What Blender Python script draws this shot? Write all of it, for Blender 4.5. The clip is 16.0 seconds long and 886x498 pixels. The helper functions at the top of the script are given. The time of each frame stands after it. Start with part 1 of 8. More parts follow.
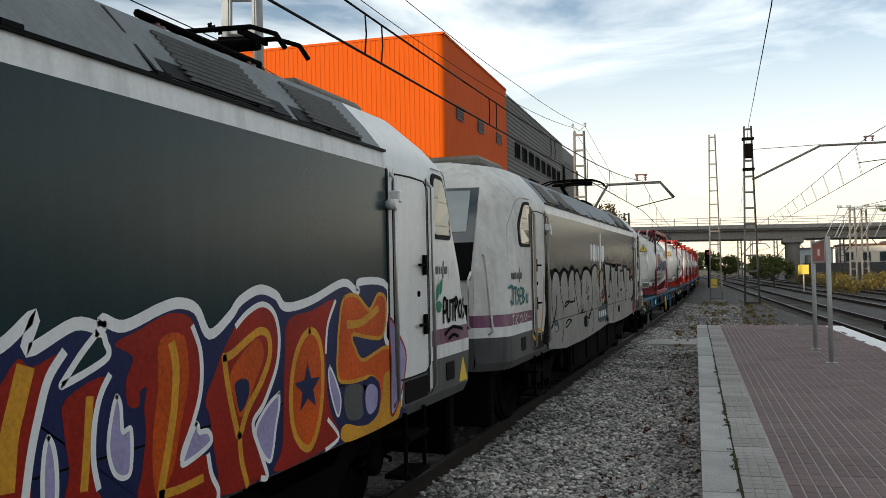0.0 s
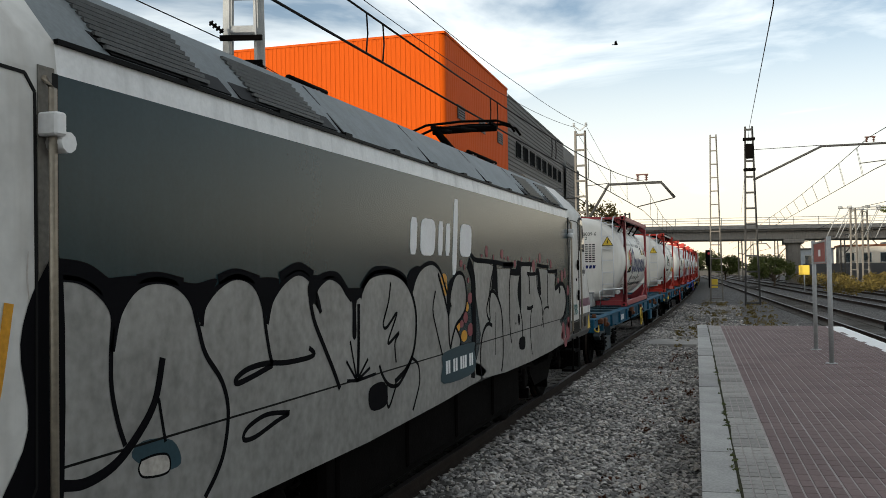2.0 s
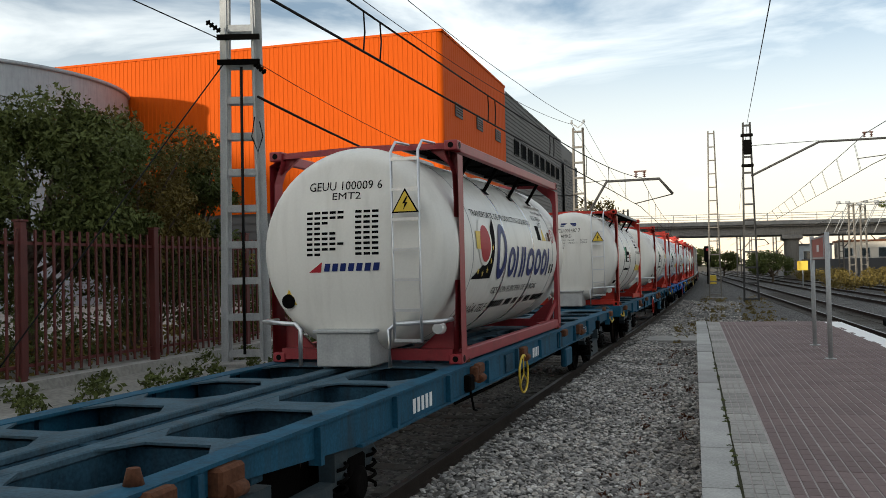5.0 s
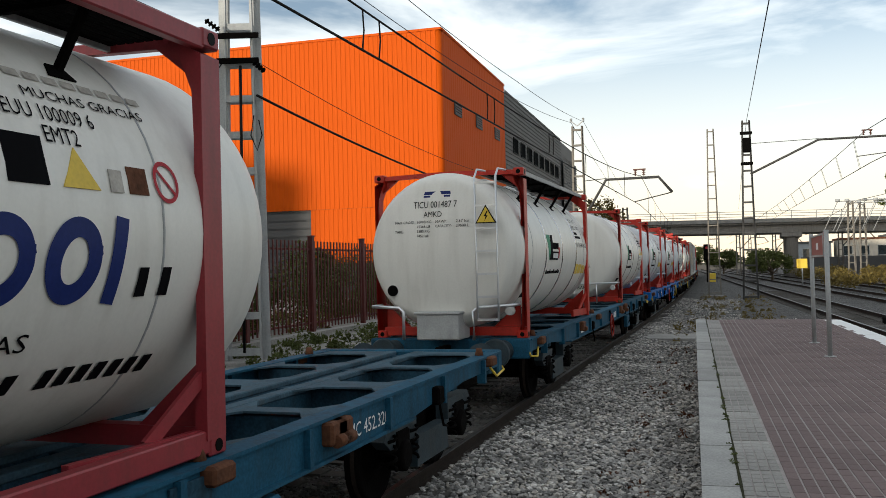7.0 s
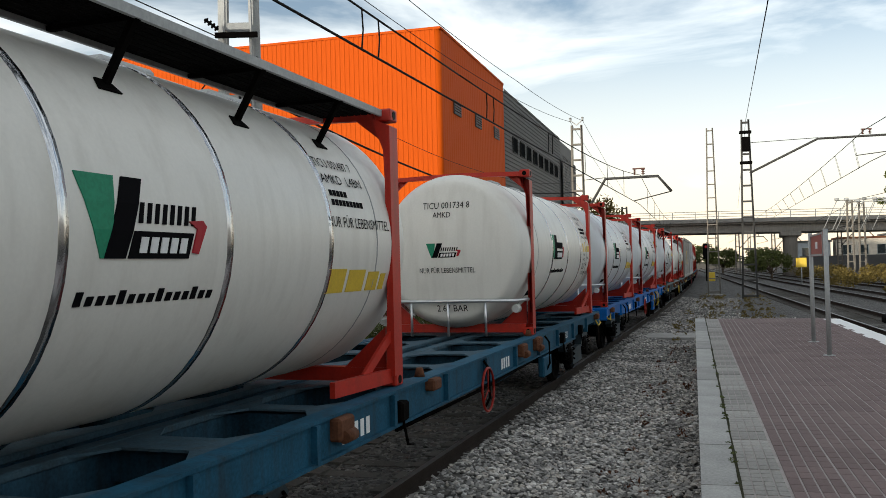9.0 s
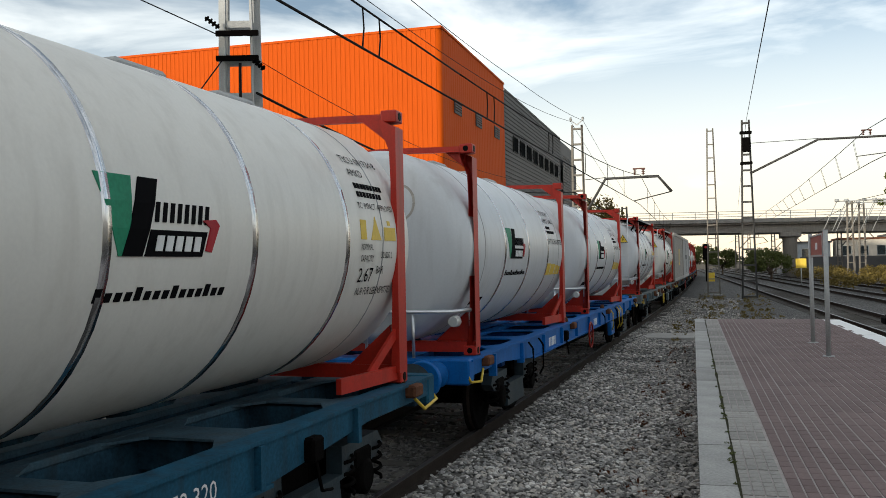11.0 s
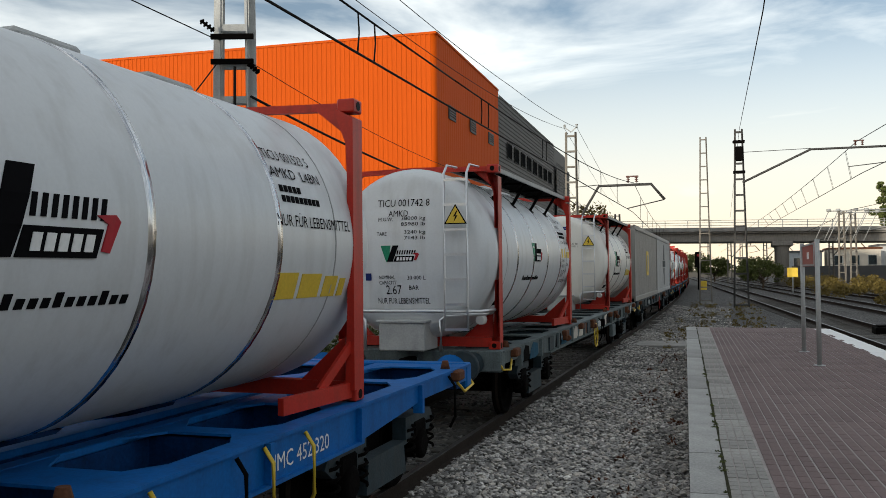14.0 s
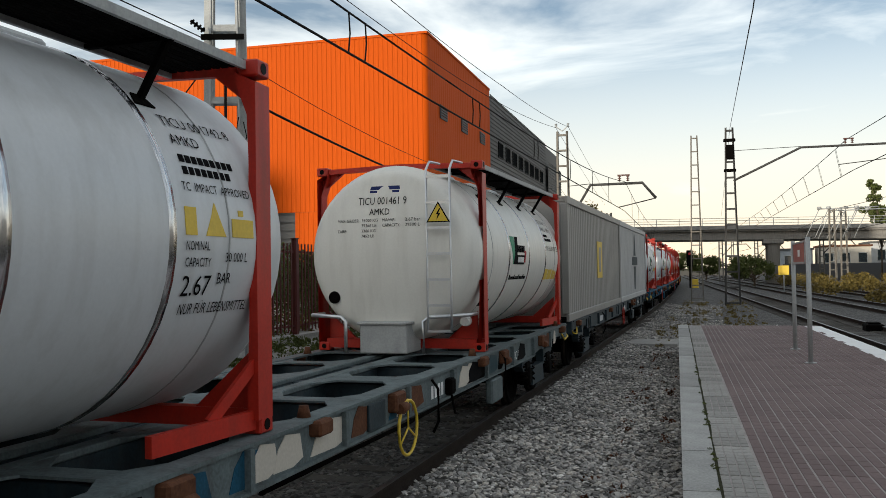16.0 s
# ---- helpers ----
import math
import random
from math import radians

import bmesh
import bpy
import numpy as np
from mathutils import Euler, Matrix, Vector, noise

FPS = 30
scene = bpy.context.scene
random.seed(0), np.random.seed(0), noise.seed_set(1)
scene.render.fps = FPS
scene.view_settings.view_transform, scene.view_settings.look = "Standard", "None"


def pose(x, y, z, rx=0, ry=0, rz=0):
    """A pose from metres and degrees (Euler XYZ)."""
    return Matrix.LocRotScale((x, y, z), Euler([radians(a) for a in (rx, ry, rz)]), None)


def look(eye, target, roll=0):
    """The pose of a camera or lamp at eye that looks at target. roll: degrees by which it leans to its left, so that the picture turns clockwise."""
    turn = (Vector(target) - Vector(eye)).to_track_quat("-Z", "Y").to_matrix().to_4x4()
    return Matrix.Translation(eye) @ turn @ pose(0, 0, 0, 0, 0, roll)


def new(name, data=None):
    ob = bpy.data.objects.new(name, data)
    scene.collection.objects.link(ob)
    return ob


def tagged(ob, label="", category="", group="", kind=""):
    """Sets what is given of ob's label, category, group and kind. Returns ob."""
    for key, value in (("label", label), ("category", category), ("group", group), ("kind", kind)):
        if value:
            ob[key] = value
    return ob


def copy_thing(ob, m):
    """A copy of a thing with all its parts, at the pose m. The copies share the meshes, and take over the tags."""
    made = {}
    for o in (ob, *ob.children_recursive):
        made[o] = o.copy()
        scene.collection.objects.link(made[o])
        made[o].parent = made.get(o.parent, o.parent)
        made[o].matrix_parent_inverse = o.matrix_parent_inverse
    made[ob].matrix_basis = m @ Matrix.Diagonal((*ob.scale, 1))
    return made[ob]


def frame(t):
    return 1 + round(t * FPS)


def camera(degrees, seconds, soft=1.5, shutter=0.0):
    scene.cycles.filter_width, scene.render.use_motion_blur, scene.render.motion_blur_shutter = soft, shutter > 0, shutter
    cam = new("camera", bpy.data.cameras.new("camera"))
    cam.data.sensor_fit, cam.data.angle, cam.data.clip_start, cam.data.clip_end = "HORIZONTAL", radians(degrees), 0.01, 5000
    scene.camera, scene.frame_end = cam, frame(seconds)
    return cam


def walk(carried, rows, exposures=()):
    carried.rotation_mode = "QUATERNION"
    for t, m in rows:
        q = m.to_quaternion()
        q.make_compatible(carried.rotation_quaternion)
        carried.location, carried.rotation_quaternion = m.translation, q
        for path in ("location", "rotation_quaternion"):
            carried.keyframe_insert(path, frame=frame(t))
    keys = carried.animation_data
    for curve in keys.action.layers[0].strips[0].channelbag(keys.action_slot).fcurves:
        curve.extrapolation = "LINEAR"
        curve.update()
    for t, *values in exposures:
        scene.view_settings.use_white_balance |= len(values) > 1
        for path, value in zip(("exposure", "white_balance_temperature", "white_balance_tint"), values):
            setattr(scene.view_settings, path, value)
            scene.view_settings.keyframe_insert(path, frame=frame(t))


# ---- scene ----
EYE = (0.0, 0.0, 2.2155)
cam = camera(52.95, 16.0, soft=0.7)


def aim(turn, tilt, lean):
    """A pose of the camera at EYE: degrees to the left of the track, upwards, and of roll."""
    a, b = radians(turn), radians(tilt)
    way = Vector((-math.sin(a) * math.cos(b), math.cos(a) * math.cos(b), math.sin(b)))
    return look(EYE, Vector(EYE) + way * 10, lean)


TURNS = [
    (0, 18.25, 1.46, -1.14), (0.5, 18.29, 1.45, -1.1), (1, 18.28, 1.45, -1.12), (1.5, 18.29, 1.41, -0.93),
    (2, 18.29, 1.41, -0.93), (2.5, 18.26, 1.41, -1.07), (3, 18.25, 1.4, -1.29), (3.5, 18.25, 1.39, -1.39),
    (4, 18.23, 1.36, -1.33), (6.5, 18.18, 1.18, -1.34), (7, 18.17, 1.18, -1.41), (7.5, 18.16, 1.16, -1.53),
    (8, 18.16, 1.16, -1.53), (8.5, 18.15, 1.14, -1.51), (9, 18.13, 1.13, -1.44), (11.5, 18.12, 1.04, -0.97),
    (12, 18.09, 1.02, -0.61), (12.5, 18.07, 1.04, -0.55), (13, 17.94, 1.29, -0.43), (13.5, 17.68, 1.42, -0.25),
    (14, 17.66, 1.43, -0.61), (14.5, 17.63, 1.41, -0.7), (15, 17.49, 1.41, -0.72), (15.5, 17.46, 1.41, -0.92),
    (16, 17.15, 1.4, -0.92),
]
walk(cam, [(t, aim(a, b, c)) for t, a, b, c in TURNS],
     exposures=((0, -0.12, 6300, 7), (11.0, -0.14, 6300, 7), (12.5, -0.2, 6300, 7), (13.2, -0.27, 6300, 7), (14.5, -0.3, 6300, 7), (16, -0.27, 6300, 7)))

# ---- world and light ----
world = bpy.data.worlds.new("sky")
scene.world = world
world.use_nodes = True
wt = world.node_tree
wt.nodes.clear()
SUN_EL, SUN_AZ = radians(6), radians(205)


def wnode(kind, **kw):
    n = wt.nodes.new(kind)
    for k, v in kw.items():
        n.inputs[k].default_value = v
    return n


sky = wnode("ShaderNodeTexSky")
sky.sky_type, sky.sun_disc = "NISHITA", False
sky.sun_elevation, sky.sun_rotation = radians(14), SUN_AZ
sky.air_density, sky.dust_density, sky.ozone_density = 1.0, 1.2, 1.5
coord = wnode("ShaderNodeTexCoord")
stretch = wnode("ShaderNodeMapping")
stretch.inputs["Scale"].default_value = (2.0, 1.2, 7.0)
stretch.inputs["Rotation"].default_value = (0.25, 0.3, 0.4)
clouds = wnode("ShaderNodeTexNoise", Scale=1.6, Detail=7.0, Roughness=0.55, Distortion=0.5)
ramp = wt.nodes.new("ShaderNodeValToRGB")
ramp.color_ramp.elements[0].position, ramp.color_ramp.elements[1].position = 0.38, 0.74
ramp.color_ramp.elements[0].color = (0.07, 0.07, 0.07, 1)
sep = wnode("ShaderNodeSeparateXYZ")
low = wt.nodes.new("ShaderNodeMapRange")
low.inputs["From Min"].default_value, low.inputs["From Max"].default_value = 0.30, 0.02
haze = wt.nodes.new("ShaderNodeMath")
haze.operation = "MAXIMUM"
mix = wt.nodes.new("ShaderNodeMixRGB")
glow = wt.nodes.new("ShaderNodeValToRGB")
glow.color_ramp.elements[0].position, glow.color_ramp.elements[0].color = 0.0, (11.0, 9.0, 6.4, 1)
glow.color_ramp.elements[1].position, glow.color_ramp.elements[1].color = 0.22, (13.2, 13.1, 12.5, 1)
back = wnode("ShaderNodeBackground", Strength=0.13)
out = wnode("ShaderNodeOutputWorld")
ln = wt.links.new
ln(coord.outputs["Generated"], stretch.inputs["Vector"])
ln(stretch.outputs["Vector"], clouds.inputs["Vector"])
ln(clouds.outputs["Fac"], ramp.inputs["Fac"])
ln(coord.outputs["Generated"], sep.inputs["Vector"])
ln(sep.outputs["Z"], low.inputs["Value"])
ln(ramp.outputs["Color"], haze.inputs[0])
ln(low.outputs["Result"], haze.inputs[1])
ln(sep.outputs["Z"], glow.inputs["Fac"])
ln(haze.outputs["Value"], mix.inputs["Fac"])
ln(sky.outputs["Color"], mix.inputs["Color1"])
ln(glow.outputs["Color"], mix.inputs["Color2"])
ln(mix.outputs["Color"], back.inputs["Color"])
ln(back.outputs["Background"], out.inputs["Surface"])

sun = new("sun", bpy.data.lights.new("sun", "SUN"))
sun.data.energy, sun.data.angle, sun.data.color = 5.0, radians(1.0), (1.0, 0.89, 0.74)
SUN_FROM = Vector((math.sin(SUN_AZ) * math.cos(SUN_EL), math.cos(SUN_AZ) * math.cos(SUN_EL), math.sin(SUN_EL)))
sun.matrix_world = look(SUN_FROM * 50, (0, 0, 0))


# ---- materials ----
def mat(name, colour, rough=0.6, metal=0.0, var=0.25, size=3.0, fine=40.0, bump=0.15, streak=0.0, dirt=(0.05, 0.045, 0.04), by_object=0.0, spec=0.5):
    """A painted, metal or mineral surface: tone varies at two scales, with fine relief and, if asked, grime that runs down."""
    m = bpy.data.materials.new(name)
    m.use_nodes = True
    t = m.node_tree
    b = t.nodes["Principled BSDF"]
    b.inputs["Roughness"].default_value, b.inputs["Metallic"].default_value = rough, metal
    b.inputs["Specular IOR Level"].default_value = spec
    co = t.nodes.new("ShaderNodeTexCoord")
    big = t.nodes.new("ShaderNodeTexNoise")
    big.inputs["Scale"].default_value, big.inputs["Detail"].default_value = size, 4
    small = t.nodes.new("ShaderNodeTexNoise")
    small.inputs["Scale"].default_value, small.inputs["Detail"].default_value = fine, 5
    for n in (big, small):
        t.links.new(co.outputs["Object"], n.inputs["Vector"])
    add = t.nodes.new("ShaderNodeMath")
    add.operation = "ADD"
    t.links.new(big.outputs["Fac"], add.inputs[0])
    t.links.new(small.outputs["Fac"], add.inputs[1])
    span = t.nodes.new("ShaderNodeMapRange")
    span.inputs["From Min"].default_value, span.inputs["From Max"].default_value = 0.6, 1.4
    span.inputs["To Min"].default_value, span.inputs["To Max"].default_value = 1 - var, 1 + var
    t.links.new(add.outputs[0], span.inputs["Value"])
    tone = t.nodes.new("ShaderNodeMixRGB")
    tone.blend_type = "MULTIPLY"
    tone.inputs["Fac"].default_value = 1
    tone.inputs["Color1"].default_value = (*colour, 1)
    t.links.new(span.outputs["Result"], tone.inputs["Color2"])
    last = tone.outputs["Color"]
    if by_object:
        info = t.nodes.new("ShaderNodeObjectInfo")
        r = t.nodes.new("ShaderNodeMapRange")
        r.inputs["To Min"].default_value, r.inputs["To Max"].default_value = 1 - by_object, 1 + by_object
        t.links.new(info.outputs["Random"], r.inputs["Value"])
        mu = t.nodes.new("ShaderNodeMixRGB")
        mu.blend_type = "MULTIPLY"
        mu.inputs["Fac"].default_value = 1
        t.links.new(last, mu.inputs["Color1"])
        t.links.new(r.outputs["Result"], mu.inputs["Color2"])
        last = mu.outputs["Color"]
    if streak:
        mp = t.nodes.new("ShaderNodeMapping")
        mp.inputs["Scale"].default_value = (5, 5, 0.5)
        t.links.new(co.outputs["Object"], mp.inputs["Vector"])
        st = t.nodes.new("ShaderNodeTexNoise")
        st.inputs["Scale"].default_value, st.inputs["Detail"].default_value = 1.6, 6
        t.links.new(mp.outputs["Vector"], st.inputs["Vector"])
        rr = t.nodes.new("ShaderNodeMapRange")
        rr.inputs["From Min"].default_value, rr.inputs["From Max"].default_value = 0.48, 0.8
        rr.inputs["To Max"].default_value = streak
        t.links.new(st.outputs["Fac"], rr.inputs["Value"])
        dm = t.nodes.new("ShaderNodeMixRGB")
        dm.inputs["Color2"].default_value = (*dirt, 1)
        t.links.new(rr.outputs["Result"], dm.inputs["Fac"])
        t.links.new(last, dm.inputs["Color1"])
        last = dm.outputs["Color"]
    t.links.new(last, b.inputs["Base Color"])
    if bump:
        bp = t.nodes.new("ShaderNodeBump")
        bp.inputs["Strength"].default_value, bp.inputs["Distance"].default_value = bump, 0.01
        t.links.new(add.outputs[0], bp.inputs["Height"])
        t.links.new(bp.outputs["Normal"], b.inputs["Normal"])
    return m


def glass(name, tint=(0.02, 0.03, 0.035), rough=0.04):
    return mat(name, tint, rough, 0, 0.1, 1, 5, 0, spec=1.0)


M = {}
for key, args in {
    "white": dict(colour=(0.70, 0.705, 0.69), rough=0.35, var=0.09, size=1.1, fine=14, streak=0.16, bump=0.02, dirt=(0.30, 0.28, 0.25)),
    "white_worn": dict(colour=(0.53, 0.525, 0.50), rough=0.5, var=0.22, size=1.3, fine=9, streak=0.4, bump=0.03, dirt=(0.24, 0.21, 0.17)),
    "stain": dict(colour=(0.38, 0.355, 0.32), rough=0.6, var=0.3, size=8, bump=0.0, spec=0.2),
    "number_teal": dict(colour=(0.018, 0.045, 0.058), rough=0.5, var=0.2, bump=0.0, spec=0.2),
    "loco_grey": dict(colour=(0.012, 0.030, 0.035), rough=0.20, var=0.15, streak=0.14, bump=0.015, dirt=(0.045, 0.06, 0.064), spec=0.22),
    "silver": dict(colour=(0.70, 0.70, 0.69), rough=0.4, var=0.12, streak=0.35, bump=0.03),
    "roof_grey": dict(colour=(0.13, 0.15, 0.158), rough=0.5, var=0.25, streak=0.4, bump=0.05, spec=0.3),
    "skirt": dict(colour=(0.07, 0.073, 0.073), rough=0.5, var=0.25, streak=0.5, bump=0.05, dirt=(0.025, 0.023, 0.02), spec=0.3),
    "purple": dict(colour=(0.13, 0.03, 0.085), rough=0.35, var=0.12, streak=0.35, bump=0.02, dirt=(0.4, 0.38, 0.36)),
    "black": dict(colour=(0.002, 0.002, 0.002), rough=0.5, var=0.3, bump=0.05, spec=0.06),
    "rubber": dict(colour=(0.006, 0.006, 0.006), rough=0.7, var=0.3, bump=0.05, spec=0.15),
    # greasy dirt, taken down to near black to carry the shade under the train
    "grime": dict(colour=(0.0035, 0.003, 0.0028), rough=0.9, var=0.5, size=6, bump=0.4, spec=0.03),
    "steel": dict(colour=(0.45, 0.45, 0.45), rough=0.3, metal=1.0, var=0.15, bump=0.02),
    "galv": dict(colour=(0.36, 0.37, 0.37), rough=0.6, metal=0.2, var=0.2, streak=0.25, bump=0.05),
    "alu": dict(colour=(0.62, 0.63, 0.65), rough=0.3, metal=0.8, var=0.1, bump=0.02),
    "tank_white": dict(colour=(0.57, 0.59, 0.61), rough=0.38, var=0.05, size=1.2, streak=0.25, bump=0.015, dirt=(0.22, 0.205, 0.18)),
    "tank_cream": dict(colour=(0.69, 0.675, 0.63), rough=0.42, var=0.05, size=1.2, streak=0.22, bump=0.02, dirt=(0.28, 0.25, 0.2)),
    "band": dict(colour=(0.55, 0.56, 0.58), rough=0.16, metal=1.0, var=0.1, bump=0.01),
    "frame_red": dict(colour=(0.42, 0.020, 0.009), rough=0.45, var=0.2, streak=0.4, bump=0.05, dirt=(0.06, 0.02, 0.012), spec=0.35),
    "frame_crimson": dict(colour=(0.26, 0.022, 0.03), rough=0.45, var=0.2, streak=0.35, bump=0.05, dirt=(0.06, 0.025, 0.02)),
    "blue_new": dict(colour=(0.003, 0.105, 0.36), rough=0.55, var=0.25, streak=0.4, bump=0.05, dirt=(0.008, 0.014, 0.03), spec=0.2),
    "blue_old": dict(colour=(0.012, 0.072, 0.125), rough=0.7, var=0.4, streak=0.6, bump=0.1, dirt=(0.022, 0.022, 0.02), spec=0.15),
    "wagon_grey": dict(colour=(0.11, 0.135, 0.14), rough=0.7, var=0.4, streak=0.6, bump=0.1, spec=0.15),
    "yellow": dict(colour=(0.62, 0.43, 0.03), rough=0.5, var=0.15, bump=0.03),
    "ink": dict(colour=(0.004, 0.004, 0.005), rough=0.8, var=0.2, bump=0, spec=0.04),
    "ink_blue": dict(colour=(0.010, 0.022, 0.12), rough=0.45, var=0.15, bump=0, spec=0.15),
    "ink_red": dict(colour=(0.35, 0.02, 0.03), rough=0.5, var=0.15, bump=0, spec=0.15),
    "ink_green": dict(colour=(0.02, 0.20, 0.11), rough=0.5, var=0.25, bump=0, spec=0.15),
    "paint_white": dict(colour=(0.72, 0.72, 0.72), rough=0.5, var=0.1, bump=0, spec=0.15),
    "spray_orange": dict(colour=(0.47, 0.070, 0.006), rough=0.4, var=0.5, size=1.8, bump=0, spec=0.15),
    "spray_red": dict(colour=(0.25, 0.014, 0.007), rough=0.4, var=0.4, size=2, bump=0, spec=0.15),
    "spray_yellow": dict(colour=(0.54, 0.26, 0.025), rough=0.4, var=0.35, size=2, bump=0, spec=0.15),
    "spray_navy": dict(colour=(0.012, 0.018, 0.07), rough=0.4, var=0.3, bump=0, spec=0.15),
    "spray_lilac": dict(colour=(0.30, 0.27, 0.45), rough=0.45, var=0.25, bump=0, spec=0.15),
    "spray_teal": dict(colour=(0.01, 0.13, 0.13), rough=0.45, var=0.2, bump=0, spec=0.15),
    "spray_silver": dict(colour=(0.225, 0.222, 0.21), rough=0.45, metal=0.15, var=0.42, size=2.2, fine=14, streak=0.35, bump=0.02, dirt=(0.10, 0.10, 0.09)),
    "spray_pink": dict(colour=(0.20, 0.05, 0.06), rough=0.5, var=0.3, size=6, bump=0, spec=0.15),
    "rail_rust": dict(colour=(0.028, 0.021, 0.017), rough=0.85, var=0.35, size=5, bump=0.3, spec=0.1),
    "rail_head": dict(colour=(0.13, 0.125, 0.12), rough=0.4, metal=0.8, var=0.25, bump=0.05),
    "sleeper": dict(colour=(0.085, 0.08, 0.073), rough=0.9, var=0.25, size=8, bump=0.3, by_object=0.2, spec=0.1),
    "concrete": dict(colour=(0.29, 0.28, 0.265), rough=0.9, var=0.25, size=2.5, bump=0.35, by_object=0.18, spec=0.15),
    "kerb": dict(colour=(0.32, 0.318, 0.308), rough=0.9, var=0.32, size=2.2, bump=0.45, by_object=0.14, spec=0.15, streak=0.0),
    "red_tile": dict(colour=(0.170, 0.127, 0.124), rough=0.9, var=0.20, size=0.9, bump=0.25, by_object=0.12, spec=0.15),
    "grout": dict(colour=(0.32, 0.29, 0.28), rough=0.9, var=0.25, size=4, bump=0.3, spec=0.15),
    "stone": dict(colour=(0.30, 0.29, 0.275), rough=0.9, var=0.4, size=9, fine=60, bump=0.4),
    "earth": dict(colour=(0.12, 0.10, 0.075), rough=0.95, var=0.35, size=0.8, fine=14, bump=0.5, spec=0.1),
    "orange_wall": dict(colour=(0.49, 0.073, 0.0015), rough=0.7, var=0.05, size=0.3, bump=0.02, spec=0.1),
    "grey_wall": dict(colour=(0.085, 0.085, 0.087), rough=0.6, var=0.1, size=0.3, bump=0.02, spec=0.2),
    "bridge": dict(colour=(0.235, 0.222, 0.205), rough=0.85, var=0.22, size=0.4, fine=6, streak=0.45, bump=0.1, dirt=(0.07, 0.065, 0.06), spec=0.2),
    "rust": dict(colour=(0.10, 0.04, 0.02), rough=0.85, var=0.45, size=7, bump=0.3, spec=0.2),
    "fence_red": dict(colour=(0.085, 0.013, 0.010), rough=0.6, var=0.25, bump=0.05),
    "leaf": dict(colour=(0.075, 0.090, 0.026), rough=0.7, var=0.6, size=2.5, bump=0.0, spec=0.15),
    "leaf_autumn": dict(colour=(0.135, 0.10, 0.026), rough=0.7, var=0.6, size=2, bump=0.0, spec=0.2),
    "bark": dict(colour=(0.09, 0.065, 0.045), rough=0.9, var=0.35, size=8, bump=0.4),
    "sign_red": dict(colour=(0.30, 0.07, 0.05), rough=0.55, var=0.12, bump=0.02),
    "box_grey": dict(colour=(0.26, 0.25, 0.235), rough=0.5, var=0.12, size=0.6, streak=0.35, bump=0.03),
    "box_pale": dict(colour=(0.38, 0.385, 0.39), rough=0.5, var=0.12, size=0.6, streak=0.35, bump=0.03),
    "insulator": dict(colour=(0.10, 0.04, 0.03), rough=0.3, var=0.2, bump=0),
    "silo": dict(colour=(0.29, 0.325, 0.36), rough=0.5, metal=0.1, var=0.12, streak=0.3, bump=0.03),
    "pale_wall": dict(colour=(0.50, 0.46, 0.40), rough=0.85, var=0.15, size=0.5, bump=0.1),
}.items():
    M[key] = mat(key, **args)
M["glass"] = glass("dark_glass")
M["dull_pane"] = mat("dull_pane", (0.010, 0.011, 0.012), 0.9, 0, 0.2, 1, 5, 0, spec=0.0)
M["glass_pale"] = glass("pale_glass", (0.30, 0.33, 0.33), 0.08)
M["lamp_lens"] = mat("lamp_lens", (0.75, 0.75, 0.72), 0.1, 0.3, 0.1, bump=0)


# ---- mesh helpers ----
def link_mesh(name, bm, material, parent=None, label="", m=None, smooth=False):
    me = bpy.data.meshes.new(name)
    bm.to_mesh(me)
    bm.free()
    mats = material if isinstance(material, (list, tuple)) else [material]
    for k in mats:
        me.materials.append(M[k])
    if smooth:
        me.polygons.foreach_set("use_smooth", [True] * len(me.polygons))
    ob = new(name, me)
    if parent is not None:
        ob.parent = parent
    if m is not None:
        ob.matrix_basis = m
    if label:
        ob["label"] = label
    return ob


def part(name, bm, material, parent, label="", smooth=False):
    return link_mesh(name, bm, material, parent, label, None, smooth)


def thing(name, label, category, group="", m=None, kind=""):
    e = new(name)
    e.empty_display_size = 0.3
    if m is not None:
        e.matrix_basis = m
    return tagged(e, label, category, group, kind)


def box(bm, x0, x1, y0, y1, z0, z1, bevel=0.0, mi=0):
    vs = [bm.verts.new((x, y, z)) for x in (x0, x1) for y in (y0, y1) for z in (z0, z1)]
    fs = [bm.faces.new([vs[i] for i in q]) for q in ((0, 1, 3, 2), (4, 6, 7, 5), (0, 4, 5, 1), (2, 3, 7, 6), (0, 2, 6, 4), (1, 5, 7, 3))]
    for f in fs:
        f.material_index = mi
    if bevel:
        es = list({e for f in fs for e in f.edges})
        bmesh.ops.bevel(bm, geom=es, offset=bevel, segments=1, affect="EDGES")
    return vs


def beam(bm, a, b, w, h=None, mi=0, up=(0, 0, 1)):
    """A square bar from a to b, w across and h deep."""
    a, b = Vector(a), Vector(b)
    h = w if h is None else h
    d = (b - a).normalized()
    s = d.cross(Vector(up))
    if s.length < 1e-4:
        s = d.cross(Vector((1, 0, 0)))
    s.normalize()
    u = s.cross(d)
    c = [bm.verts.new(p + s * i * w / 2 + u * j * h / 2) for p in (a, b) for i, j in ((-1, -1), (1, -1), (1, 1), (-1, 1))]
    for q in ((3, 2, 1, 0), (4, 5, 6, 7), (0, 1, 5, 4), (1, 2, 6, 5), (2, 3, 7, 6), (3, 0, 4, 7)):
        bm.faces.new([c[i] for i in q]).material_index = mi


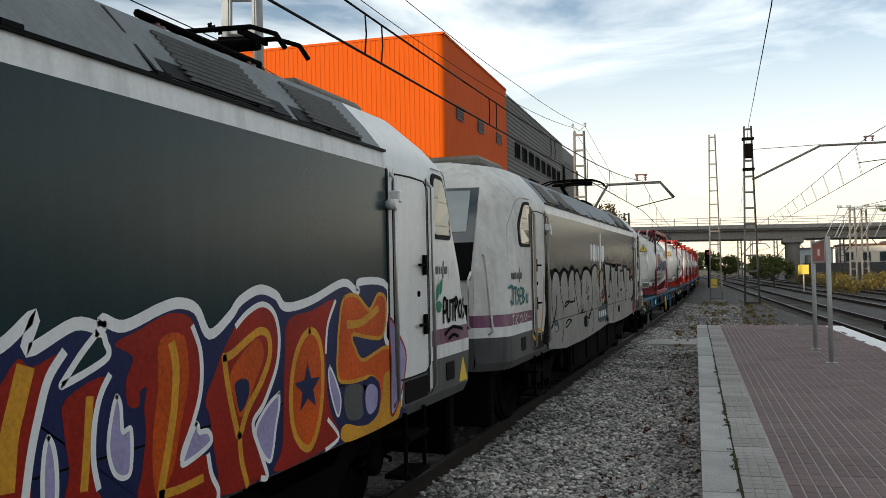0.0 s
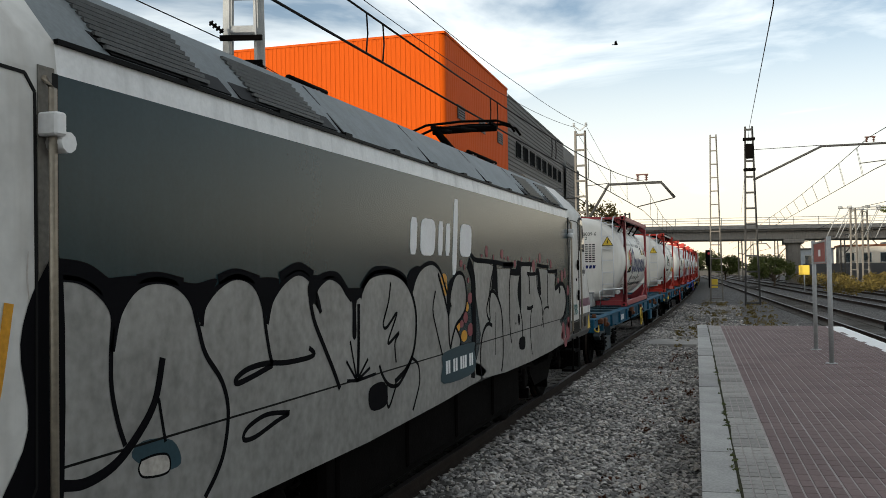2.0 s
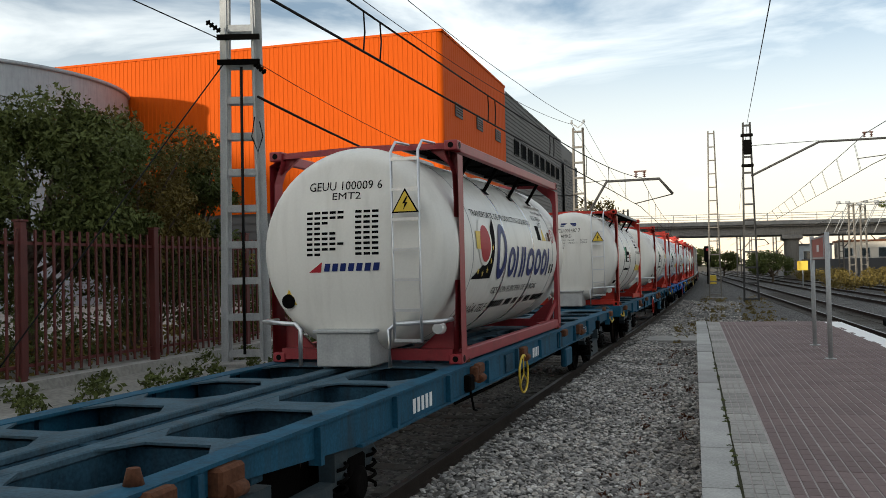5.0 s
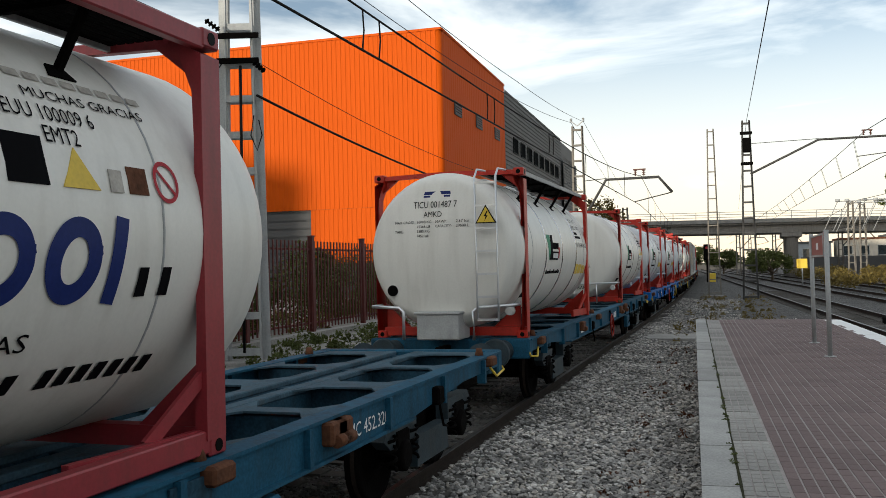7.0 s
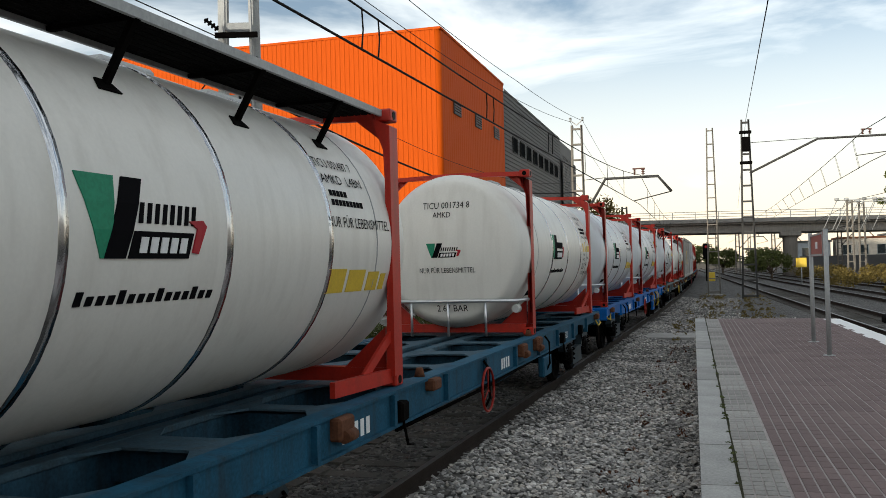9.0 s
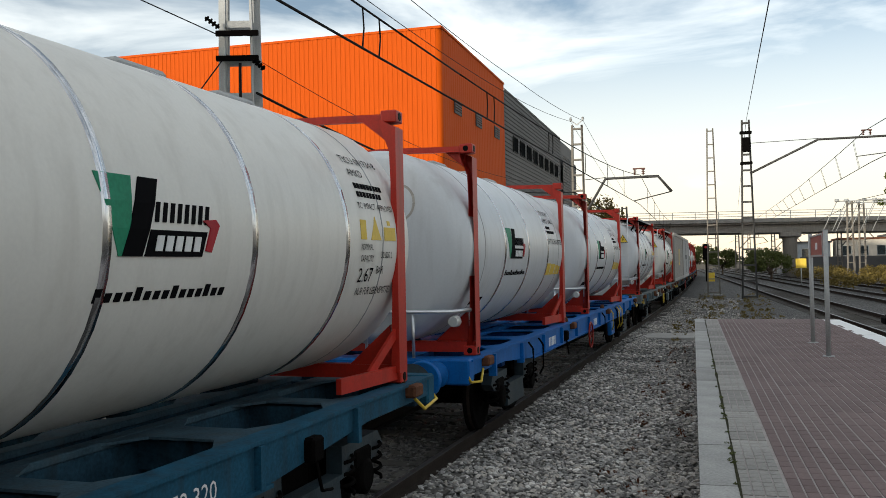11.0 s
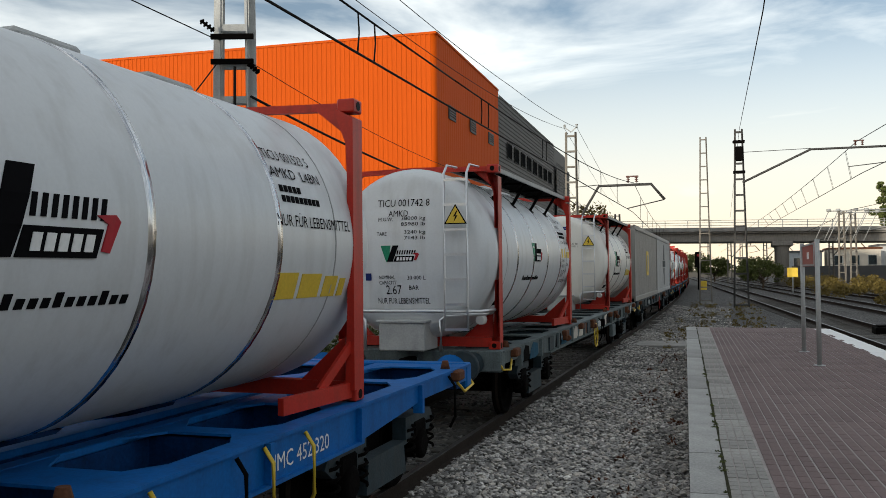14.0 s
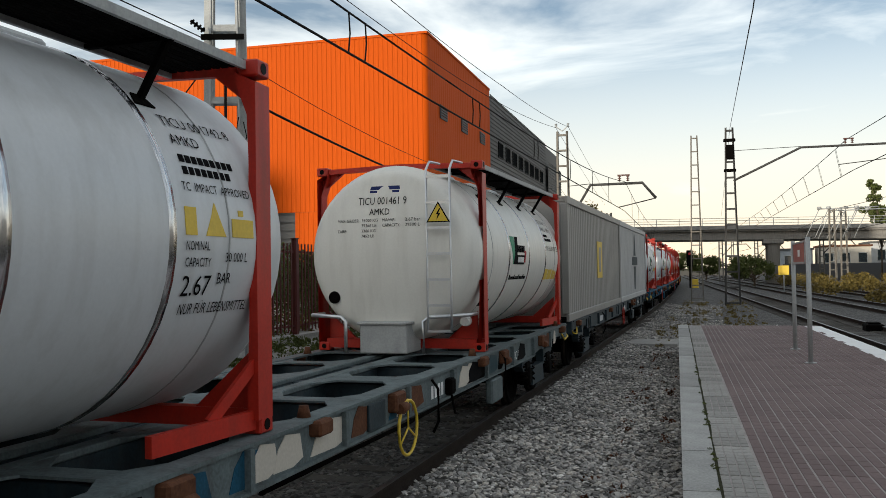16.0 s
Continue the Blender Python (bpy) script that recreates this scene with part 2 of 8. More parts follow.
def tube(bm, pts, r, n=8, mi=0, closed=False):
    """A round bar along points."""
    pts = [Vector(p) for p in pts]
    rings = []
    for i, p in enumerate(pts):
        a = pts[i - 1] if i or closed else p
        b = pts[(i + 1) % len(pts)] if i < len(pts) - 1 or closed else p
        d = (b - a).normalized()
        s = d.cross(Vector((0.013, 0.021, 1)))
        if s.length < 0.05:
            s = d.cross(Vector((1, 0, 0.01)))
        s.normalize()
        u = s.cross(d)
        rr = r[i] if isinstance(r, (list, tuple)) else r
        rings.append([bm.verts.new(p + rr * (s * math.cos(k * math.tau / n) + u * math.sin(k * math.tau / n))) for k in range(n)])
    last = len(rings) if closed else len(rings) - 1
    for i in range(last):
        A, B = rings[i], rings[(i + 1) % len(rings)]
        for k in range(n):
            f = bm.faces.new((A[k], A[(k + 1) % n], B[(k + 1) % n], B[k]))
            f.material_index, f.smooth = mi, True
    if not closed:
        bm.faces.new(rings[0][::-1]).material_index = mi
        bm.faces.new(rings[-1]).material_index = mi


def lathe(bm, prof, centre, axis="y", n=32, mi=0, caps=True):
    """Turns (along, radius) pairs round an axis through centre."""
    cx, cy, cz = centre
    rings = []
    for a, r in prof:
        ring = []
        for k in range(n):
            c, s = r * math.cos(k * math.tau / n), r * math.sin(k * math.tau / n)
            ring.append(bm.verts.new({"y": (cx + c, cy + a, cz + s), "x": (cx + a, cy + c, cz + s), "z": (cx + c, cy + s, cz + a)}[axis]))
        rings.append(ring)
    for A, B in zip(rings, rings[1:]):
        for k in range(n):
            f = bm.faces.new((A[k], A[(k + 1) % n], B[(k + 1) % n], B[k]))
            f.smooth, f.material_index = True, mi
    if caps:
        bm.faces.new(rings[0]).material_index = mi
        bm.faces.new(rings[-1]).material_index = mi
    bmesh.ops.recalc_face_normals(bm, faces=bm.faces[:])


def plate(bm, outline, thick, put, mi=0):
    """A flat outline (u, v) as a thin plate; put(u, v, depth) gives its place."""
    a = [bm.verts.new(put(u, v, thick)) for u, v in outline]
    b = [bm.verts.new(put(u, v, 0)) for u, v in outline]
    bm.faces.new(a).material_index = mi
    n = len(a)
    for i in range(n):
        bm.faces.new((a[i], b[i], b[(i + 1) % n], a[(i + 1) % n])).material_index = mi


def stroke(bm, pts, w, put, depth, mi=0, steps=5, taper=False):
    """A sprayed line: a smooth ribbon of width w through the points (u, v), laid at a depth."""
    P = [Vector((u, v, 0)) for u, v in pts]
    if len(P) > 2:
        Q = []
        for i in range(len(P) - 1):
            p0, p1, p2, p3 = P[max(i - 1, 0)], P[i], P[i + 1], P[min(i + 2, len(P) - 1)]
            for k in range(steps):
                t = k / steps
                Q.append(0.5 * ((2 * p1) + (p2 - p0) * t + (2 * p0 - 5 * p1 + 4 * p2 - p3) * t * t + (3 * p1 - p0 - 3 * p2 + p3) * t ** 3))
        P = Q + [P[-1]]
    left, right = [], []
    for i, p in enumerate(P):
        d = (P[min(i + 1, len(P) - 1)] - P[max(i - 1, 0)])
        d = d.normalized() if d.length > 1e-6 else Vector((1, 0, 0))
        nrm = Vector((-d.y, d.x, 0))
        ww = w / 2 * (0.35 + 0.65 * math.sin(math.pi * (i + 0.5) / len(P)) if taper else 1)
        e = p - d * w * 0.3 if i == 0 else p + d * w * 0.3 if i == len(P) - 1 else p
        left.append(bm.verts.new(put(*(e + nrm * ww).xy, depth)))
        right.append(bm.verts.new(put(*(e - nrm * ww).xy, depth)))
    for i in range(len(P) - 1):
        try:
            bm.faces.new((right[i], right[i + 1], left[i + 1], left[i])).material_index = mi
        except ValueError:
            pass


TEXTS = {}


def prepare_texts(lines):
    """Sets every line of letters once, at size 1, before the scene fills."""
    made = []
    for words, align in lines:
        cu = bpy.data.curves.new("text", "FONT")
        cu.body, cu.size, cu.align_x, cu.resolution_u = words, 1.0, align, 2
        made.append((words, align, new("text", cu)))
    graph = bpy.context.evaluated_depsgraph_get()
    for words, align, ob in made:
        me = bpy.data.meshes.new_from_object(ob.evaluated_get(graph))
        TEXTS[words, align] = ([tuple(v.co.xy) for v in me.vertices], [tuple(p.vertices) for p in me.polygons])
        bpy.data.meshes.remove(me)
    for words, align, ob in made:
        cu = ob.data
        bpy.data.objects.remove(ob)
        bpy.data.curves.remove(cu)


IDENTS = ("GEUU 100009 6", "TICU 001487 7", "TICU 001734 8", "TICU 001523 5", "TICU 001742 8", "TICU 001461 9", "TICU 001588 9")
prepare_texts(
    [(w, "LEFT") for w in (*IDENTS, "EMT2", "AMKD  L4BN", "NUR FÜR LEBENSMITTEL", "2.67 BAR", "30 000 L", "MAX GROSS:", "36000 KG", "79366 LB", "TARE:", "3380 KG", "7452 LB", "MAWP:", "CAPACITY:",
                             "2.67 bar", "29500 L", "M.G.W.", "38000 kg", "85980 lb", "TARE", "3240 kg", "7143 lb", "NOMINAL", "CAPACITY", "2.67", "BAR", "AMKD", "TC  IMPACT  APPROVED", "TRANSPORTE DE PRODUCTOS LIQUIDOS", "GESTION EUROPEA DE CARGAS", "ESPAÑA TELF:", "MUCHAS GRACIAS", "MMC 452.320")])


def lettering(bm, words, size, put, depth, mi=0, align="LEFT", wide=1.0):
    """Built-in letters as faces: put(u, v, depth) places them; u runs along the line."""
    if not words:
        return
    points, faces = TEXTS[words, align]
    vs = [bm.verts.new(put(x * wide * size, y * size, depth)) for x, y in points]
    for f in faces:
        try:
            bm.faces.new([vs[i] for i in f]).material_index = mi
        except ValueError:
            pass


def fitted(bm, words, u0, u1, v, height, put, depth=0.006):
    """Letters set from u0 to u1 on the line v, with capitals of that height."""
    points, faces = TEXTS[words, "LEFT"]
    a, b = min(p[0] for p in points), max(p[0] for p in points)
    wide = (u1 - u0) / (b - a)
    vs = [bm.verts.new(put(u0 + (x - a) * wide, v + y * height / 0.69, depth)) for x, y in points]
    for f in faces:
        try:
            bm.faces.new([vs[i] for i in f])
        except ValueError:
            pass


def decal(outline, put, depth, step=0.08):
    """A flat shape laid on a curved surface: cut into strips so that it follows the curve."""
    bm = bmesh.new()
    f = bm.faces.new([bm.verts.new((u, v, 0)) for u, v in outline])
    bmesh.ops.triangulate(bm, faces=[f])
    low, high = min(v for _, v in outline), max(v for _, v in outline)
    for k in range(1, int((high - low) / step) + 1):
        bmesh.ops.bisect_plane(bm, geom=bm.verts[:] + bm.edges[:] + bm.faces[:], plane_co=(0, low + k * step, 0), plane_no=(0, 1, 0))
    for v in bm.verts:
        v.co = put(v.co.x, v.co.y, depth)
    bmesh.ops.recalc_face_normals(bm, faces=bm.faces[:])
    return bm


# ---- the track's line ----
AXIS, BEND, RADIUS = -4.23, 33.0, 2100.0


def on_track(s, off=0.0):
    """Place and heading (radians to the left) on the train's track at s metres along it, off metres to the right."""
    a = max(0.0, s - BEND) / RADIUS
    x = AXIS - RADIUS * (1 - math.cos(a))
    y = s if s < BEND else BEND + RADIUS * math.sin(a)
    return Vector((x + off * math.cos(a), y + off * math.sin(a), 0)), a


def second(y):
    """The middle of the next track at y."""
    return 4.45 - 0.066 * (y - 38)


def covered(t):
    """How far the train has gone after t seconds."""
    return 5.04 * t + 0.039 * t * t


# ---- ground ----
def setting(name, bm, material, label, category, kind="structure", smooth=False):
    return tagged(link_mesh(name, bm, material, smooth=smooth), label, category, kind=kind)


bm = bmesh.new()
bmesh.ops.create_grid(bm, x_segments=40, y_segments=40, size=1500)
for v in bm.verts:
    v.co.z = -0.42
setting("ground", bm, "earth", "dry brown earth between and beside the tracks", "ground")

# ballast bed: one gently uneven sheet over both tracks
bm = bmesh.new()
xs = np.concatenate([np.arange(-8.5, 3.0, 0.25), np.arange(3.0, 30, 1.5)])
ys = np.concatenate([np.arange(-14, 34, 0.4), np.arange(34, 260, 4.0)])
grid = {}
for j, y in enumerate(ys):
    for i, x in enumerate(xs):
        cx = on_track(y)[0].x
        near = min(abs(x - cx), abs(x - second(y)), abs(x - second(y) - 4.6))
        z = -0.19 - 0.10 * min(1, max(0, near - 1.3)) + 0.03 * noise.noise((x * 0.8, y * 0.8, 0)) + 0.015 * noise.noise((x * 3, y * 3, 4))
        grid[i, j] = bm.verts.new((x if y < 34 else x - (y - 34) * 0.03, y, z))
for j in range(len(ys) - 1):
    for i in range(len(xs) - 1):
        bm.faces.new((grid[i, j], grid[i + 1, j], grid[i + 1, j + 1], grid[i, j + 1])).smooth = True


def gravel_material():
    m = bpy.data.materials.new("ballast")
    m.use_nodes = True
    t = m.node_tree
    b = t.nodes["Principled BSDF"]
    b.inputs["Roughness"].default_value = 0.9
    co = t.nodes.new("ShaderNodeTexCoord")
    v = t.nodes.new("ShaderNodeTexVoronoi")
    v.inputs["Scale"].default_value = 17
    n = t.nodes.new("ShaderNodeTexNoise")
    n.inputs["Scale"].default_value, n.inputs["Detail"].default_value = 0.7, 4
    for q in (v, n):
        t.links.new(co.outputs["Object"], q.inputs["Vector"])
    hsv = t.nodes.new("ShaderNodeSeparateColor")
    t.links.new(v.outputs["Color"], hsv.inputs["Color"])
    r = t.nodes.new("ShaderNodeValToRGB")
    r.color_ramp.elements[0].color, r.color_ramp.elements[1].color = (0.015, 0.014, 0.013, 1), (0.20, 0.19, 0.18, 1)
    t.links.new(hsv.outputs["Red"], r.inputs["Fac"])
    k = t.nodes.new("ShaderNodeMixRGB")
    k.blend_type = "MULTIPLY"
    k.inputs["Fac"].default_value = 0.7
    t.links.new(r.outputs["Color"], k.inputs["Color1"])
    t.links.new(n.outputs["Fac"], k.inputs["Color2"])
    t.links.new(k.outputs["Color"], b.inputs["Base Color"])
    bp = t.nodes.new("ShaderNodeBump")
    bp.inputs["Strength"].default_value, bp.inputs["Distance"].default_value = 1.0, 0.05
    bp.invert = True
    t.links.new(v.outputs["Distance"], bp.inputs["Height"])
    t.links.new(bp.outputs["Normal"], b.inputs["Normal"])
    return m


M["ballast"] = gravel_material()
setting("ballast_bed", bm, "ballast", "grey crushed stone ballast bed under the tracks", "ballast")


def stone_material(name, tone):
    m = bpy.data.materials.new(name)
    m.use_nodes = True
    t = m.node_tree
    b = t.nodes["Principled BSDF"]
    b.inputs["Roughness"].default_value = 0.9
    g = t.nodes.new("ShaderNodeNewGeometry")
    r = t.nodes.new("ShaderNodeValToRGB")
    e = r.color_ramp.elements
    e[0].color, e[1].color = (0.14, 0.132, 0.125, 1), (0.74, 0.72, 0.69, 1)
    mid = e.new(0.55)
    mid.color = (0.40, 0.385, 0.365, 1)
    warm = e.new(0.8)
    warm.color = (0.50, 0.455, 0.40, 1)
    t.links.new(g.outputs["Random Per Island"], r.inputs["Fac"])
    co = t.nodes.new("ShaderNodeTexCoord")
    n = t.nodes.new("ShaderNodeTexNoise")
    n.inputs["Scale"].default_value, n.inputs["Detail"].default_value = 0.9, 6
    t.links.new(co.outputs["Object"], n.inputs["Vector"])
    mr = t.nodes.new("ShaderNodeMapRange")
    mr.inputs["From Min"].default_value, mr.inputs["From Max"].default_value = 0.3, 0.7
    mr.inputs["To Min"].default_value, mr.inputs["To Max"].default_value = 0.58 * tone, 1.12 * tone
    t.links.new(n.outputs["Fac"], mr.inputs["Value"])
    k = t.nodes.new("ShaderNodeMixRGB")
    k.blend_type = "MULTIPLY"
    k.inputs["Fac"].default_value = 1
    t.links.new(r.outputs["Color"], k.inputs["Color1"])
    t.links.new(mr.outputs["Result"], k.inputs["Color2"])
    t.links.new(k.outputs["Color"], b.inputs["Base Color"])
    return m


M["stones"] = stone_material("stones", 0.98)
# low tone: brake dust plus the train's contact shade, both put into the colour
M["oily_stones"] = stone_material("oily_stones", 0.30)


def stones(name, spots, low, high, label, material="stones"):
    """Loose stones as one mesh: each a squashed, jittered octahedron with cut corners."""
    rng = np.random.default_rng(3)
    base = np.array([(1, 0, 0), (-1, 0, 0), (0, 1, 0), (0, -1, 0), (0, 0, 1), (0, 0, -1), (.6, .6, .55), (-.6, .6, .5), (.6, -.6, .5), (-.6, -.6, .55)], float)
    faces = [(4, 6, 7), (4, 8, 6), (4, 9, 8), (4, 7, 9), (0, 6, 8), (1, 9, 7), (2, 7, 6), (3, 8, 9), (0, 2, 6), (0, 8, 3), (1, 7, 2), (1, 3, 9), (5, 2, 0), (5, 0, 3), (5, 3, 1), (5, 1, 2)]
    n = len(spots)
    size = rng.uniform(low, high, n)
    P = base[None] * (1 + rng.uniform(-0.28, 0.28, (n, len(base), 3)))
    P *= np.stack([rng.uniform(0.8, 1.3, n), rng.uniform(0.7, 1.1, n), rng.uniform(0.5, 0.85, n)], 1)[:, None]
    a = rng.uniform(0, math.tau, n)
    b = rng.uniform(-0.5, 0.5, n)
    y2, z2 = P[..., 1] * np.cos(b)[:, None] - P[..., 2] * np.sin(b)[:, None], P[..., 1] * np.sin(b)[:, None] + P[..., 2] * np.cos(b)[:, None]
    x3, y3 = P[..., 0] * np.cos(a)[:, None] - y2 * np.sin(a)[:, None], P[..., 0] * np.sin(a)[:, None] + y2 * np.cos(a)[:, None]
    V = np.stack([x3, y3, z2], 2) * size[:, None, None] + np.array(spots)[:, None]
    F = (np.array(faces)[None] + np.arange(n)[:, None, None] * len(base)).reshape(-1, 3)
    me = bpy.data.meshes.new(name)
    me.from_pydata(V.reshape(-1, 3).tolist(), [], F.tolist())
    me.materials.append(M[material])
    return tagged(new(name, me), label, "gravel", kind="stuff")


rng = np.random.default_rng(5)
spots = []


def bed(x, y):
    near = abs(x - on_track(y)[0].x)
    return -0.19 - 0.10 * min(1, max(0, near - 1.3)) + 0.03 * noise.noise((x * 0.8, y * 0.8, 0)) + 0.015 * noise.noise((x * 3, y * 3, 4))


for y0, y1, dense in ((4.5, 12.0, 560), (12.0, 22.0, 380), (22.0, 36.0, 190), (36.0, 60.0, 50)):
    for _ in range(int((y1 - y0) * 3.5 * dense)):
        x, y = rng.uniform(-3.32, 0.15), rng.uniform(y0, y1)
        if x > 0.05 - 0.043 * y and y < 26.4:
            continue
        spots.append((x, y, bed(x, y) + rng.uniform(-0.008, 0.026)))
dark_spots = []
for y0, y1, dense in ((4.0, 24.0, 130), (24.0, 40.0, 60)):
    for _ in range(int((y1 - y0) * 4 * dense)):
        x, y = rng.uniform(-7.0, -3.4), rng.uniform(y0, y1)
        dark_spots.append((x, y, bed(x, y) - 0.004))
for _ in range(2500):
    x, y = rng.uniform(-3, 3.5), rng.uniform(26.6, 40)
    spots.append((x, y, bed(x, y) + 0.01))
stones("oily_track_stones", dark_spots, 0.022, 0.045, "brake-dusted stones between the rails, darkened for the train's shade", "oily_stones")
stones("track_stones", spots, 0.019, 0.047, "loose grey crushed track stones of mixed tones")


# ---- rails and sleepers ----
RAIL = [(-0.07, -0.17), (0.07, -0.17), (0.07, -0.155), (0.012, -0.14), (0.012, -0.045), (0.036, -0.035), (0.036, -0.004), (0.028, 0.0), (-0.028, 0.0), (-0.036, -0.004), (-0.036, -0.035), (-0.012, -0.045), (-0.012, -0.14), (-0.07, -0.155)]


def rail(name, place, label):
    bm = bmesh.new()
    rings = []
    for p, a in place:
        rings.append([bm.verts.new((p.x + u * math.cos(a), p.y + u * math.sin(a), p.z + w)) for u, w in RAIL])
    n = len(RAIL)
    for A, B in zip(rings, rings[1:]):
        for k in range(n):
            f = bm.faces.new((A[k], A[(k + 1) % n], B[(k + 1) % n], B[k]))
            f.material_index = 1 if k in (6, 7, 8) else 0
    return setting(name, bm, ["rail_rust", "rail_head"], label, "rail")


along = [*np.arange(-14, 40, 2.0), *np.arange(40, 261, 6.0)]
for off in (-0.87, 0.87):
    rail("rail", [on_track(float(s), off) for s in along], "rusty brown steel rail with a worn shiny head")
for base in (0.0, 4.6, 9.2):
    for off in (-0.87, 0.87):
        rail("rail", [(Vector((second(float(y)) + base * (1 - 0.0012 * (y - 38)) + off, float(y), 0.0)), 0.066) for y in along], "dark rusty steel rail of a neighbouring track")

bm = bmesh.new()
for w, x0, x1 in ((0.15, -1.3, -0.45), (0.13, -0.45, 0.45), (0.15, 0.45, 1.3)):
    box(bm, x0, x1, -w, w, -0.36, -0.165 if abs(x0 + x1) > 0.1 else -0.185)
sleeper = tagged(link_mesh("sleeper", bm, "sleeper"), "weathered grey concrete sleeper in the ballast", "sleeper", "sleepers under the rails", "structure")
p, a = on_track(-6.0)
sleeper.matrix_basis = pose(p.x, p.y, 0, 0, 0, math.degrees(a))
for k in range(1, 100):
    p, a = on_track(-6.0 + 0.6 * k)
    copy_thing(sleeper, pose(p.x, p.y, 0, 0, 0, math.degrees(a)))
for k in range(70):
    y = 30 + 0.6 * k
    copy_thing(sleeper, pose(second(y), y, 0, 0, 0, 3.8))

# ---- platform ----
M["soil"] = mat("soil", (0.035, 0.035, 0.02), 0.95, 0, 0.5, 8, 60, 0.5, spec=0.05)
SKEW = -0.043
PLAT = Matrix.Translation((0.01, 0, 0.55)) @ Matrix(((1, SKEW, 0, 0), (0, 1, 0, 0), (0, 0, 1, 0), (0, 0, 0, 1)))
END, START = 26.4, -7.0


def right_edge(y):
    return 3.72 + (END - y) * 0.012


bm = bmesh.new()
vs = []
for z in (-0.95, -0.006):
    vs.append([bm.verts.new((PLAT @ Vector((u, v, 0))) + Vector((0, 0, z))) for u, v in ((0.02, START), (right_edge(START) - 0.02, START), (right_edge(END) - 0.02, END - 0.02), (0.02, END - 0.02))])
bm.faces.new(vs[0][::-1])
bm.faces.new(vs[1])
for i in range(4):
    bm.faces.new((vs[0][i], vs[0][(i + 1) % 4], vs[1][(i + 1) % 4], vs[1][i]))
platform = setting("platform", bm, "grout", "low station platform with concrete edge and red ribbed tiles", "platform")


def slab(name, parent, material, blocks, u, v, h=0.03):
    """One mesh of small raised blocks (u0, u1, v0, v1) on the platform."""
    bm = bmesh.new()
    for u0, u1, v0, v1 in blocks:
        a = [bm.verts.new((x, y, z)) for z in (-h, 0) for x, y in ((u0, v0), (u1, v0), (u1, v1), (u0, v1))]
        bm.faces.new(a[4:])
        for i in range(4):
            bm.faces.new((a[i], a[(i + 1) % 4], a[4 + (i + 1) % 4], a[4 + i]))
    ob = link_mesh(name, bm, material, parent)
    return ob


def repeat(ob, u, v, dz=0.0):
    o = ob.copy()
    scene.collection.objects.link(o)
    o.matrix_basis = Matrix.Translation(Vector((PLAT @ Vector((u, v, dz))))) @ pose(0, 0, 0, 0, 0, 2.46)
    return o


kerb = slab("kerb_stone", platform, "kerb", [(0.0, 0.275, 0.006, 1.49)], 0, 0, 0.34)
edge = slab("edge_tile", platform, "concrete", [(0.006 + 0.08 * i, 0.074 + 0.08 * i, 0.006 + 0.13 * j, 0.124 + 0.13 * j) for i in range(4) for j in range(3)], 0, 0)
tile = slab("red_tile", platform, "red_tile", [(0.008 + 0.1 * i, 0.092 + 0.1 * i, 0.004 + 0.2 * j, 0.196 + 0.2 * j) for i in range(4) for j in range(2)], 0, 0)
pale = slab("pale_kerb", platform, "paint_white", [(0.0, 0.42, 0.004, 0.996)], 0, 0, 0.3)
for o in (kerb, edge, tile, pale):
    o.matrix_basis = Matrix.Translation((PLAT @ Vector((1.0, -6.8, -0.2))))
v = START + 0.4
while v < END - 1.4:
    repeat(kerb, 0, v, random.uniform(-0.004, 0.004))
    v += 1.5
v = START + 8
while v < END - 0.35:
    repeat(edge, 0.285, v, random.uniform(-0.003, 0.003))
    v += 0.405
made = 0
far_tiles = []
v = 4.0
while v < END - 0.35:
    u = 0.62
    while u < right_edge(v) - 0.5:
        if u < 0.25 + 0.27 * v * 0.62 + 0.6:
            if made < 300:
                repeat(tile, u, v, random.uniform(-0.0015, 0.001))
                made += 1
            else:
                far_tiles.append((u, v))
        u += 0.405
    v += 0.405
bm = bmesh.new()
for u, v in far_tiles:
    dz = random.uniform(-0.0015, 0.001)
    for i in range(4):
        for j in range(2):
            q = [bm.verts.new(PLAT @ Vector((u + a, v + b, dz))) for a, b in ((0.006 + 0.1 * i, 0.002 + 0.2 * j), (0.094 + 0.1 * i, 0.002 + 0.2 * j), (0.094 + 0.1 * i, 0.198 + 0.2 * j), (0.006 + 0.1 * i, 0.198 + 0.2 * j))]
            w = [bm.verts.new(c.co - Vector((0, 0, 0.012))) for c in q]
            bm.faces.new(q)
            for k in range(4):
                bm.faces.new((w[k], w[(k + 1) % 4], q[(k + 1) % 4], q[k]))
tagged(link_mesh("red_tiles", bm, "red_tile", platform), kind="stuff")
v = 12.0
while v < END - 0.9:
    repeat(pale, right_edge(v) - 0.42, v)
    v += 1.0
# soil and weeds in the joint behind the kerb
bm = bmesh.new()
cols = []
for k in range(170):
    v = 4.0 + (END - 4.4) * k / 169
    w = 0.008 + 0.016 * max(0.0, noise.noise((v * 1.3, 2, 0)) + 0.25)
    cols.append((bm.verts.new(PLAT @ Vector((0.28 - w, v, 0.003))), bm.verts.new(PLAT @ Vector((0.28 + w, v, 0.003)))))
for (a, b), (c, d) in zip(cols, cols[1:]):
    bm.faces.new((a, b, d, c))
link_mesh("soil_joint", bm, "soil", platform, "dark soil in the joint")
# crossing slab in the ballast beyond the platform
bm = bmesh.new()
box(bm, -2.9, -1.25, 28.6, 30.4, -0.5, -0.17, 0.02)
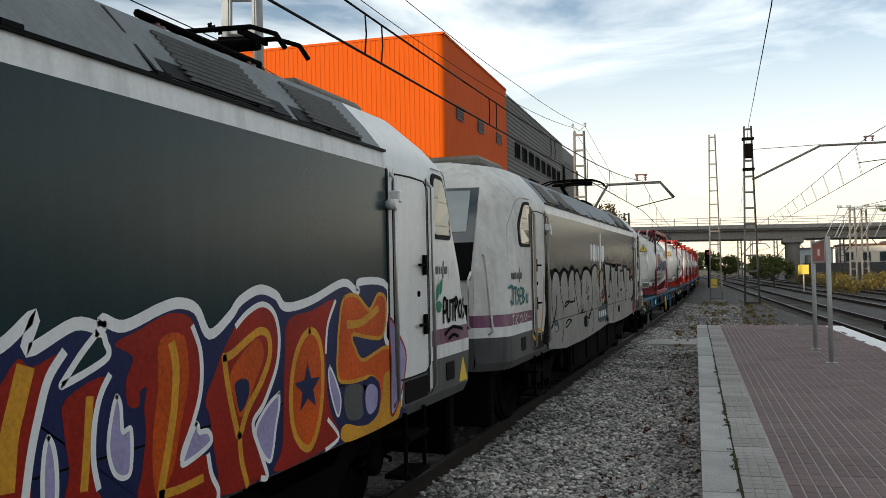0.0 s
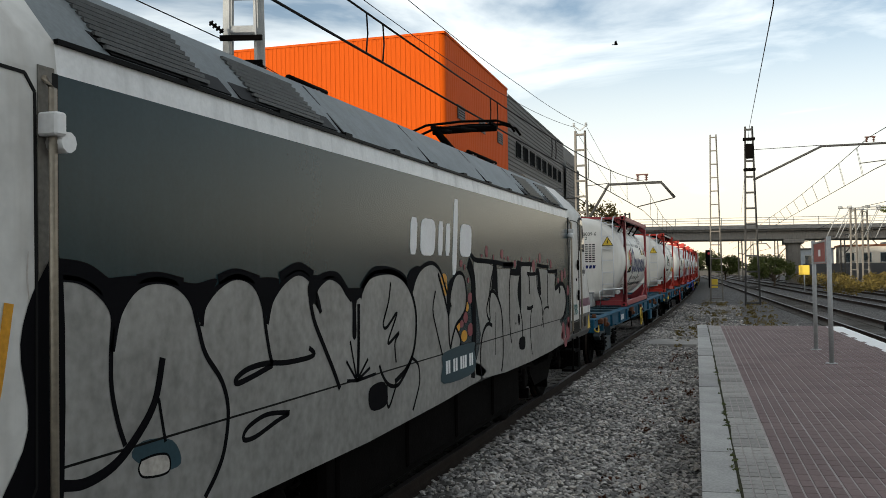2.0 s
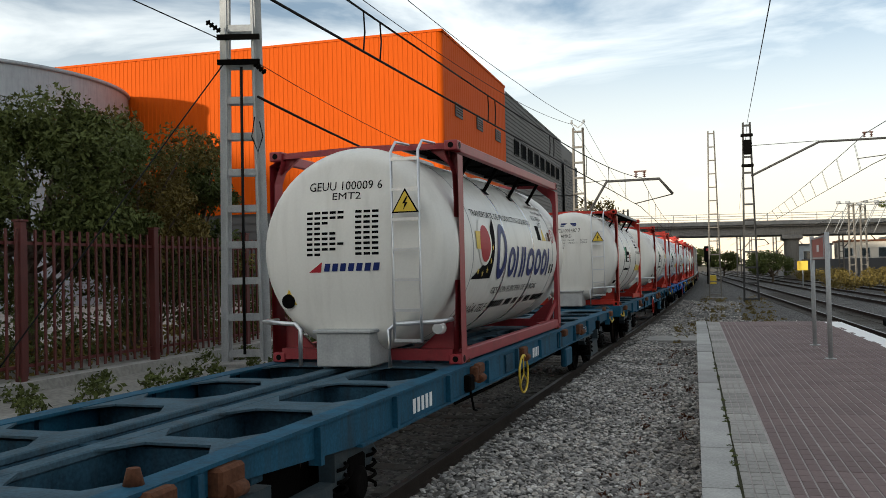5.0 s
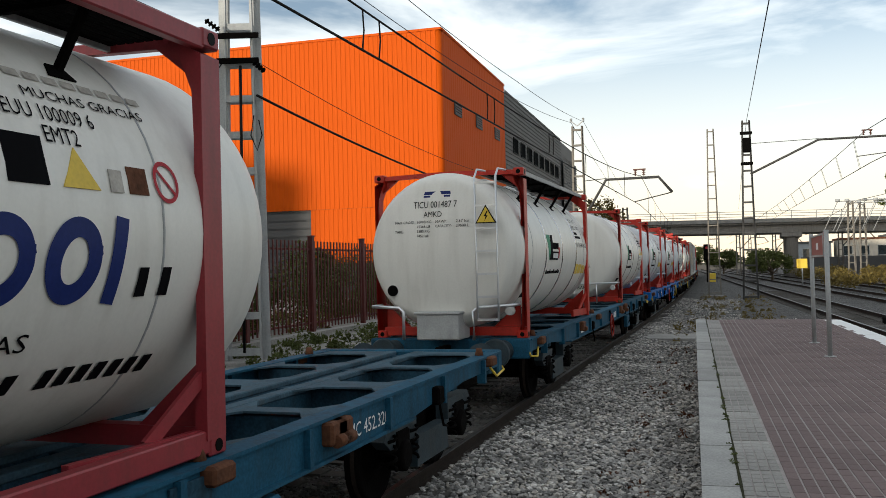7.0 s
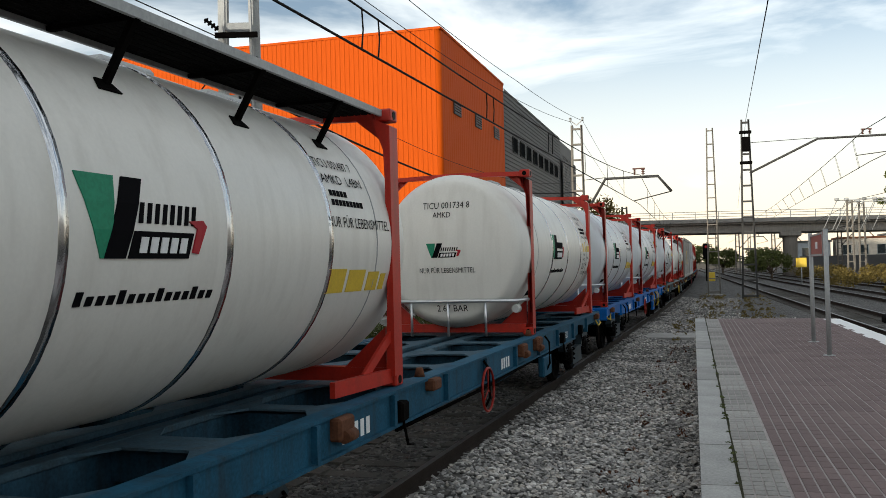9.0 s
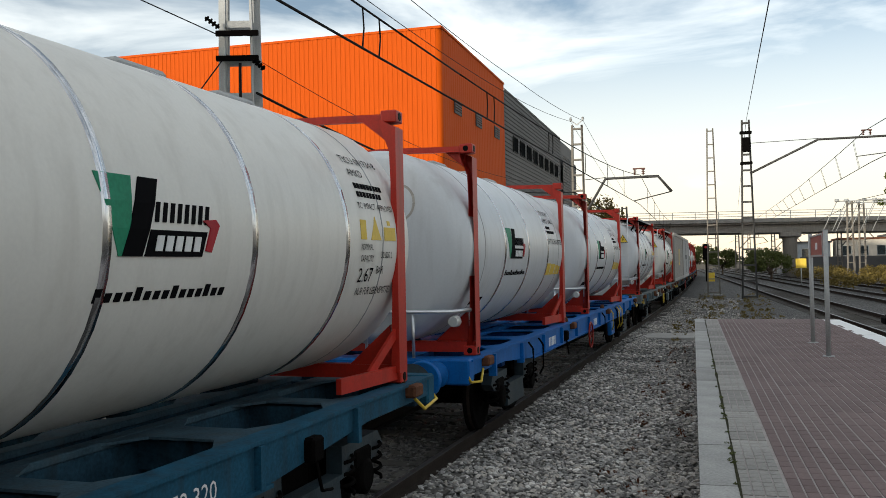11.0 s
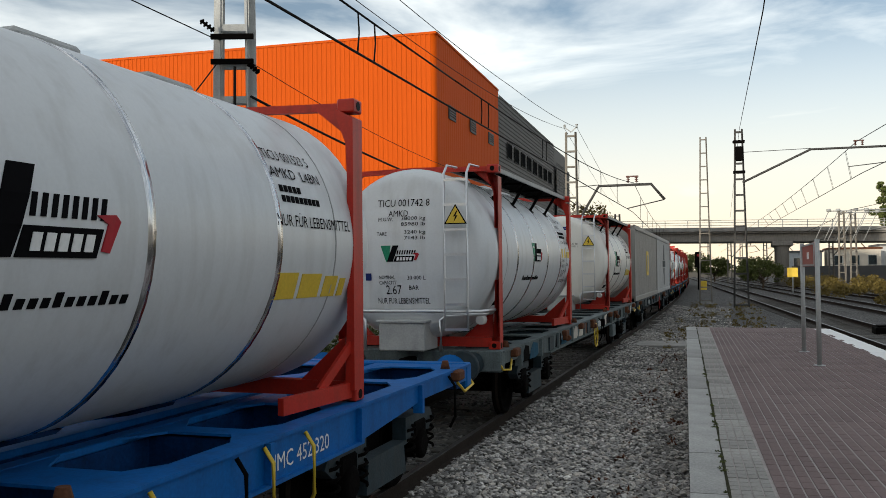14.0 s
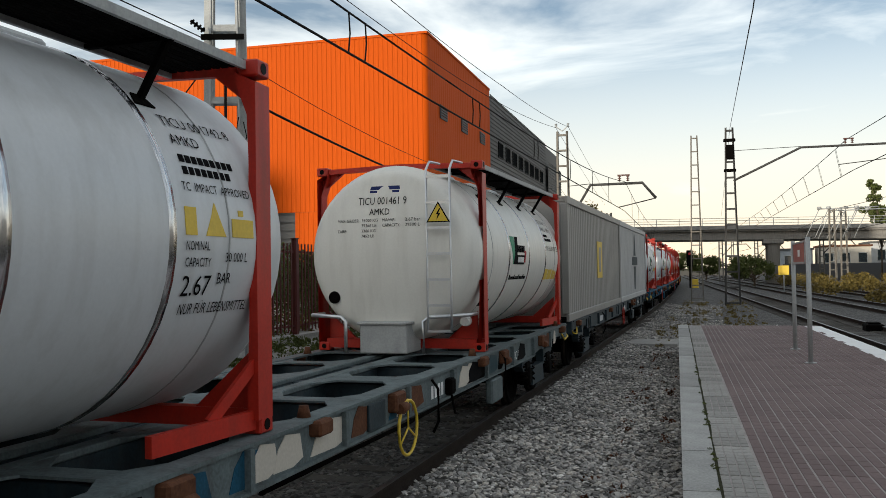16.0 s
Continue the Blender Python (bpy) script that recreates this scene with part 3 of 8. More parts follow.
setting("concrete_slab", bm, "concrete", "old concrete slab lying in the ballast", "slab")

# ---- the left bank ----
bm = bmesh.new()
for x0, x1, z0, z1 in ((-7.6, -8.2, -0.35, 0.28), (-8.2, -10.55, 0.28, 0.42), (-10.55, -10.6, 0.42, 0.58), (-10.6, -10.95, 0.58, 0.58), (-10.95, -60, 0.5, 0.7)):
    cols = []
    for y in np.arange(-12, 130, 1.0):
        j = 0.06 * noise.noise((x0 * 2, y * 0.7, 1)) if x0 > -10 else 0
        k = 0.06 * noise.noise((x1 * 2, y * 0.7, 1)) if x1 > -10 else 0
        bend = -max(0, y - 33) ** 2 / 4200
        cols.append((bm.verts.new((x0 + j + bend, y, z0 + j)), bm.verts.new((x1 + k + bend, y, z1 + k))))
    for (a, b), (c, d) in zip(cols, cols[1:]):
        bm.faces.new((b, a, c, d))
M["pale_earth"] = mat("pale_earth", (0.24, 0.23, 0.21), 0.95, 0, 0.4, 0.9, 14, bump=0.5, spec=0.1)
setting("bank", bm, "pale_earth", "raised earth bank with a low concrete edge beside the track", "ground")


# ---- fence ----
def make_fence():
    fence = thing("fence", "dark red steel picket fence on a low concrete wall", "fence", kind="structure")
    bm = bmesh.new()
    box(bm, -10.95, -10.6, -8, 60, 0.2, 0.585, 0.02)
    part("plinth", bm, "concrete", fence, "low weathered concrete plinth")
    bm = bmesh.new()
    box(bm, -0.07, 0.07, -0.07, 0.07, 0.5, 3.12, 0.01)
    box(bm, -0.085, 0.085, -0.085, 0.085, 3.12, 3.15)
    post = part("post", bm, "fence_red", fence)
    post.location = (-10.77, 11.3, 0)
    for k in range(1, 13):
        o = post.copy()
        scene.collection.objects.link(o)
        o.location = (-10.77, 11.3 + 3.4 * k if k < 11 else 11.3 - 3.4 * (k - 10), 0)
    for z in (0.82, 2.78):
        bm = bmesh.new()
        box(bm, -10.80, -10.76, 4, 48, z - 0.025, z + 0.025)
        part("fence_rail", bm, "fence_red", fence)
    bm = bmesh.new()
    box(bm, -0.014, 0.014, -0.022, 0.022, 0.66, 3.0)
    picket = part("picket", bm, "fence_red", fence)
    picket.location = (-10.74, 4.0, 0)
    for k in range(1, 215):
        o = picket.copy()
        scene.collection.objects.link(o)
        o.location = (-10.74, 4.0 + 0.205 * k, 0)
    return fence


make_fence()


# ---- the orange hall ----
CORNER = Vector((-16.0, 49.3, 0))
HALL = Matrix.Translation(CORNER) @ pose(0, 0, 0, 0, 0, 2.2)


def corrugated(name, parent, material, a, b, z0, z1, pitch, depth, label="", flat=False):
    """A profiled metal sheet from a to b (plan), its ribs upright, or level when flat."""
    bm = bmesh.new()
    a, b = Vector((*a, 0)), Vector((*b, 0))
    d = (b - a)
    L = d.length
    d.normalize()
    nrm = Vector((d.y, -d.x, 0))
    if not flat:
        pts = []
        k = 0.0
        while k < L:
            for f, h in ((0, 0), (0.55, 0), (0.65, 1), (0.9, 1)):
                if k + f * pitch <= L:
                    pts.append(a + d * (k + f * pitch) + nrm * depth * h)
            k += pitch
        pts.append(b)
        cols = [(bm.verts.new(p + Vector((0, 0, z0))), bm.verts.new(p + Vector((0, 0, z1)))) for p in pts]
        for (p, q), (r, s) in zip(cols, cols[1:]):
            bm.faces.new((p, r, s, q))
    else:
        z, rows = z0, []
        while z < z1:
            for f, h in ((0, 0), (0.5, 0), (0.62, 1), (0.88, 1)):
                zz = min(z + f * pitch, z1)
                rows.append((bm.verts.new(a + nrm * depth * h + Vector((0, 0, zz))), bm.verts.new(b + nrm * depth * h + Vector((0, 0, zz)))))
            z += pitch
        for (p, q), (r, s) in zip(rows, rows[1:]):
            bm.faces.new((p, q, s, r))
    return part(name, bm, material, parent, label)


def make_hall():
    hall = thing("hall", "tall industrial hall clad in bright orange and grey profiled sheet", "building", m=HALL)
    TOP, LOW = 16.15, 5.9
    corrugated("front_wall", hall, "orange_wall", (-36, 0.0), (-0.3, 0.0), LOW, TOP, 0.30, 0.022, "bright orange ribbed sheet")
    corrugated("front_wall", hall, "orange_wall", (-8.5, 0.01), (-0.3, 0.01), 2.6, LOW - 0.01, 0.30, 0.022, "bright orange ribbed sheet")
    bm = bmesh.new()
    lathe(bm, [(2.6, 0.32), (TOP, 0.32)], (-0.32, 0.32, 0), "z", 24)
    part("corner_trim", bm, "orange_wall", hall, "rounded orange corner sheet", True)
    corrugated("side_wall", hall, "orange_wall", (0, 0.3), (0, 17.6), 3.0, TOP, 0.5, 0.012, "orange sheet in shade")
    corrugated("rear_wall", hall, "grey_wall", (0, 17.6), (0, 47), 3.0, TOP - 0.25, 0.33, 0.05, "dark grey ribbed sheet", True)
    corrugated("annex_wall", hall, "grey_wall", (0.25, 47), (0.25, 58), 3.0, TOP - 2.2, 0.33, 0.05, "dark grey ribbed sheet", True)
    bm = bmesh.new()
    box(bm, -36, -0.1, 0.1, 58, 0.3, TOP - 0.4)
    part("core", bm, "grey_wall", hall)
    bm = bmesh.new()
    box(bm, -36.05, 0.02, -0.06, 0.1, TOP, TOP + 0.14)
    box(bm, -0.1, 0.06, 0.1, 17.6, TOP, TOP + 0.14)
    part("coping", bm, "orange_wall", hall)
    corrugated("plinth_wall", hall, "grey_wall", (-36, 0.15), (0, 0.15), 0.4, LOW, 0.5, 0.05, "dark grey louvred base", True)
    for y, z in ((3.4, 12.0), (8.9, 12.0), (14.6, 12.0)):
        vent = part("vent", frame_box(0.03, 0.09, y - 0.85, y + 0.85, z - 0.42, z + 0.42), "grey_wall", hall, "dark louvred vent")
        for k in range(5):
            bm = bmesh.new()
            box(bm, 0.02, 0.1, y - 0.78, y + 0.78, z - 0.36 + 0.16 * k, z - 0.27 + 0.16 * k)
            part("louvre", bm, "grey_wall", vent)
    for k in range(8):
        y = 21.5 + 3.15 * k
        win = part("window", frame_box(0.05, 0.11, y - 0.95, y + 0.95, 11.3, 12.6), "black", hall)
        bm = bmesh.new()
        box(bm, 0.052, 0.075, y - 0.87, y + 0.87, 11.38, 12.52)
        part("pane", bm, "dull_pane", win)
    return hall


def frame_box(x0, x1, y0, y1, z0, z1, w=0.07):
    bm = bmesh.new()
    box(bm, x0, x1, y0, y1, z0, z0 + w)
    box(bm, x0, x1, y0, y1, z1 - w, z1)
    box(bm, x0, x1, y0, y0 + w, z0 + w, z1 - w)
    box(bm, x0, x1, y1 - w, y1, z0 + w, z1 - w)
    return bm


make_hall()


def make_silo():
    silo = thing("storage_tank", "round grey steel storage tank with a rim", "tank", m=pose(-46.5, 42.5, 0.8))
    bm = bmesh.new()
    lathe(bm, [(-1.5, 11.0), (12.9, 11.0)], (0, 0, 0), "z", 64, caps=False)
    part("wall", bm, "silo", silo, "", True)
    bm = bmesh.new()
    lathe(bm, [(12.9, 11.0), (12.9, 11.12), (13.1, 11.12), (13.1, 10.9), (13.6, 0.1)], (0, 0, 0), "z", 64)
    part("roof", bm, "silo", silo, "", True)
    for z in (3.2, 6.4, 9.6):
        bm = bmesh.new()
        lathe(bm, [(z, 11.0), (z, 11.04), (z + 0.08, 11.04), (z + 0.08, 11.0)], (0, 0, 0), "z", 64, caps=False)
        part("seam", bm, "silo", silo)
    return silo


make_silo()


# ---- masts and wires ----
M["mast_worn"] = mat("mast_worn", (0.16, 0.145, 0.125), 0.75, 0.0, 0.25, streak=0.3, bump=0.05)
M["mast_dark"] = mat("mast_dark", (0.035, 0.034, 0.033), 0.7, 0.0, 0.25, streak=0.3, bump=0.05)
def lattice(bm, h, w0, w1, d, rungs, leg=0.08):
    """Two leg channels joined by flat battens on both faces, tapering from w0 to w1."""
    for s in (-1, 1):
        for f in (-1, 1):
            beam(bm, (s * w0 / 2, f * d / 2, -0.3), (s * w1 / 2, f * d / 2, h), leg, 0.03)
        beam(bm, (s * (w0 / 2 + leg / 2 - 0.01), 0, -0.3), (s * (w1 / 2 + leg / 2 - 0.01), 0, h), 0.02, d)
    for k in range(rungs + 1):
        z = 0.2 + (h - 0.4) * k / rungs
        w = w0 + (w1 - w0) * z / h
        for f in (-1, 1):
            box(bm, -w / 2, w / 2, f * (d / 2 + 0.012) - 0.008, f * (d / 2 + 0.012) + 0.008, z - leg * 0.62, z + leg * 0.62)


def mast(label, place, h, w0, w1, d, rungs, turn=0, material="galv", leg=0.08):
    m = thing("catenary_mast", label, "mast", "masts beside the tracks", pose(*place, 0, 0, turn))
    bm = bmesh.new()
    lattice(bm, h, w0, w1, d, rungs, leg)
    part("lattice", bm, material, m)
    bm = bmesh.new()
    box(bm, -w0 / 2 - 0.2, w0 / 2 + 0.2, -d / 2 - 0.2, d / 2 + 0.2, -0.5, 0.04, 0.03)
    part("footing", bm, "concrete", m)
    return m


def insulator(bm, a, b, r=0.06, n=4):
    a, b = Vector(a), Vector(b)
    tube(bm, [a, b], r * 0.45, 6)
    for k in range(n):
        p = a + (b - a) * (k + 0.5) / n
        d = (b - a).normalized() * 0.012
        tube(bm, [p - d, p + d], r, 10)


def arm(m, reach, z, side, drop=1.1, knee=0.42):
    """A tubular bracket over a track: rises, runs level, and hooks down at its end."""
    s = side
    bm = bmesh.new()
    tube(bm, [(0.2 * s, 0, z - 1.9), (reach * knee * s, 0, z), (reach * 0.86 * s, 0, z + 0.02), (reach * s, 0, z - 0.75)], 0.07, 8)
    part("bracket", bm, "mast_dark", m)
    bm = bmesh.new()
    tube(bm, [(0.2 * s, 0, z - 0.02), (reach * knee * s, 0, z + 0.06)], 0.02, 6)
    part("tie", bm, "mast_dark", m)
    bm = bmesh.new()
    tube(bm, [(reach * s, 0, z - 0.75), (reach * 0.60 * s, 0.0, z - 1.15)], 0.03, 6)
    part("tie", bm, "mast_dark", m)
    bm = bmesh.new()
    for k in (-1, 1):
        insulator(bm, (reach * 0.66 * s + 0.2 * k, 0, z + 0.12), (reach * 0.66 * s + 0.2 * k, 0, z + 0.42), 0.09, 3)
    box(bm, reach * 0.66 * s - 0.3, reach * 0.66 * s + 0.3, -0.05, 0.05, z + 0.40, z + 0.46)
    part("insulator", bm, "insulator", m)


near_mast = mast("pale grey lattice mast with battened legs beside the fence", (-9.35, 15.7, 0.42), 9.8, 0.70, 0.46, 0.22, 13, 18, leg=0.11)
bm = bmesh.new()
for z in (6.0, 6.5):
    beam(bm, (-0.42, -0.24, z), (0.42, -0.24, z), 0.08, 0.1)
insulator(bm, (0.33, -0.3, 5.95), (0.55, -0.34, 5.75))
insulator(bm, (-0.34, -0.3, 6.6), (-0.6, -0.34, 6.8))
part("bracket", bm, "grime", near_mast, "dark clamp with insulators")
bm = bmesh.new()
tube(bm, [(0.30, -0.24, 4.9), (0.24, -0.26, 4.5), (0.36, -0.26, 4.2), (0.46, -0.26, 4.5), (0.40, -0.26, 4.8)], 0.014, 5)
tube(bm, [(0.05, -0.23, 5.9), (0.02, -0.23, 0.2)], 0.03, 6)
part("cable", bm, "rubber", near_mast)

far_mast = mast("grey lattice mast with a bracket over the train's track", (-7.3, 44.2, 0.2), 8.9, 0.60, 0.42, 0.12, 11, 4, "mast_worn", 0.07)
arm(far_mast, 4.5, 6.15, 1, knee=0.3)
bm = bmesh.new()
for k in (-1, 1):
    beam(bm, (0, 0, 8.9), (0.30 * k, 0, 9.15), 0.05)
    insulator(bm, (0.30 * k, 0, 9.1), (0.30 * k, 0, 9.3), 0.07, 3)
part("horn", bm, "galv", far_mast)
thin_mast = mast("slender pale lattice mast between the tracks", (-1.45, 66.7, -0.3), 12.0, 0.80, 0.36, 0.1, 12, 4, "mast_worn", 0.06)
bracket_mast = mast("lattice mast with a long bracket over the next track", (0.86, 58.4, -0.3), 11.2, 0.80, 0.34, 0.12, 11, 4, "mast_dark", 0.09)
arm(bracket_mast, 10.5, 9.75, 1, knee=0.4)
bm = bmesh.new()
box(bm, -0.24, 0.24, -0.2, 0.2, 9.2, 10.1, 0.05)
part("switch_box", bm, "grime", bracket_mast, "dark switch gear on the mast head")
for z in (8.5, 10.4):
    bm = bmesh.new()
    box(bm, -0.36, 0.36, -0.14, 0.14, z - 0.09, z + 0.09, 0.03)
    part("clamp", bm, "grime", bracket_mast)
for x, y, h in ((11.4, 100, 8.3), (13.0, 104, 8.3), (-11, 96, 8.4), (-12.5, 150, 8.4), (6.5, 165, 8.4), (14.5, 140, 8.3), (0.5, 150, 8.2), (-3.2, 185, 8.0), (3.2, 210, 8.0)):
    o = mast("distant lattice mast beyond the platform", (x, y, -0.3), h, 0.6, 0.4, 0.2, 9, 4, "mast_worn", 0.07)
    if y < 120 and x > 0:
        bm = bmesh.new()
        tube(bm, [(-1.4, 0, h), (4.5, 0, h + 0.1)], 0.06)
        for k in (-1.2, -0.3, 1.4, 2.4):
            lathe(bm, [(-0.2, 0.16), (0.2, 0.16)], (k, 0, h + 0.1), "x", 10)
            tube(bm, [(k, 0, h), (k - 1.4, 0, h - 3)], 0.04)
        part("bracket", bm, "galv", o)
    elif y < 170:
        arm(o, 4.6, 6.0, 1)


def wire(name, pts, r, label, sag=0.0, n=18):
    bm = bmesh.new()
    out = []
    for a, b in zip(pts, pts[1:]):
        a, b = Vector(a), Vector(b)
        for k in range(n + 1):
            t = k / n
            out.append(a.lerp(b, t) - Vector((0, 0, 4 * sag * t * (1 - t))))
    tube(bm, out, r, 5)
    return tagged(link_mesh(name, bm, "rubber"), label, "wire")


wire("contact_wire", [(-4.2, -20, 4.87), (-4.2, 13, 4.86), (-4.3, 44, 5.0), (-6.2, 96, 5.0), (-11.5, 160, 5.0)], 0.016, "dark contact wire above the train's track")


def carrier(y):
    """The height of the carrying wire, which hangs between the brackets at -16 and 44."""
    q = (y - 14) / 30
    return 5.37 + 1.05 * abs(q) ** 2.2


for y0, y1 in ((-16, -4), (-4, 4), (4, 14), (14, 22), (22, 30), (30, 37), (37, 44)):
    wire("messenger_wire", [(-4.23, y, carrier(y)) for y in np.linspace(y0, y1, 5)], 0.014, "dark carrying wire above the contact wire", 0, 2)
wire("messenger_wire", [(-4.23, 44, carrier(44)), (-6.2, 96, 6.4), (-11.5, 160, 6.4)], 0.014, "dark carrying wire above the contact wire", 0.5)
for k, y in enumerate((4.2, 4.8, 9.97, 10.5, 15.7, 16.2, 21.4, 21.9, 27, 32, 37, 50, 58, 66, 74, 82)):
    top = carrier(y) if y < 44 else 6.42 - 0.5 * math.sin((y - 44) / 52 * math.pi)
    x = -4.23 if y < 44 else -4.23 - 1.97 * (y - 44) / 52
    wire("dropper", [(x, y, top), (x, y + 0.03, top * 0.5 + 2.45), (x, y - 0.03, 4.87 if y < 20 else 4.95)], 0.011, "short dropper between the overhead wires", 0, 2)
wire("feeder_wire", [(-8.93, 15.6, 5.72), (-9.0, 30, 5.0), (-7.5, 44.2, 5.75), (-11.0, 96, 6.6)], 0.028, "thick black feeder cable between the masts", 0.12)
wire("feeder_wire", [(-9.75, -30, 9.3), (-9.75, 15.5, 6.95)], 0.012, "thin wire running to the lattice mast", 0.5)
wire("guy_wire", [(-9.6, 15.6, 6.55), (-10.6, 10.6, 0.8)], 0.014, "slanting guy wire of the mast")
wire("earth_wire", [(-8.96, 15.6, 6.42), (-7.5, 44.2, 6.3), (-11, 96, 7.2)], 0.008, "thin earth wire between the masts", 0.9)
for dx in (-0.42, 0.42):
    wire("earth_wire", [(-7.3 + dx * 0.75, -30, 9.3), (-7.3 + dx * 0.75, 14, 8.35 + dx * 0.3), (-7.3 + dx * 0.75, 30, 8.45 + dx * 0.3), (-7.3 + dx * 0.75, 44.2, 9.3), (-11 + dx, 96, 9.0)], 0.010, "thin overhead line on the mast heads", 0.12)
wire("earth_wire", [(0.6, -20, 6.2), (0.84, 20, 7.7), (0.9, 58.4, 10.8), (0.6, 125, 9)], 0.014, "single thin wire to the mast head", 0.0)
wire("contact_wire", [(15, -40, 8.0), (7.9, 58.4, 7.87), (4.8, 125, 7.5), (-1.0, 190, 5.6)], 0.024, "contact wire of the next track")
wire("messenger_wire", [(16, -40, 10.4), (7.6, 58.4, 9.76), (4.1, 125, 8.46), (-1.5, 190, 6.8)], 0.022, "carrying wire of the next track", 0.25)
for k in range(9):
    y = 62 + 7 * k
    t = (y - 58.4) / 66.6
    for q in (0, 0.4):
        wire("dropper", [(7.6 - 3.5 * t, y + q, 9.76 - 1.3 * t - t * (1 - t)), (7.9 - 3.1 * t, y + 1.2 * q, 7.87 - 0.37 * t)], 0.011, "short dropper between the overhead wires", 0, 2)
wire("contact_wire", [(19, 20, 6.2), (12.4, 102, 5.6), (6, 165, 5.4)], 0.026, "contact wire of the far track")
wire("messenger_wire", [(19, 20, 9.5), (12.4, 102, 8.2), (6, 165, 6.6)], 0.026, "carrying wire of the far track", 0.8)


# ---- bridge ----
def make_bridge():
    bridge = thing("road_bridge", "concrete road bridge over the tracks with railings", "bridge", m=pose(0, 125, 0, 0, 0.9, -1.5))
    bm = bmesh.new()
    box(bm, -70, 90, -0.3, 10, 6.85, 7.45, 0.05)
    part("deck", bm, "bridge", bridge)
    bm = bmesh.new()
    box(bm, -70, 90, -0.6, -0.3, 7.1, 7.65, 0.04)
    part("edge_beam", bm, "concrete", bridge, "pale concrete edge beam")
    for y in (0.6, 3.2, 6.0, 8.8):
        bm = bmesh.new()
        box(bm, -70, 90, y - 0.35, y + 0.35, 5.75, 6.85, 0.04)
        part("girder", bm, "bridge", bridge)
    for x in (-26, 7.0, 28):
        for y in (1.2, 8.0):
            bm = bmesh.new()
            lathe(bm, [(-0.5, 0.85), (4.9, 0.85), (5.3, 1.0)], (x, y, 0), "z", 20)
            part("pier", bm, "bridge", bridge)
        bm = bmesh.new()
        box(bm, x - 1.3, x + 1.3, -0.1, 9.6, 5.2, 5.76, 0.08)
        part("pier_cap", bm, "bridge", bridge)
    for x in range(-68, 90, 3):
        bm = bmesh.new()
        box(bm, x - 0.04, x + 0.04, -0.5, -0.42, 7.6, 8.65)
        part("post", bm, "galv", bridge)
    for z in (7.95, 8.3, 8.62):
        bm = bmesh.new()
        tube(bm, [(-70, -0.46, z), (90, -0.46, z)], 0.035, 6)
        part("railing", bm, "galv", bridge)
    bm = bmesh.new()
    box(bm, 24, 90, 0.2, 9.5, -0.5, 6.85)
    part("abutment", bm, "bridge", bridge)
    return bridge


make_bridge()


# ---- platform sign ----
def make_sign():
    s = thing("platform_sign", "dull red enamel platform sign on two grey posts", "sign", m=pose(1.45, 16.3, 0.55))
    for x, y in ((0.02, 0.0), (-0.02, 2.62)):
        bm = bmesh.new()
        tube(bm, [(x, y, 0), (x, y, 2.14)], 0.04, 12)
        lathe(bm, [(0, 0.1), (0.012, 0.1)], (x, y, 0), "z", 16)
        part("post", bm, "galv", s)
    bm = bmesh.new()
    box(bm, -0.02, 0.03, 0.04, 2.58, 1.68, 2.10, 0.01)
    panel = part("panel", bm, "sign_red", s, "dull red panel")
    part("panel_frame", frame_box(-0.035, -0.018, 0.05, 2.57, 1.69, 2.09, 0.03), "galv", panel)
    bm = bmesh.new()
    box(bm, -0.026, -0.02, 1.1, 1.5, 1.82, 1.94)
    part("writing_bar", bm, "paint_white", panel, "faded pale writing")
    return s


make_sign()


# ---- the train ----
MOVING = []


def ride(ob, s, z=0.0):
    """ob travels with the train; s: where its middle is along the track at the start."""
    MOVING.append((ob, s, z))
    return ob


def wheelset(bm_parent, y, r, back):
    bm = bmesh.new()
    for s in (-1, 1):
        lathe(bm, [(-0.065, r * 0.98), (-0.05, r + 0.03), (-0.03, r + 0.03), (-0.025, r), (0.06, r - 0.006), (0.065, r * 0.86), (0.03, r * 0.8), (0.03, r * 0.35), (0.075, r * 0.3), (0.075, 0.08)], (s * 0.87, y, r), "x", 28)
    tube(bm, [(-1.0, y, r), (1.0, y, r)], 0.08, 10)
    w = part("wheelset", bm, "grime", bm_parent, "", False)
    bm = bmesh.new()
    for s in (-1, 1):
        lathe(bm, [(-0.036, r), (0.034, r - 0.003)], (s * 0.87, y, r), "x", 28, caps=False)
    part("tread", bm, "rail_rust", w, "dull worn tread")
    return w


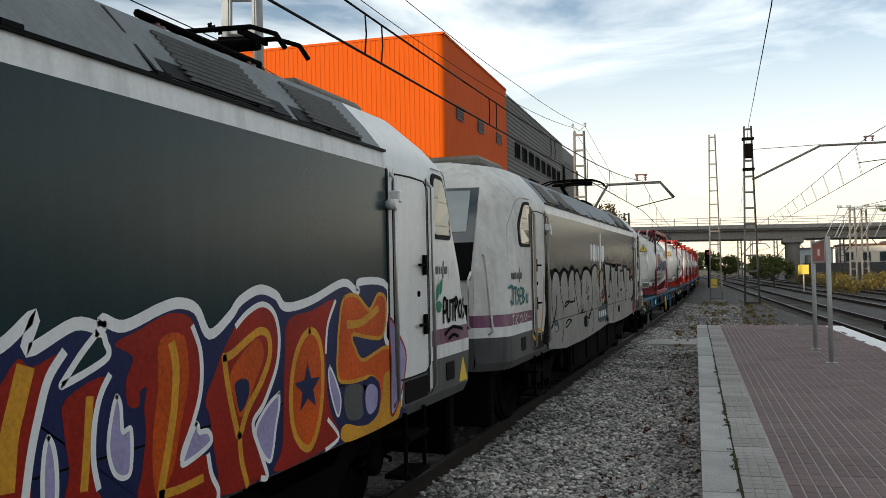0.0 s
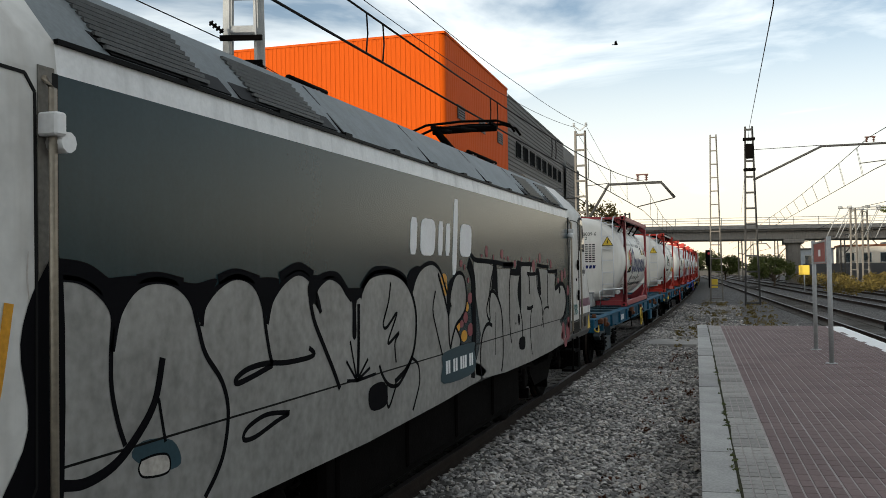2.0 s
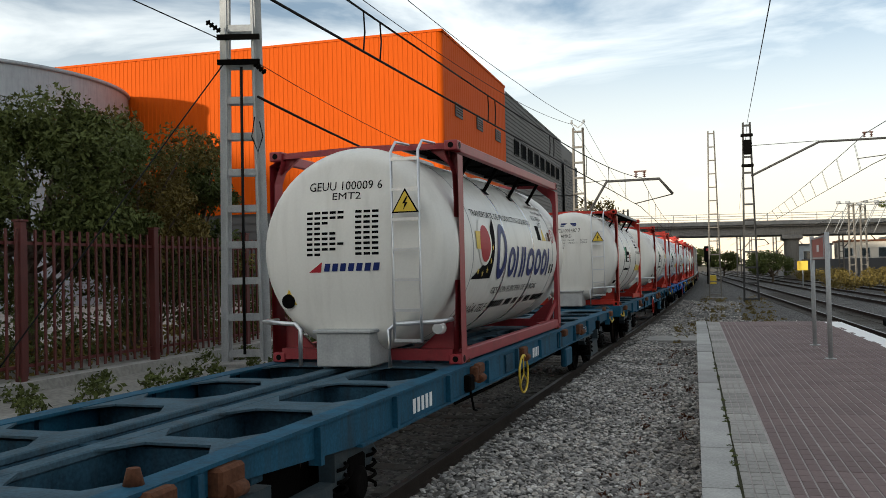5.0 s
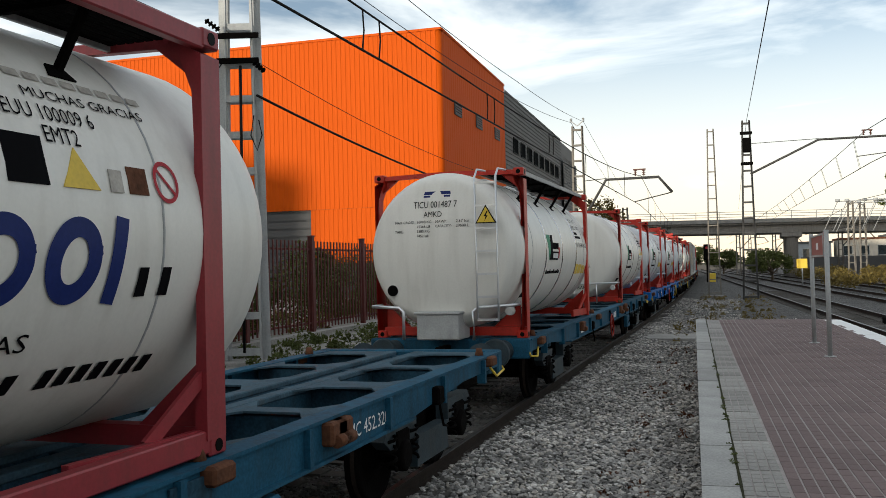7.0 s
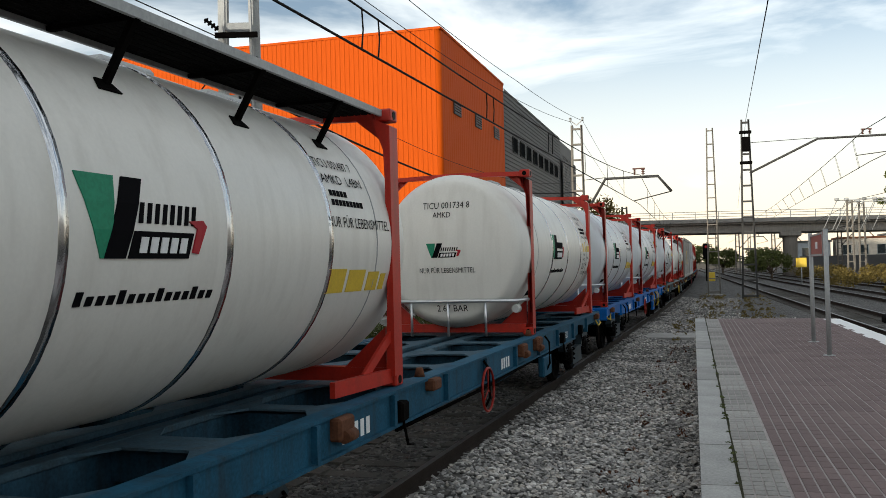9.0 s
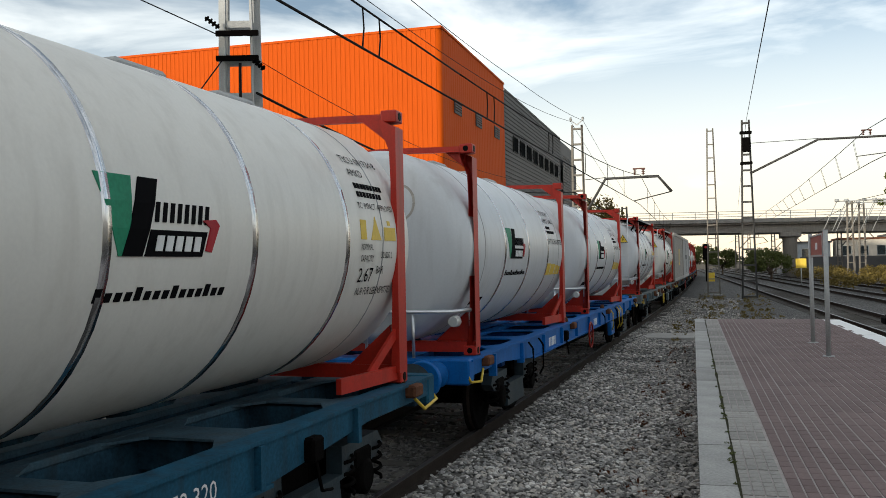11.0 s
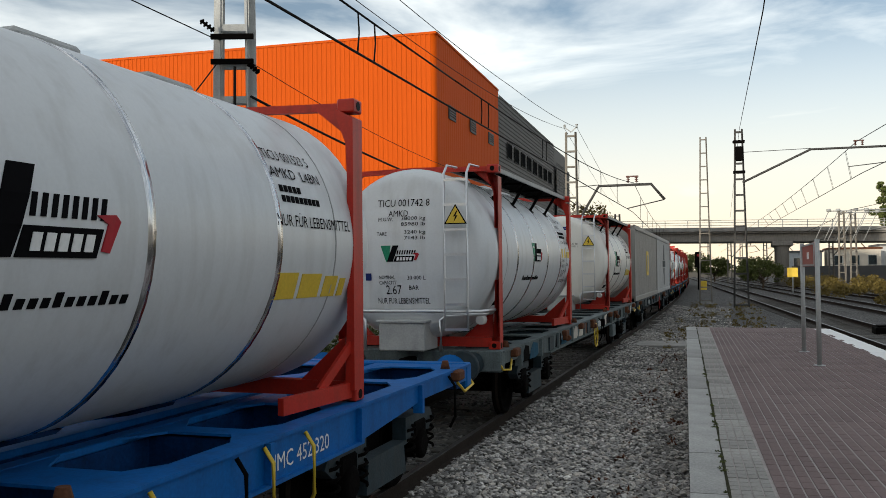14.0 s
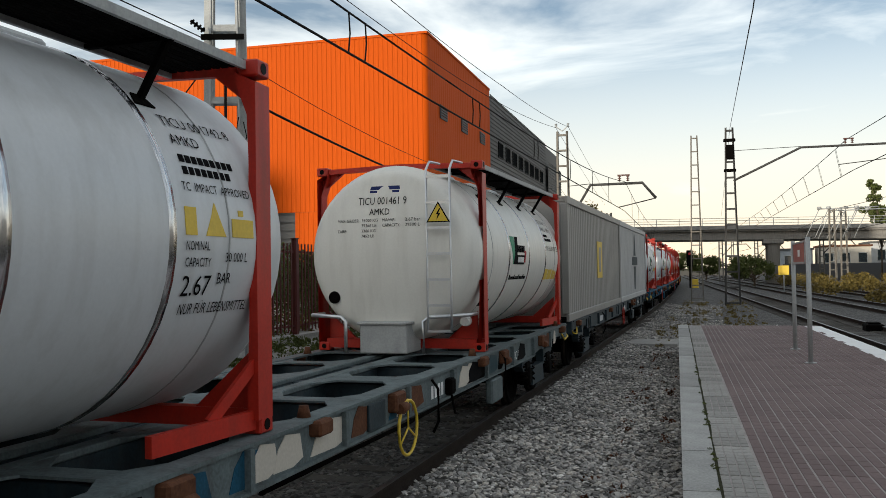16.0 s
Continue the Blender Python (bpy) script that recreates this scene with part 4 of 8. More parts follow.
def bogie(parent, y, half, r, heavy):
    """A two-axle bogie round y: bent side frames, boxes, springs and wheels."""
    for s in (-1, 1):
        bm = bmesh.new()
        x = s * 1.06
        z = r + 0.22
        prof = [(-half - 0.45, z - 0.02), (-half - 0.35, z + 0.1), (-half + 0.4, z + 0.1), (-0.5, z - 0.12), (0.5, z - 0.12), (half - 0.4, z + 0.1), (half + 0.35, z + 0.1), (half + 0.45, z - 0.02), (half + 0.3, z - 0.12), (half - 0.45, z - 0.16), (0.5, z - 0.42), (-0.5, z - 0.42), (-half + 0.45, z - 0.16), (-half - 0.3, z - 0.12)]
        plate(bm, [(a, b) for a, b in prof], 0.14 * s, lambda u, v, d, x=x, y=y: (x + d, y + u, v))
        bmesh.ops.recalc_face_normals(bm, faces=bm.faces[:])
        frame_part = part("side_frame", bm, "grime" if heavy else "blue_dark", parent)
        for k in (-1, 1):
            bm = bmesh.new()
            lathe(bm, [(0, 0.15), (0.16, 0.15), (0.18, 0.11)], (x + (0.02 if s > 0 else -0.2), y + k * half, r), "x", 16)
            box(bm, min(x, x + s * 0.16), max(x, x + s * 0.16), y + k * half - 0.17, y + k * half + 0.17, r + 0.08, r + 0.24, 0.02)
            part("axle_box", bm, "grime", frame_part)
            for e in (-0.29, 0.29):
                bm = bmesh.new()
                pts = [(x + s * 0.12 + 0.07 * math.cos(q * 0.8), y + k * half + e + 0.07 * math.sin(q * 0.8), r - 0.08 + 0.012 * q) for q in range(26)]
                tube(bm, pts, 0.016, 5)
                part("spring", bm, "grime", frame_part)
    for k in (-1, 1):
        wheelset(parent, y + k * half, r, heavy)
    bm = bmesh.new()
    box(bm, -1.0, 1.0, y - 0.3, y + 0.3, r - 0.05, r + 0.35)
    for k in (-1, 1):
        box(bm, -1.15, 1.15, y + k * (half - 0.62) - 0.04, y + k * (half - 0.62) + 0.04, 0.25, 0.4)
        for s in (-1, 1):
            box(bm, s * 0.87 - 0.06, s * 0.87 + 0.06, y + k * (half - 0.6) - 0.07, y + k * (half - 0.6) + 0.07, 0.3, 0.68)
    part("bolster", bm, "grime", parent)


def buffers(parent, y, s, z=1.06, length=0.6, material="grime"):
    for x in (-0.875, 0.875):
        bm = bmesh.new()
        lathe(bm, [(0, 0.16), (s * 0.05, 0.16), (s * 0.05, 0.11), (s * length * 0.6, 0.11), (s * length * 0.6, 0.08), (s * (length - 0.05), 0.08), (s * (length - 0.05), 0.22), (s * length, 0.20)], (x, y, z), "y", 20)
        part("buffer", bm, material, parent)
    bm = bmesh.new()
    tube(bm, [(0, y, z - 0.02), (0, y + s * 0.3, z - 0.04), (0.02, y + s * (length + 0.02), z - 0.06)], 0.045, 8)
    box(bm, -0.06, 0.06, min(y, y + s * 0.45), max(y, y + s * 0.45), z - 0.09, z + 0.09, 0.02)
    part("coupling", bm, "grime", parent)


# darker copies of the two wagon blues, with the shade inside the deck mixed in
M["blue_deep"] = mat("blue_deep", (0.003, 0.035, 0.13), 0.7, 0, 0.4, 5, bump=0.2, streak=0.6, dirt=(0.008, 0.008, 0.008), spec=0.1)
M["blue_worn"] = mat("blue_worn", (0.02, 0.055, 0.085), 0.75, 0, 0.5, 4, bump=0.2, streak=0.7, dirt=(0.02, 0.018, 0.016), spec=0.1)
M["stained_metal"] = mat("stained_metal", (0.15, 0.14, 0.12), 0.7, 0.2, 0.4, 2, streak=0.7, bump=0.1, dirt=(0.09, 0.045, 0.02))
M["brass_worn"] = mat("brass_worn", (0.30, 0.26, 0.20), 0.45, 0.5, 0.3, 3, streak=0.5, bump=0.05)
M["blue_dusty"] = mat("blue_dusty", (0.045, 0.085, 0.115), 0.8, 0, 0.45, 4, bump=0.1, streak=0.6, dirt=(0.06, 0.06, 0.058), spec=0.15)
M["mirror_glass"] = mat("mirror_glass", (0.10, 0.105, 0.10), 0.03, 0.55, 0.05, bump=0, spec=1.0)
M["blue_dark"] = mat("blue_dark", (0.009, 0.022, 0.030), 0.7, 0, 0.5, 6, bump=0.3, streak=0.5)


# ---- locomotives ----
HALF_MID = 6.0
SIDE = 1.49


def nose(x, z):
    """How far the cab's face reaches at x and z; its corners are rounded off."""
    levels = [(0.9, 8.70), (1.5, 8.78), (2.15, 8.74), (3.24, 8.28), (3.53, 8.10), (3.66, 7.80), (3.76, 7.3), (3.95, 7.0)]
    for (z0, y0), (z1, y1) in zip(levels, levels[1:]):
        if z <= z1:
            y = y0 + (y1 - y0) * max(0, (z - z0)) / (z1 - z0)
            break
    else:
        y = levels[-1][1]
    return y + 0.06 - 0.10 * (abs(x) / 1.12) ** 2


def taper(y, z):
    """The cab's sides run straight and turn in only at the rounded corners of the nose."""
    end = nose(1.12, z)
    turn = 0.5 + 0.5 * max(0.0, min(1.0, (z - 1.5) / 0.9))
    q = max(0.0, min(1.0, (abs(y) - end + turn) / turn))
    return 1.0 - 0.248 * q ** 2.3


PROFILE = [(1.44, 0.96), (SIDE, 1.06), (SIDE, 1.38), (SIDE, 1.51), (SIDE, 1.66), (SIDE, 2.2), (SIDE, 2.7), (SIDE, 3.08), (1.475, 3.22), (1.31, 3.43), (1.10, 3.66), (0.6, 3.74), (0.0, 3.76)]


def skin(segments, ends, parent, name, material, label="", lift=0.0, cuts=16):
    """The sides or roof between two ends; ends: y, or None for the nose. segments: indices into PROFILE."""
    made = []
    whole = max(segments) == len(PROFILE) - 2
    for sides in ((-1, 1),) if whole else ((-1,), (1,)):
        bm = bmesh.new()
        for s in sides:
            for i in segments:
                cols = []
                for k in range(cuts + 1):
                    t = k / cuts if ends[1] is not None else 1 - (1 - k / cuts) ** 2.2
                    row = []
                    for w, z in (PROFILE[i], PROFILE[i + 1]):
                        y1 = ends[1]
                        if y1 is None:
                            y1 = nose(w * 0.752, z)
                        y = ends[0] + (y1 - ends[0]) * t
                        row.append(bm.verts.new((s * (w * (taper(y, z) if ends[1] is None else 1.0) + lift), y, z)))
                    cols.append(row)
                for (p, q), (r, u) in zip(cols, cols[1:]):
                    bm.faces.new((p, r, u, q) if s > 0 else (q, u, r, p)).smooth = len(segments) > 3 or i > 8
        bmesh.ops.remove_doubles(bm, verts=bm.verts[:], dist=0.0005)
        made.append(part(name, bm, material, parent, label))
    return made[-1]


def front(parent, z_rows, name, material, label="", lift=0.0, x_lim=1.0, cols=10):
    bm = bmesh.new()
    rows = []
    for z in z_rows:
        w = max((ww for ww, zz in PROFILE if abs(zz - z) < 0.06), default=SIDE) * x_lim
        w *= 0.752
        rows.append([bm.verts.new((w * (2 * k / cols - 1), nose(w * (2 * k / cols - 1), z) + lift, z)) for k in range(cols + 1)])
    for A, B in zip(rows, rows[1:]):
        for k in range(cols):
            bm.faces.new((A[k + 1], A[k], B[k], B[k + 1])).smooth = True
    return part(name, bm, material, parent, label)


def cab(loco, paint):
    skirt = skin([0, 1], (HALF_MID, None), loco, "skirt", "skirt", "grey dented skirt")
    skin([2], (HALF_MID, None), loco, "trim_line", "silver")
    skin([3], (HALF_MID, None), loco, "purple_band", "purple", "dusty purple band")
    skin([4, 5, 6], (HALF_MID, None), loco, "cab_side", paint, "dirty white cab side")
    skin([7, 8, 9, 10, 11], (HALF_MID, None), loco, "cab_roof", paint, "white sloping cab roof")
    front(loco, [0.96, 1.2, 1.38], "nose_skirt", "skirt")
    front(loco, [1.38, 1.51], "nose_line", "silver")
    front(loco, [1.51, 1.66], "nose_band", "purple")
    front(loco, [1.66, 1.9, 2.2], "nose", paint)
    front(loco, [2.2, 2.45, 2.7, 2.9, 3.08, 3.22], "windscreen_surround", paint)
    front(loco, [3.22, 3.43, 3.66], "brow", paint, "chipped white brow above the windscreen")
    front(loco, [3.66, 3.74, 3.76], "brow_top", paint)
    front(loco, [2.10, 2.3, 2.58], "lower_screen", "black", "black field under the windscreen", 0.012, 0.97)
    glass_part = front(loco, [2.58, 2.7, 2.9, 3.1, 3.30], "windscreen", "glass", "dark windscreen with a drawn blind", 0.012, 0.97)
    for half in (0, 1):
        bm = bmesh.new()
        rows = []
        for z in (2.72, 2.9, 3.1, 3.26):
            xs_ = [0.08 + 0.9 * q / 5 for q in range(6)] if half else [-0.98 + 0.9 * q / 5 for q in range(6)]
            rows.append([bm.verts.new((x, nose(x, z) + 0.02, z)) for x in xs_])
        for A, B in zip(rows, rows[1:]):
            for q in range(5):
                bm.faces.new((A[q + 1], A[q], B[q], B[q + 1]))
        part("blind", bm, "glass_pale", glass_part, "pale sun blind behind the glass")
    bm = bmesh.new()
    for x in (-0.22, 0.22):
        lathe(bm, [(-0.06, 0.08), (0.0, 0.08), (0.012, 0.04)], (x * 0.5, nose(x, 3.43) + 0.012, 3.44), "y", 18)
    lights = part("marker_lights", bm, "glass_pale", loco, "twin round marker lights above the windscreen")
    bm = bmesh.new()
    rows = [[bm.verts.new((x, nose(x, z) + 0.008, z)) for x in (-0.34, -0.17, 0, 0.17, 0.34)] for z in (3.31, 3.43, 3.56)]
    for A, B in zip(rows, rows[1:]):
        for q in range(4):
            bm.faces.new((A[q + 1], A[q], B[q], B[q + 1]))
    part("light_field", bm, "black", lights, "black field round the marker lights")
    for s in (-1, 1):
        bm = bmesh.new()
        tube(bm, [(0.1 * s, nose(0.1, 2.3) + 0.05, 2.3), (0.3 * s, nose(0.3, 2.75) + 0.05, 2.75), (0.36 * s, nose(0.36, 3.05) + 0.05, 3.05)], 0.014, 5)
        part("wiper", bm, "black", glass_part)
        bm = bmesh.new()
        x = 0.76 * s
        y = nose(x, 1.62)
        box(bm, x - 0.30, x + 0.30, y - 0.08, y + 0.015, 1.49, 1.80, 0.01)
        lamp = part("headlight", bm, "black", loco, "rectangular headlight behind a clear cover")
        bm = bmesh.new()
        box(bm, x - 0.26, x + 0.26, y - 0.02, y + 0.022, 1.53, 1.76, 0.01)
        part("cover", bm, "glass_pale", lamp)
        bm = bmesh.new()
        lathe(bm, [(0.02, 0.10), (0.03, 0.09), (0.025, 0.01)], (x + s * 0.12, y, 1.645), "y", 18)
        part("lens", bm, "lamp_lens", lamp)
        bm = bmesh.new()
        x = 1.08 * s
        y = nose(x, 1.8)
        tube(bm, [(x, y - 0.02, 1.5), (x, y + 0.1, 1.55), (x, y + 0.08, 2.1), (x, y - 0.05, 2.2)], 0.016, 6)
        part("handrail", bm, "silver", loco)
        # door, window and their rails
        X = s * SIDE
        def on(u, v, d, X=X, s=s):
            return (X * taper(u, v) + s * d, u, v)
        bm = bmesh.new()
        plate(bm, [(6.170, 1.3), (6.910, 1.3), (7.020, 1.36), (7.020, 2.98), (6.910, 3.05), (6.190, 3.05), (6.130, 2.98), (6.130, 1.36)], 0.005, on)
        bmesh.ops.recalc_face_normals(bm, faces=bm.faces[:])
        door = part("cab_door", bm, paint, loco, "dirty white cab door")
        bm = bmesh.new()
        ring = [(6.170, 1.3), (6.540, 1.295), (6.910, 1.3), (7.015, 1.36), (7.020, 2.2), (7.015, 2.98), (6.910, 3.05), (6.550, 3.06), (6.190, 3.05), (6.135, 2.98), (6.130, 2.2), (6.135, 1.36), (6.170, 1.3)]
        for p0, p1 in zip(ring, ring[1:]):
            beam(bm, on(*p0, 0.003), on(*p1, 0.003), 0.014, 0.014)
        part("door_gap", bm, "rubber", door, "dark gap round the door")
        bm = bmesh.new()
        lathe(bm, [(0, 0.028), (0.012, 0.026)] if s > 0 else [(-0.012, 0.026), (0, 0.028)], (X + s * 0.005, 6.730, 2.02), "x", 12)
        part("lock", bm, "grime", door)
        # rust and grime that ran down below rails, gutter and window
        stains = random.Random(31 if s > 0 else 32)
        for k in range(16):
            u, v = stains.choice([7.0, 7.03, 6.9, 6.15, 7.12, 7.3, 7.6, 7.7, 7.8]) + stains.uniform(-0.02, 0.05), stains.choice([3.04, 2.32, 2.9, 3.1])
            length = stains.uniform(0.12, 0.45)
            bm = bmesh.new()
            stroke(bm, [(u, v), (u + 0.006, v - length * 0.5), (u - 0.004, v - length)], stains.uniform(0.006, 0.016), on, 0.0065, taper=True)
            part("stain", bm, stains.choice(["stain", "stain", "rust"]) if k % 4 == 0 else "stain", loco, "run of grime on the paint")
        bm = bmesh.new()
        seam = [(8.2, 1.75), (8.14, 2.3), (8.06, 2.6), (8.0, 2.8), (7.76, 3.10), (7.66, 3.17), (7.5, 3.2), (7.14, 3.2)]
        for p0, p1 in zip(seam, seam[1:]):
            beam(bm, on(*p0, 0.001), on(*p1, 0.001), 0.008, 0.008)
        part("panel_seam", bm, "stain", loco, "grimy seam round the window panel")
        bm = bmesh.new()
        for v in (1.74, 2.28):
            beam(bm, on(6.85, v, 0.03), on(6.65, v, 0.05), 0.025)
            box(bm, min(X + s * 0.014, X + s * 0.04), max(X + s * 0.014, X + s * 0.04), 6.83, 6.89, v - 0.09, v + 0.09)
        part("handle", bm, "grime", door)
        bm = bmesh.new()
        for u in (6.08, 7.03):
            tube(bm, [on(u, 1.1, 0.0), on(u, 1.16, 0.05), on(u, 3.0, 0.05), on(u, 3.05, 0.0)], 0.018, 6)
        part("handrail", bm, "steel" if paint == "white" else "brass_worn", loco, "vertical metal handrail")
        bm = bmesh.new()
        tube(bm, [on(8.5, 2.42, 0.0), on(8.52, 2.4, 0.05), on(8.62, 1.46, 0.05), on(8.62, 1.42, 0.0)], 0.014, 6)
        part("handrail", bm, paint, loco, "thin white corner handrail")
        bm = bmesh.new()
        plate(bm, [(6.0, 1.1), (6.035, 1.1), (6.035, 3.08), (6.0, 3.08)], 0.006, on)
        plate(bm, [(6.975, 1.1), (7.0, 1.1), (7.0, 3.08), (6.975, 3.08)], 0.006, on)
        part("door_seal", bm, "rubber", door)
        for u0, u1 in ((6.02, 6.115), (7.005, 7.075)):
            bm = bmesh.new()
            plate(bm, [(u0, 1.1), (u1, 1.1), (u1, 3.1), (u0, 3.1)], 0.005, on)
            bmesh.ops.recalc_face_normals(bm, faces=bm.faces[:])
            part("rail_channel", bm, "stained_metal" if paint == "white_worn" else "silver", door, "grimy channel behind the handrail")
        bm = bmesh.new()
        plate(bm, [(7.188, 2.530), (7.671, 2.530), (7.720, 2.547), (7.744, 2.591), (7.744, 2.774), (7.730, 2.843), (7.691, 2.913), (7.536, 3.096), (7.488, 3.130), (7.420, 3.148), (7.198, 3.156), (7.150, 3.139), (7.130, 3.096), (7.130, 2.582), (7.150, 2.547)], 0.010, on)
        window = part("side_window", bm, "rubber", loco, "cab window in a black rubber frame")
        bm = bmesh.new()
        plate(bm, [(7.236, 2.574), (7.633, 2.574), (7.671, 2.582), (7.691, 2.617), (7.691, 2.774), (7.677, 2.834), (7.642, 2.895), (7.508, 3.061), (7.469, 3.091), (7.411, 3.104), (7.227, 3.113), (7.198, 3.104), (7.183, 3.069), (7.183, 2.617), (7.198, 2.582)], 0.015, on)
        part("pane", bm, "mirror_glass", window)
        bm = bmesh.new()
        box(bm, min(X, X + s * 0.1), max(X, X + s * 0.1), 6.05, 6.12, 2.80, 2.90, 0.01)
        lathe(bm, [(0, 0.045), (0.09, 0.045)], (X + (0 if s > 0 else -0.09), 6.03, 2.78), "x", 10)
        part("mirror_camera", bm, "silver", loco, "small grey rear-view camera")
        bm = bmesh.new()
        plate(bm, [(6.37, 1.08), (6.93, 1.08), (6.95, 1.10), (6.95, 1.25), (6.93, 1.27), (6.37, 1.27), (6.35, 1.25), (6.35, 1.10)], 0.007, on)
        bmesh.ops.recalc_face_normals(bm, faces=bm.faces[:])
        part("step_recess", bm, "black", loco)
        bm = bmesh.new()
        plate(bm, [(7.52, 1.14), (7.74, 1.14), (7.76, 1.16), (7.76, 1.30), (7.74, 1.32), (7.52, 1.32), (7.50, 1.30), (7.50, 1.16)], 0.007, on)
        bmesh.ops.recalc_face_normals(bm, faces=bm.faces[:])
        part("step_recess", bm, "black", loco)
        bm = bmesh.new()
        for z in (0.42, 0.75):
            box(bm, min(X - s * 0.22, X + s * 0.02), max(X - s * 0.22, X + s * 0.02), 6.4, 6.9, z, z + 0.04)
        for u in (6.4, 6.88):
            beam(bm, (X - s * 0.02, u, 0.42), (X - s * 0.02, u, 1.0), 0.03)
        part("footstep", bm, "grime", loco)
        bm = bmesh.new()
        plate(bm, [(7.92, 1.08), (8.2, 1.08), (8.06, 1.33)], 0.006, lambda u, v, d, s=s: (s * (SIDE * taper(u, v) + d), u, v))
        part("warning_sign", bm, "yellow", loco, "yellow triangular warning sign")


def pantograph(loco, y, head):
    """A lowered pantograph: insulators, base, two arms and a collector with down-bent horns."""
    p = new("pantograph")
    p.parent = loco
    p["label"] = "folded pantograph on brown insulators"
    for x in (-0.5, 0.5):
        for q in (-1.3, -0.1):
            bm = bmesh.new()
            insulator(bm, (x, y + q, 3.72), (x, y + q, 3.95), 0.07, 3)
            part("insulator", bm, "insulator", p)
    bm = bmesh.new()
    for x in (-0.5, 0.5):
        tube(bm, [(x, y - 1.5, 3.97), (x, y + 0.1, 3.97)], 0.028, 6)
    for q in (-1.3, -0.1):
        tube(bm, [(-0.5, y + q, 3.97), (0.5, y + q, 3.97)], 0.028, 6)
    part("base_frame", bm, "grime", p)
    bm = bmesh.new()
    tube(bm, [(0.0, y - 0.2, 3.99), (0.0, y - 1.6, 0.5 * head + 2.03)], [0.07, 0.045], 8)
    part("lower_arm", bm, "grime", p)
    for x in (-0.22, 0.22):
        bm = bmesh.new()
        tube(bm, [(0.0, y - 1.6, 0.5 * head + 2.03), (x * 0.6, y - 0.8, head - 0.18), (x, y, head - 0.10)], 0.025, 6)
        part("upper_arm", bm, "grime", p)
    bm = bmesh.new()
    tube(bm, [(-0.55, y, head - 0.1), (0.1, y, head - 0.07), (0.55, y, head - 0.09)], [0.035, 0.06, 0.05], 8)
    part("head_beam", bm, "grime", p)
    for q in (-0.2, 0.2):
        bm = bmesh.new()
        tube(bm, [(-0.9, y + q, head - 0.2), (-0.82, y + q, head - 0.08), (-0.6, y + q, head), (0.0, y + q, head + 0.025), (0.6, y + q, head), (0.82, y + q, head - 0.08), (0.9, y + q, head - 0.2)], 0.022, 6)
        part("collector", bm, "grime", p)
    for x in (-0.5, 0.5):
        bm = bmesh.new()
        beam(bm, (x, y - 0.22, head - 0.02), (x, y + 0.22, head - 0.02), 0.03, 0.05)
        part("head_link", bm, "grime", p)


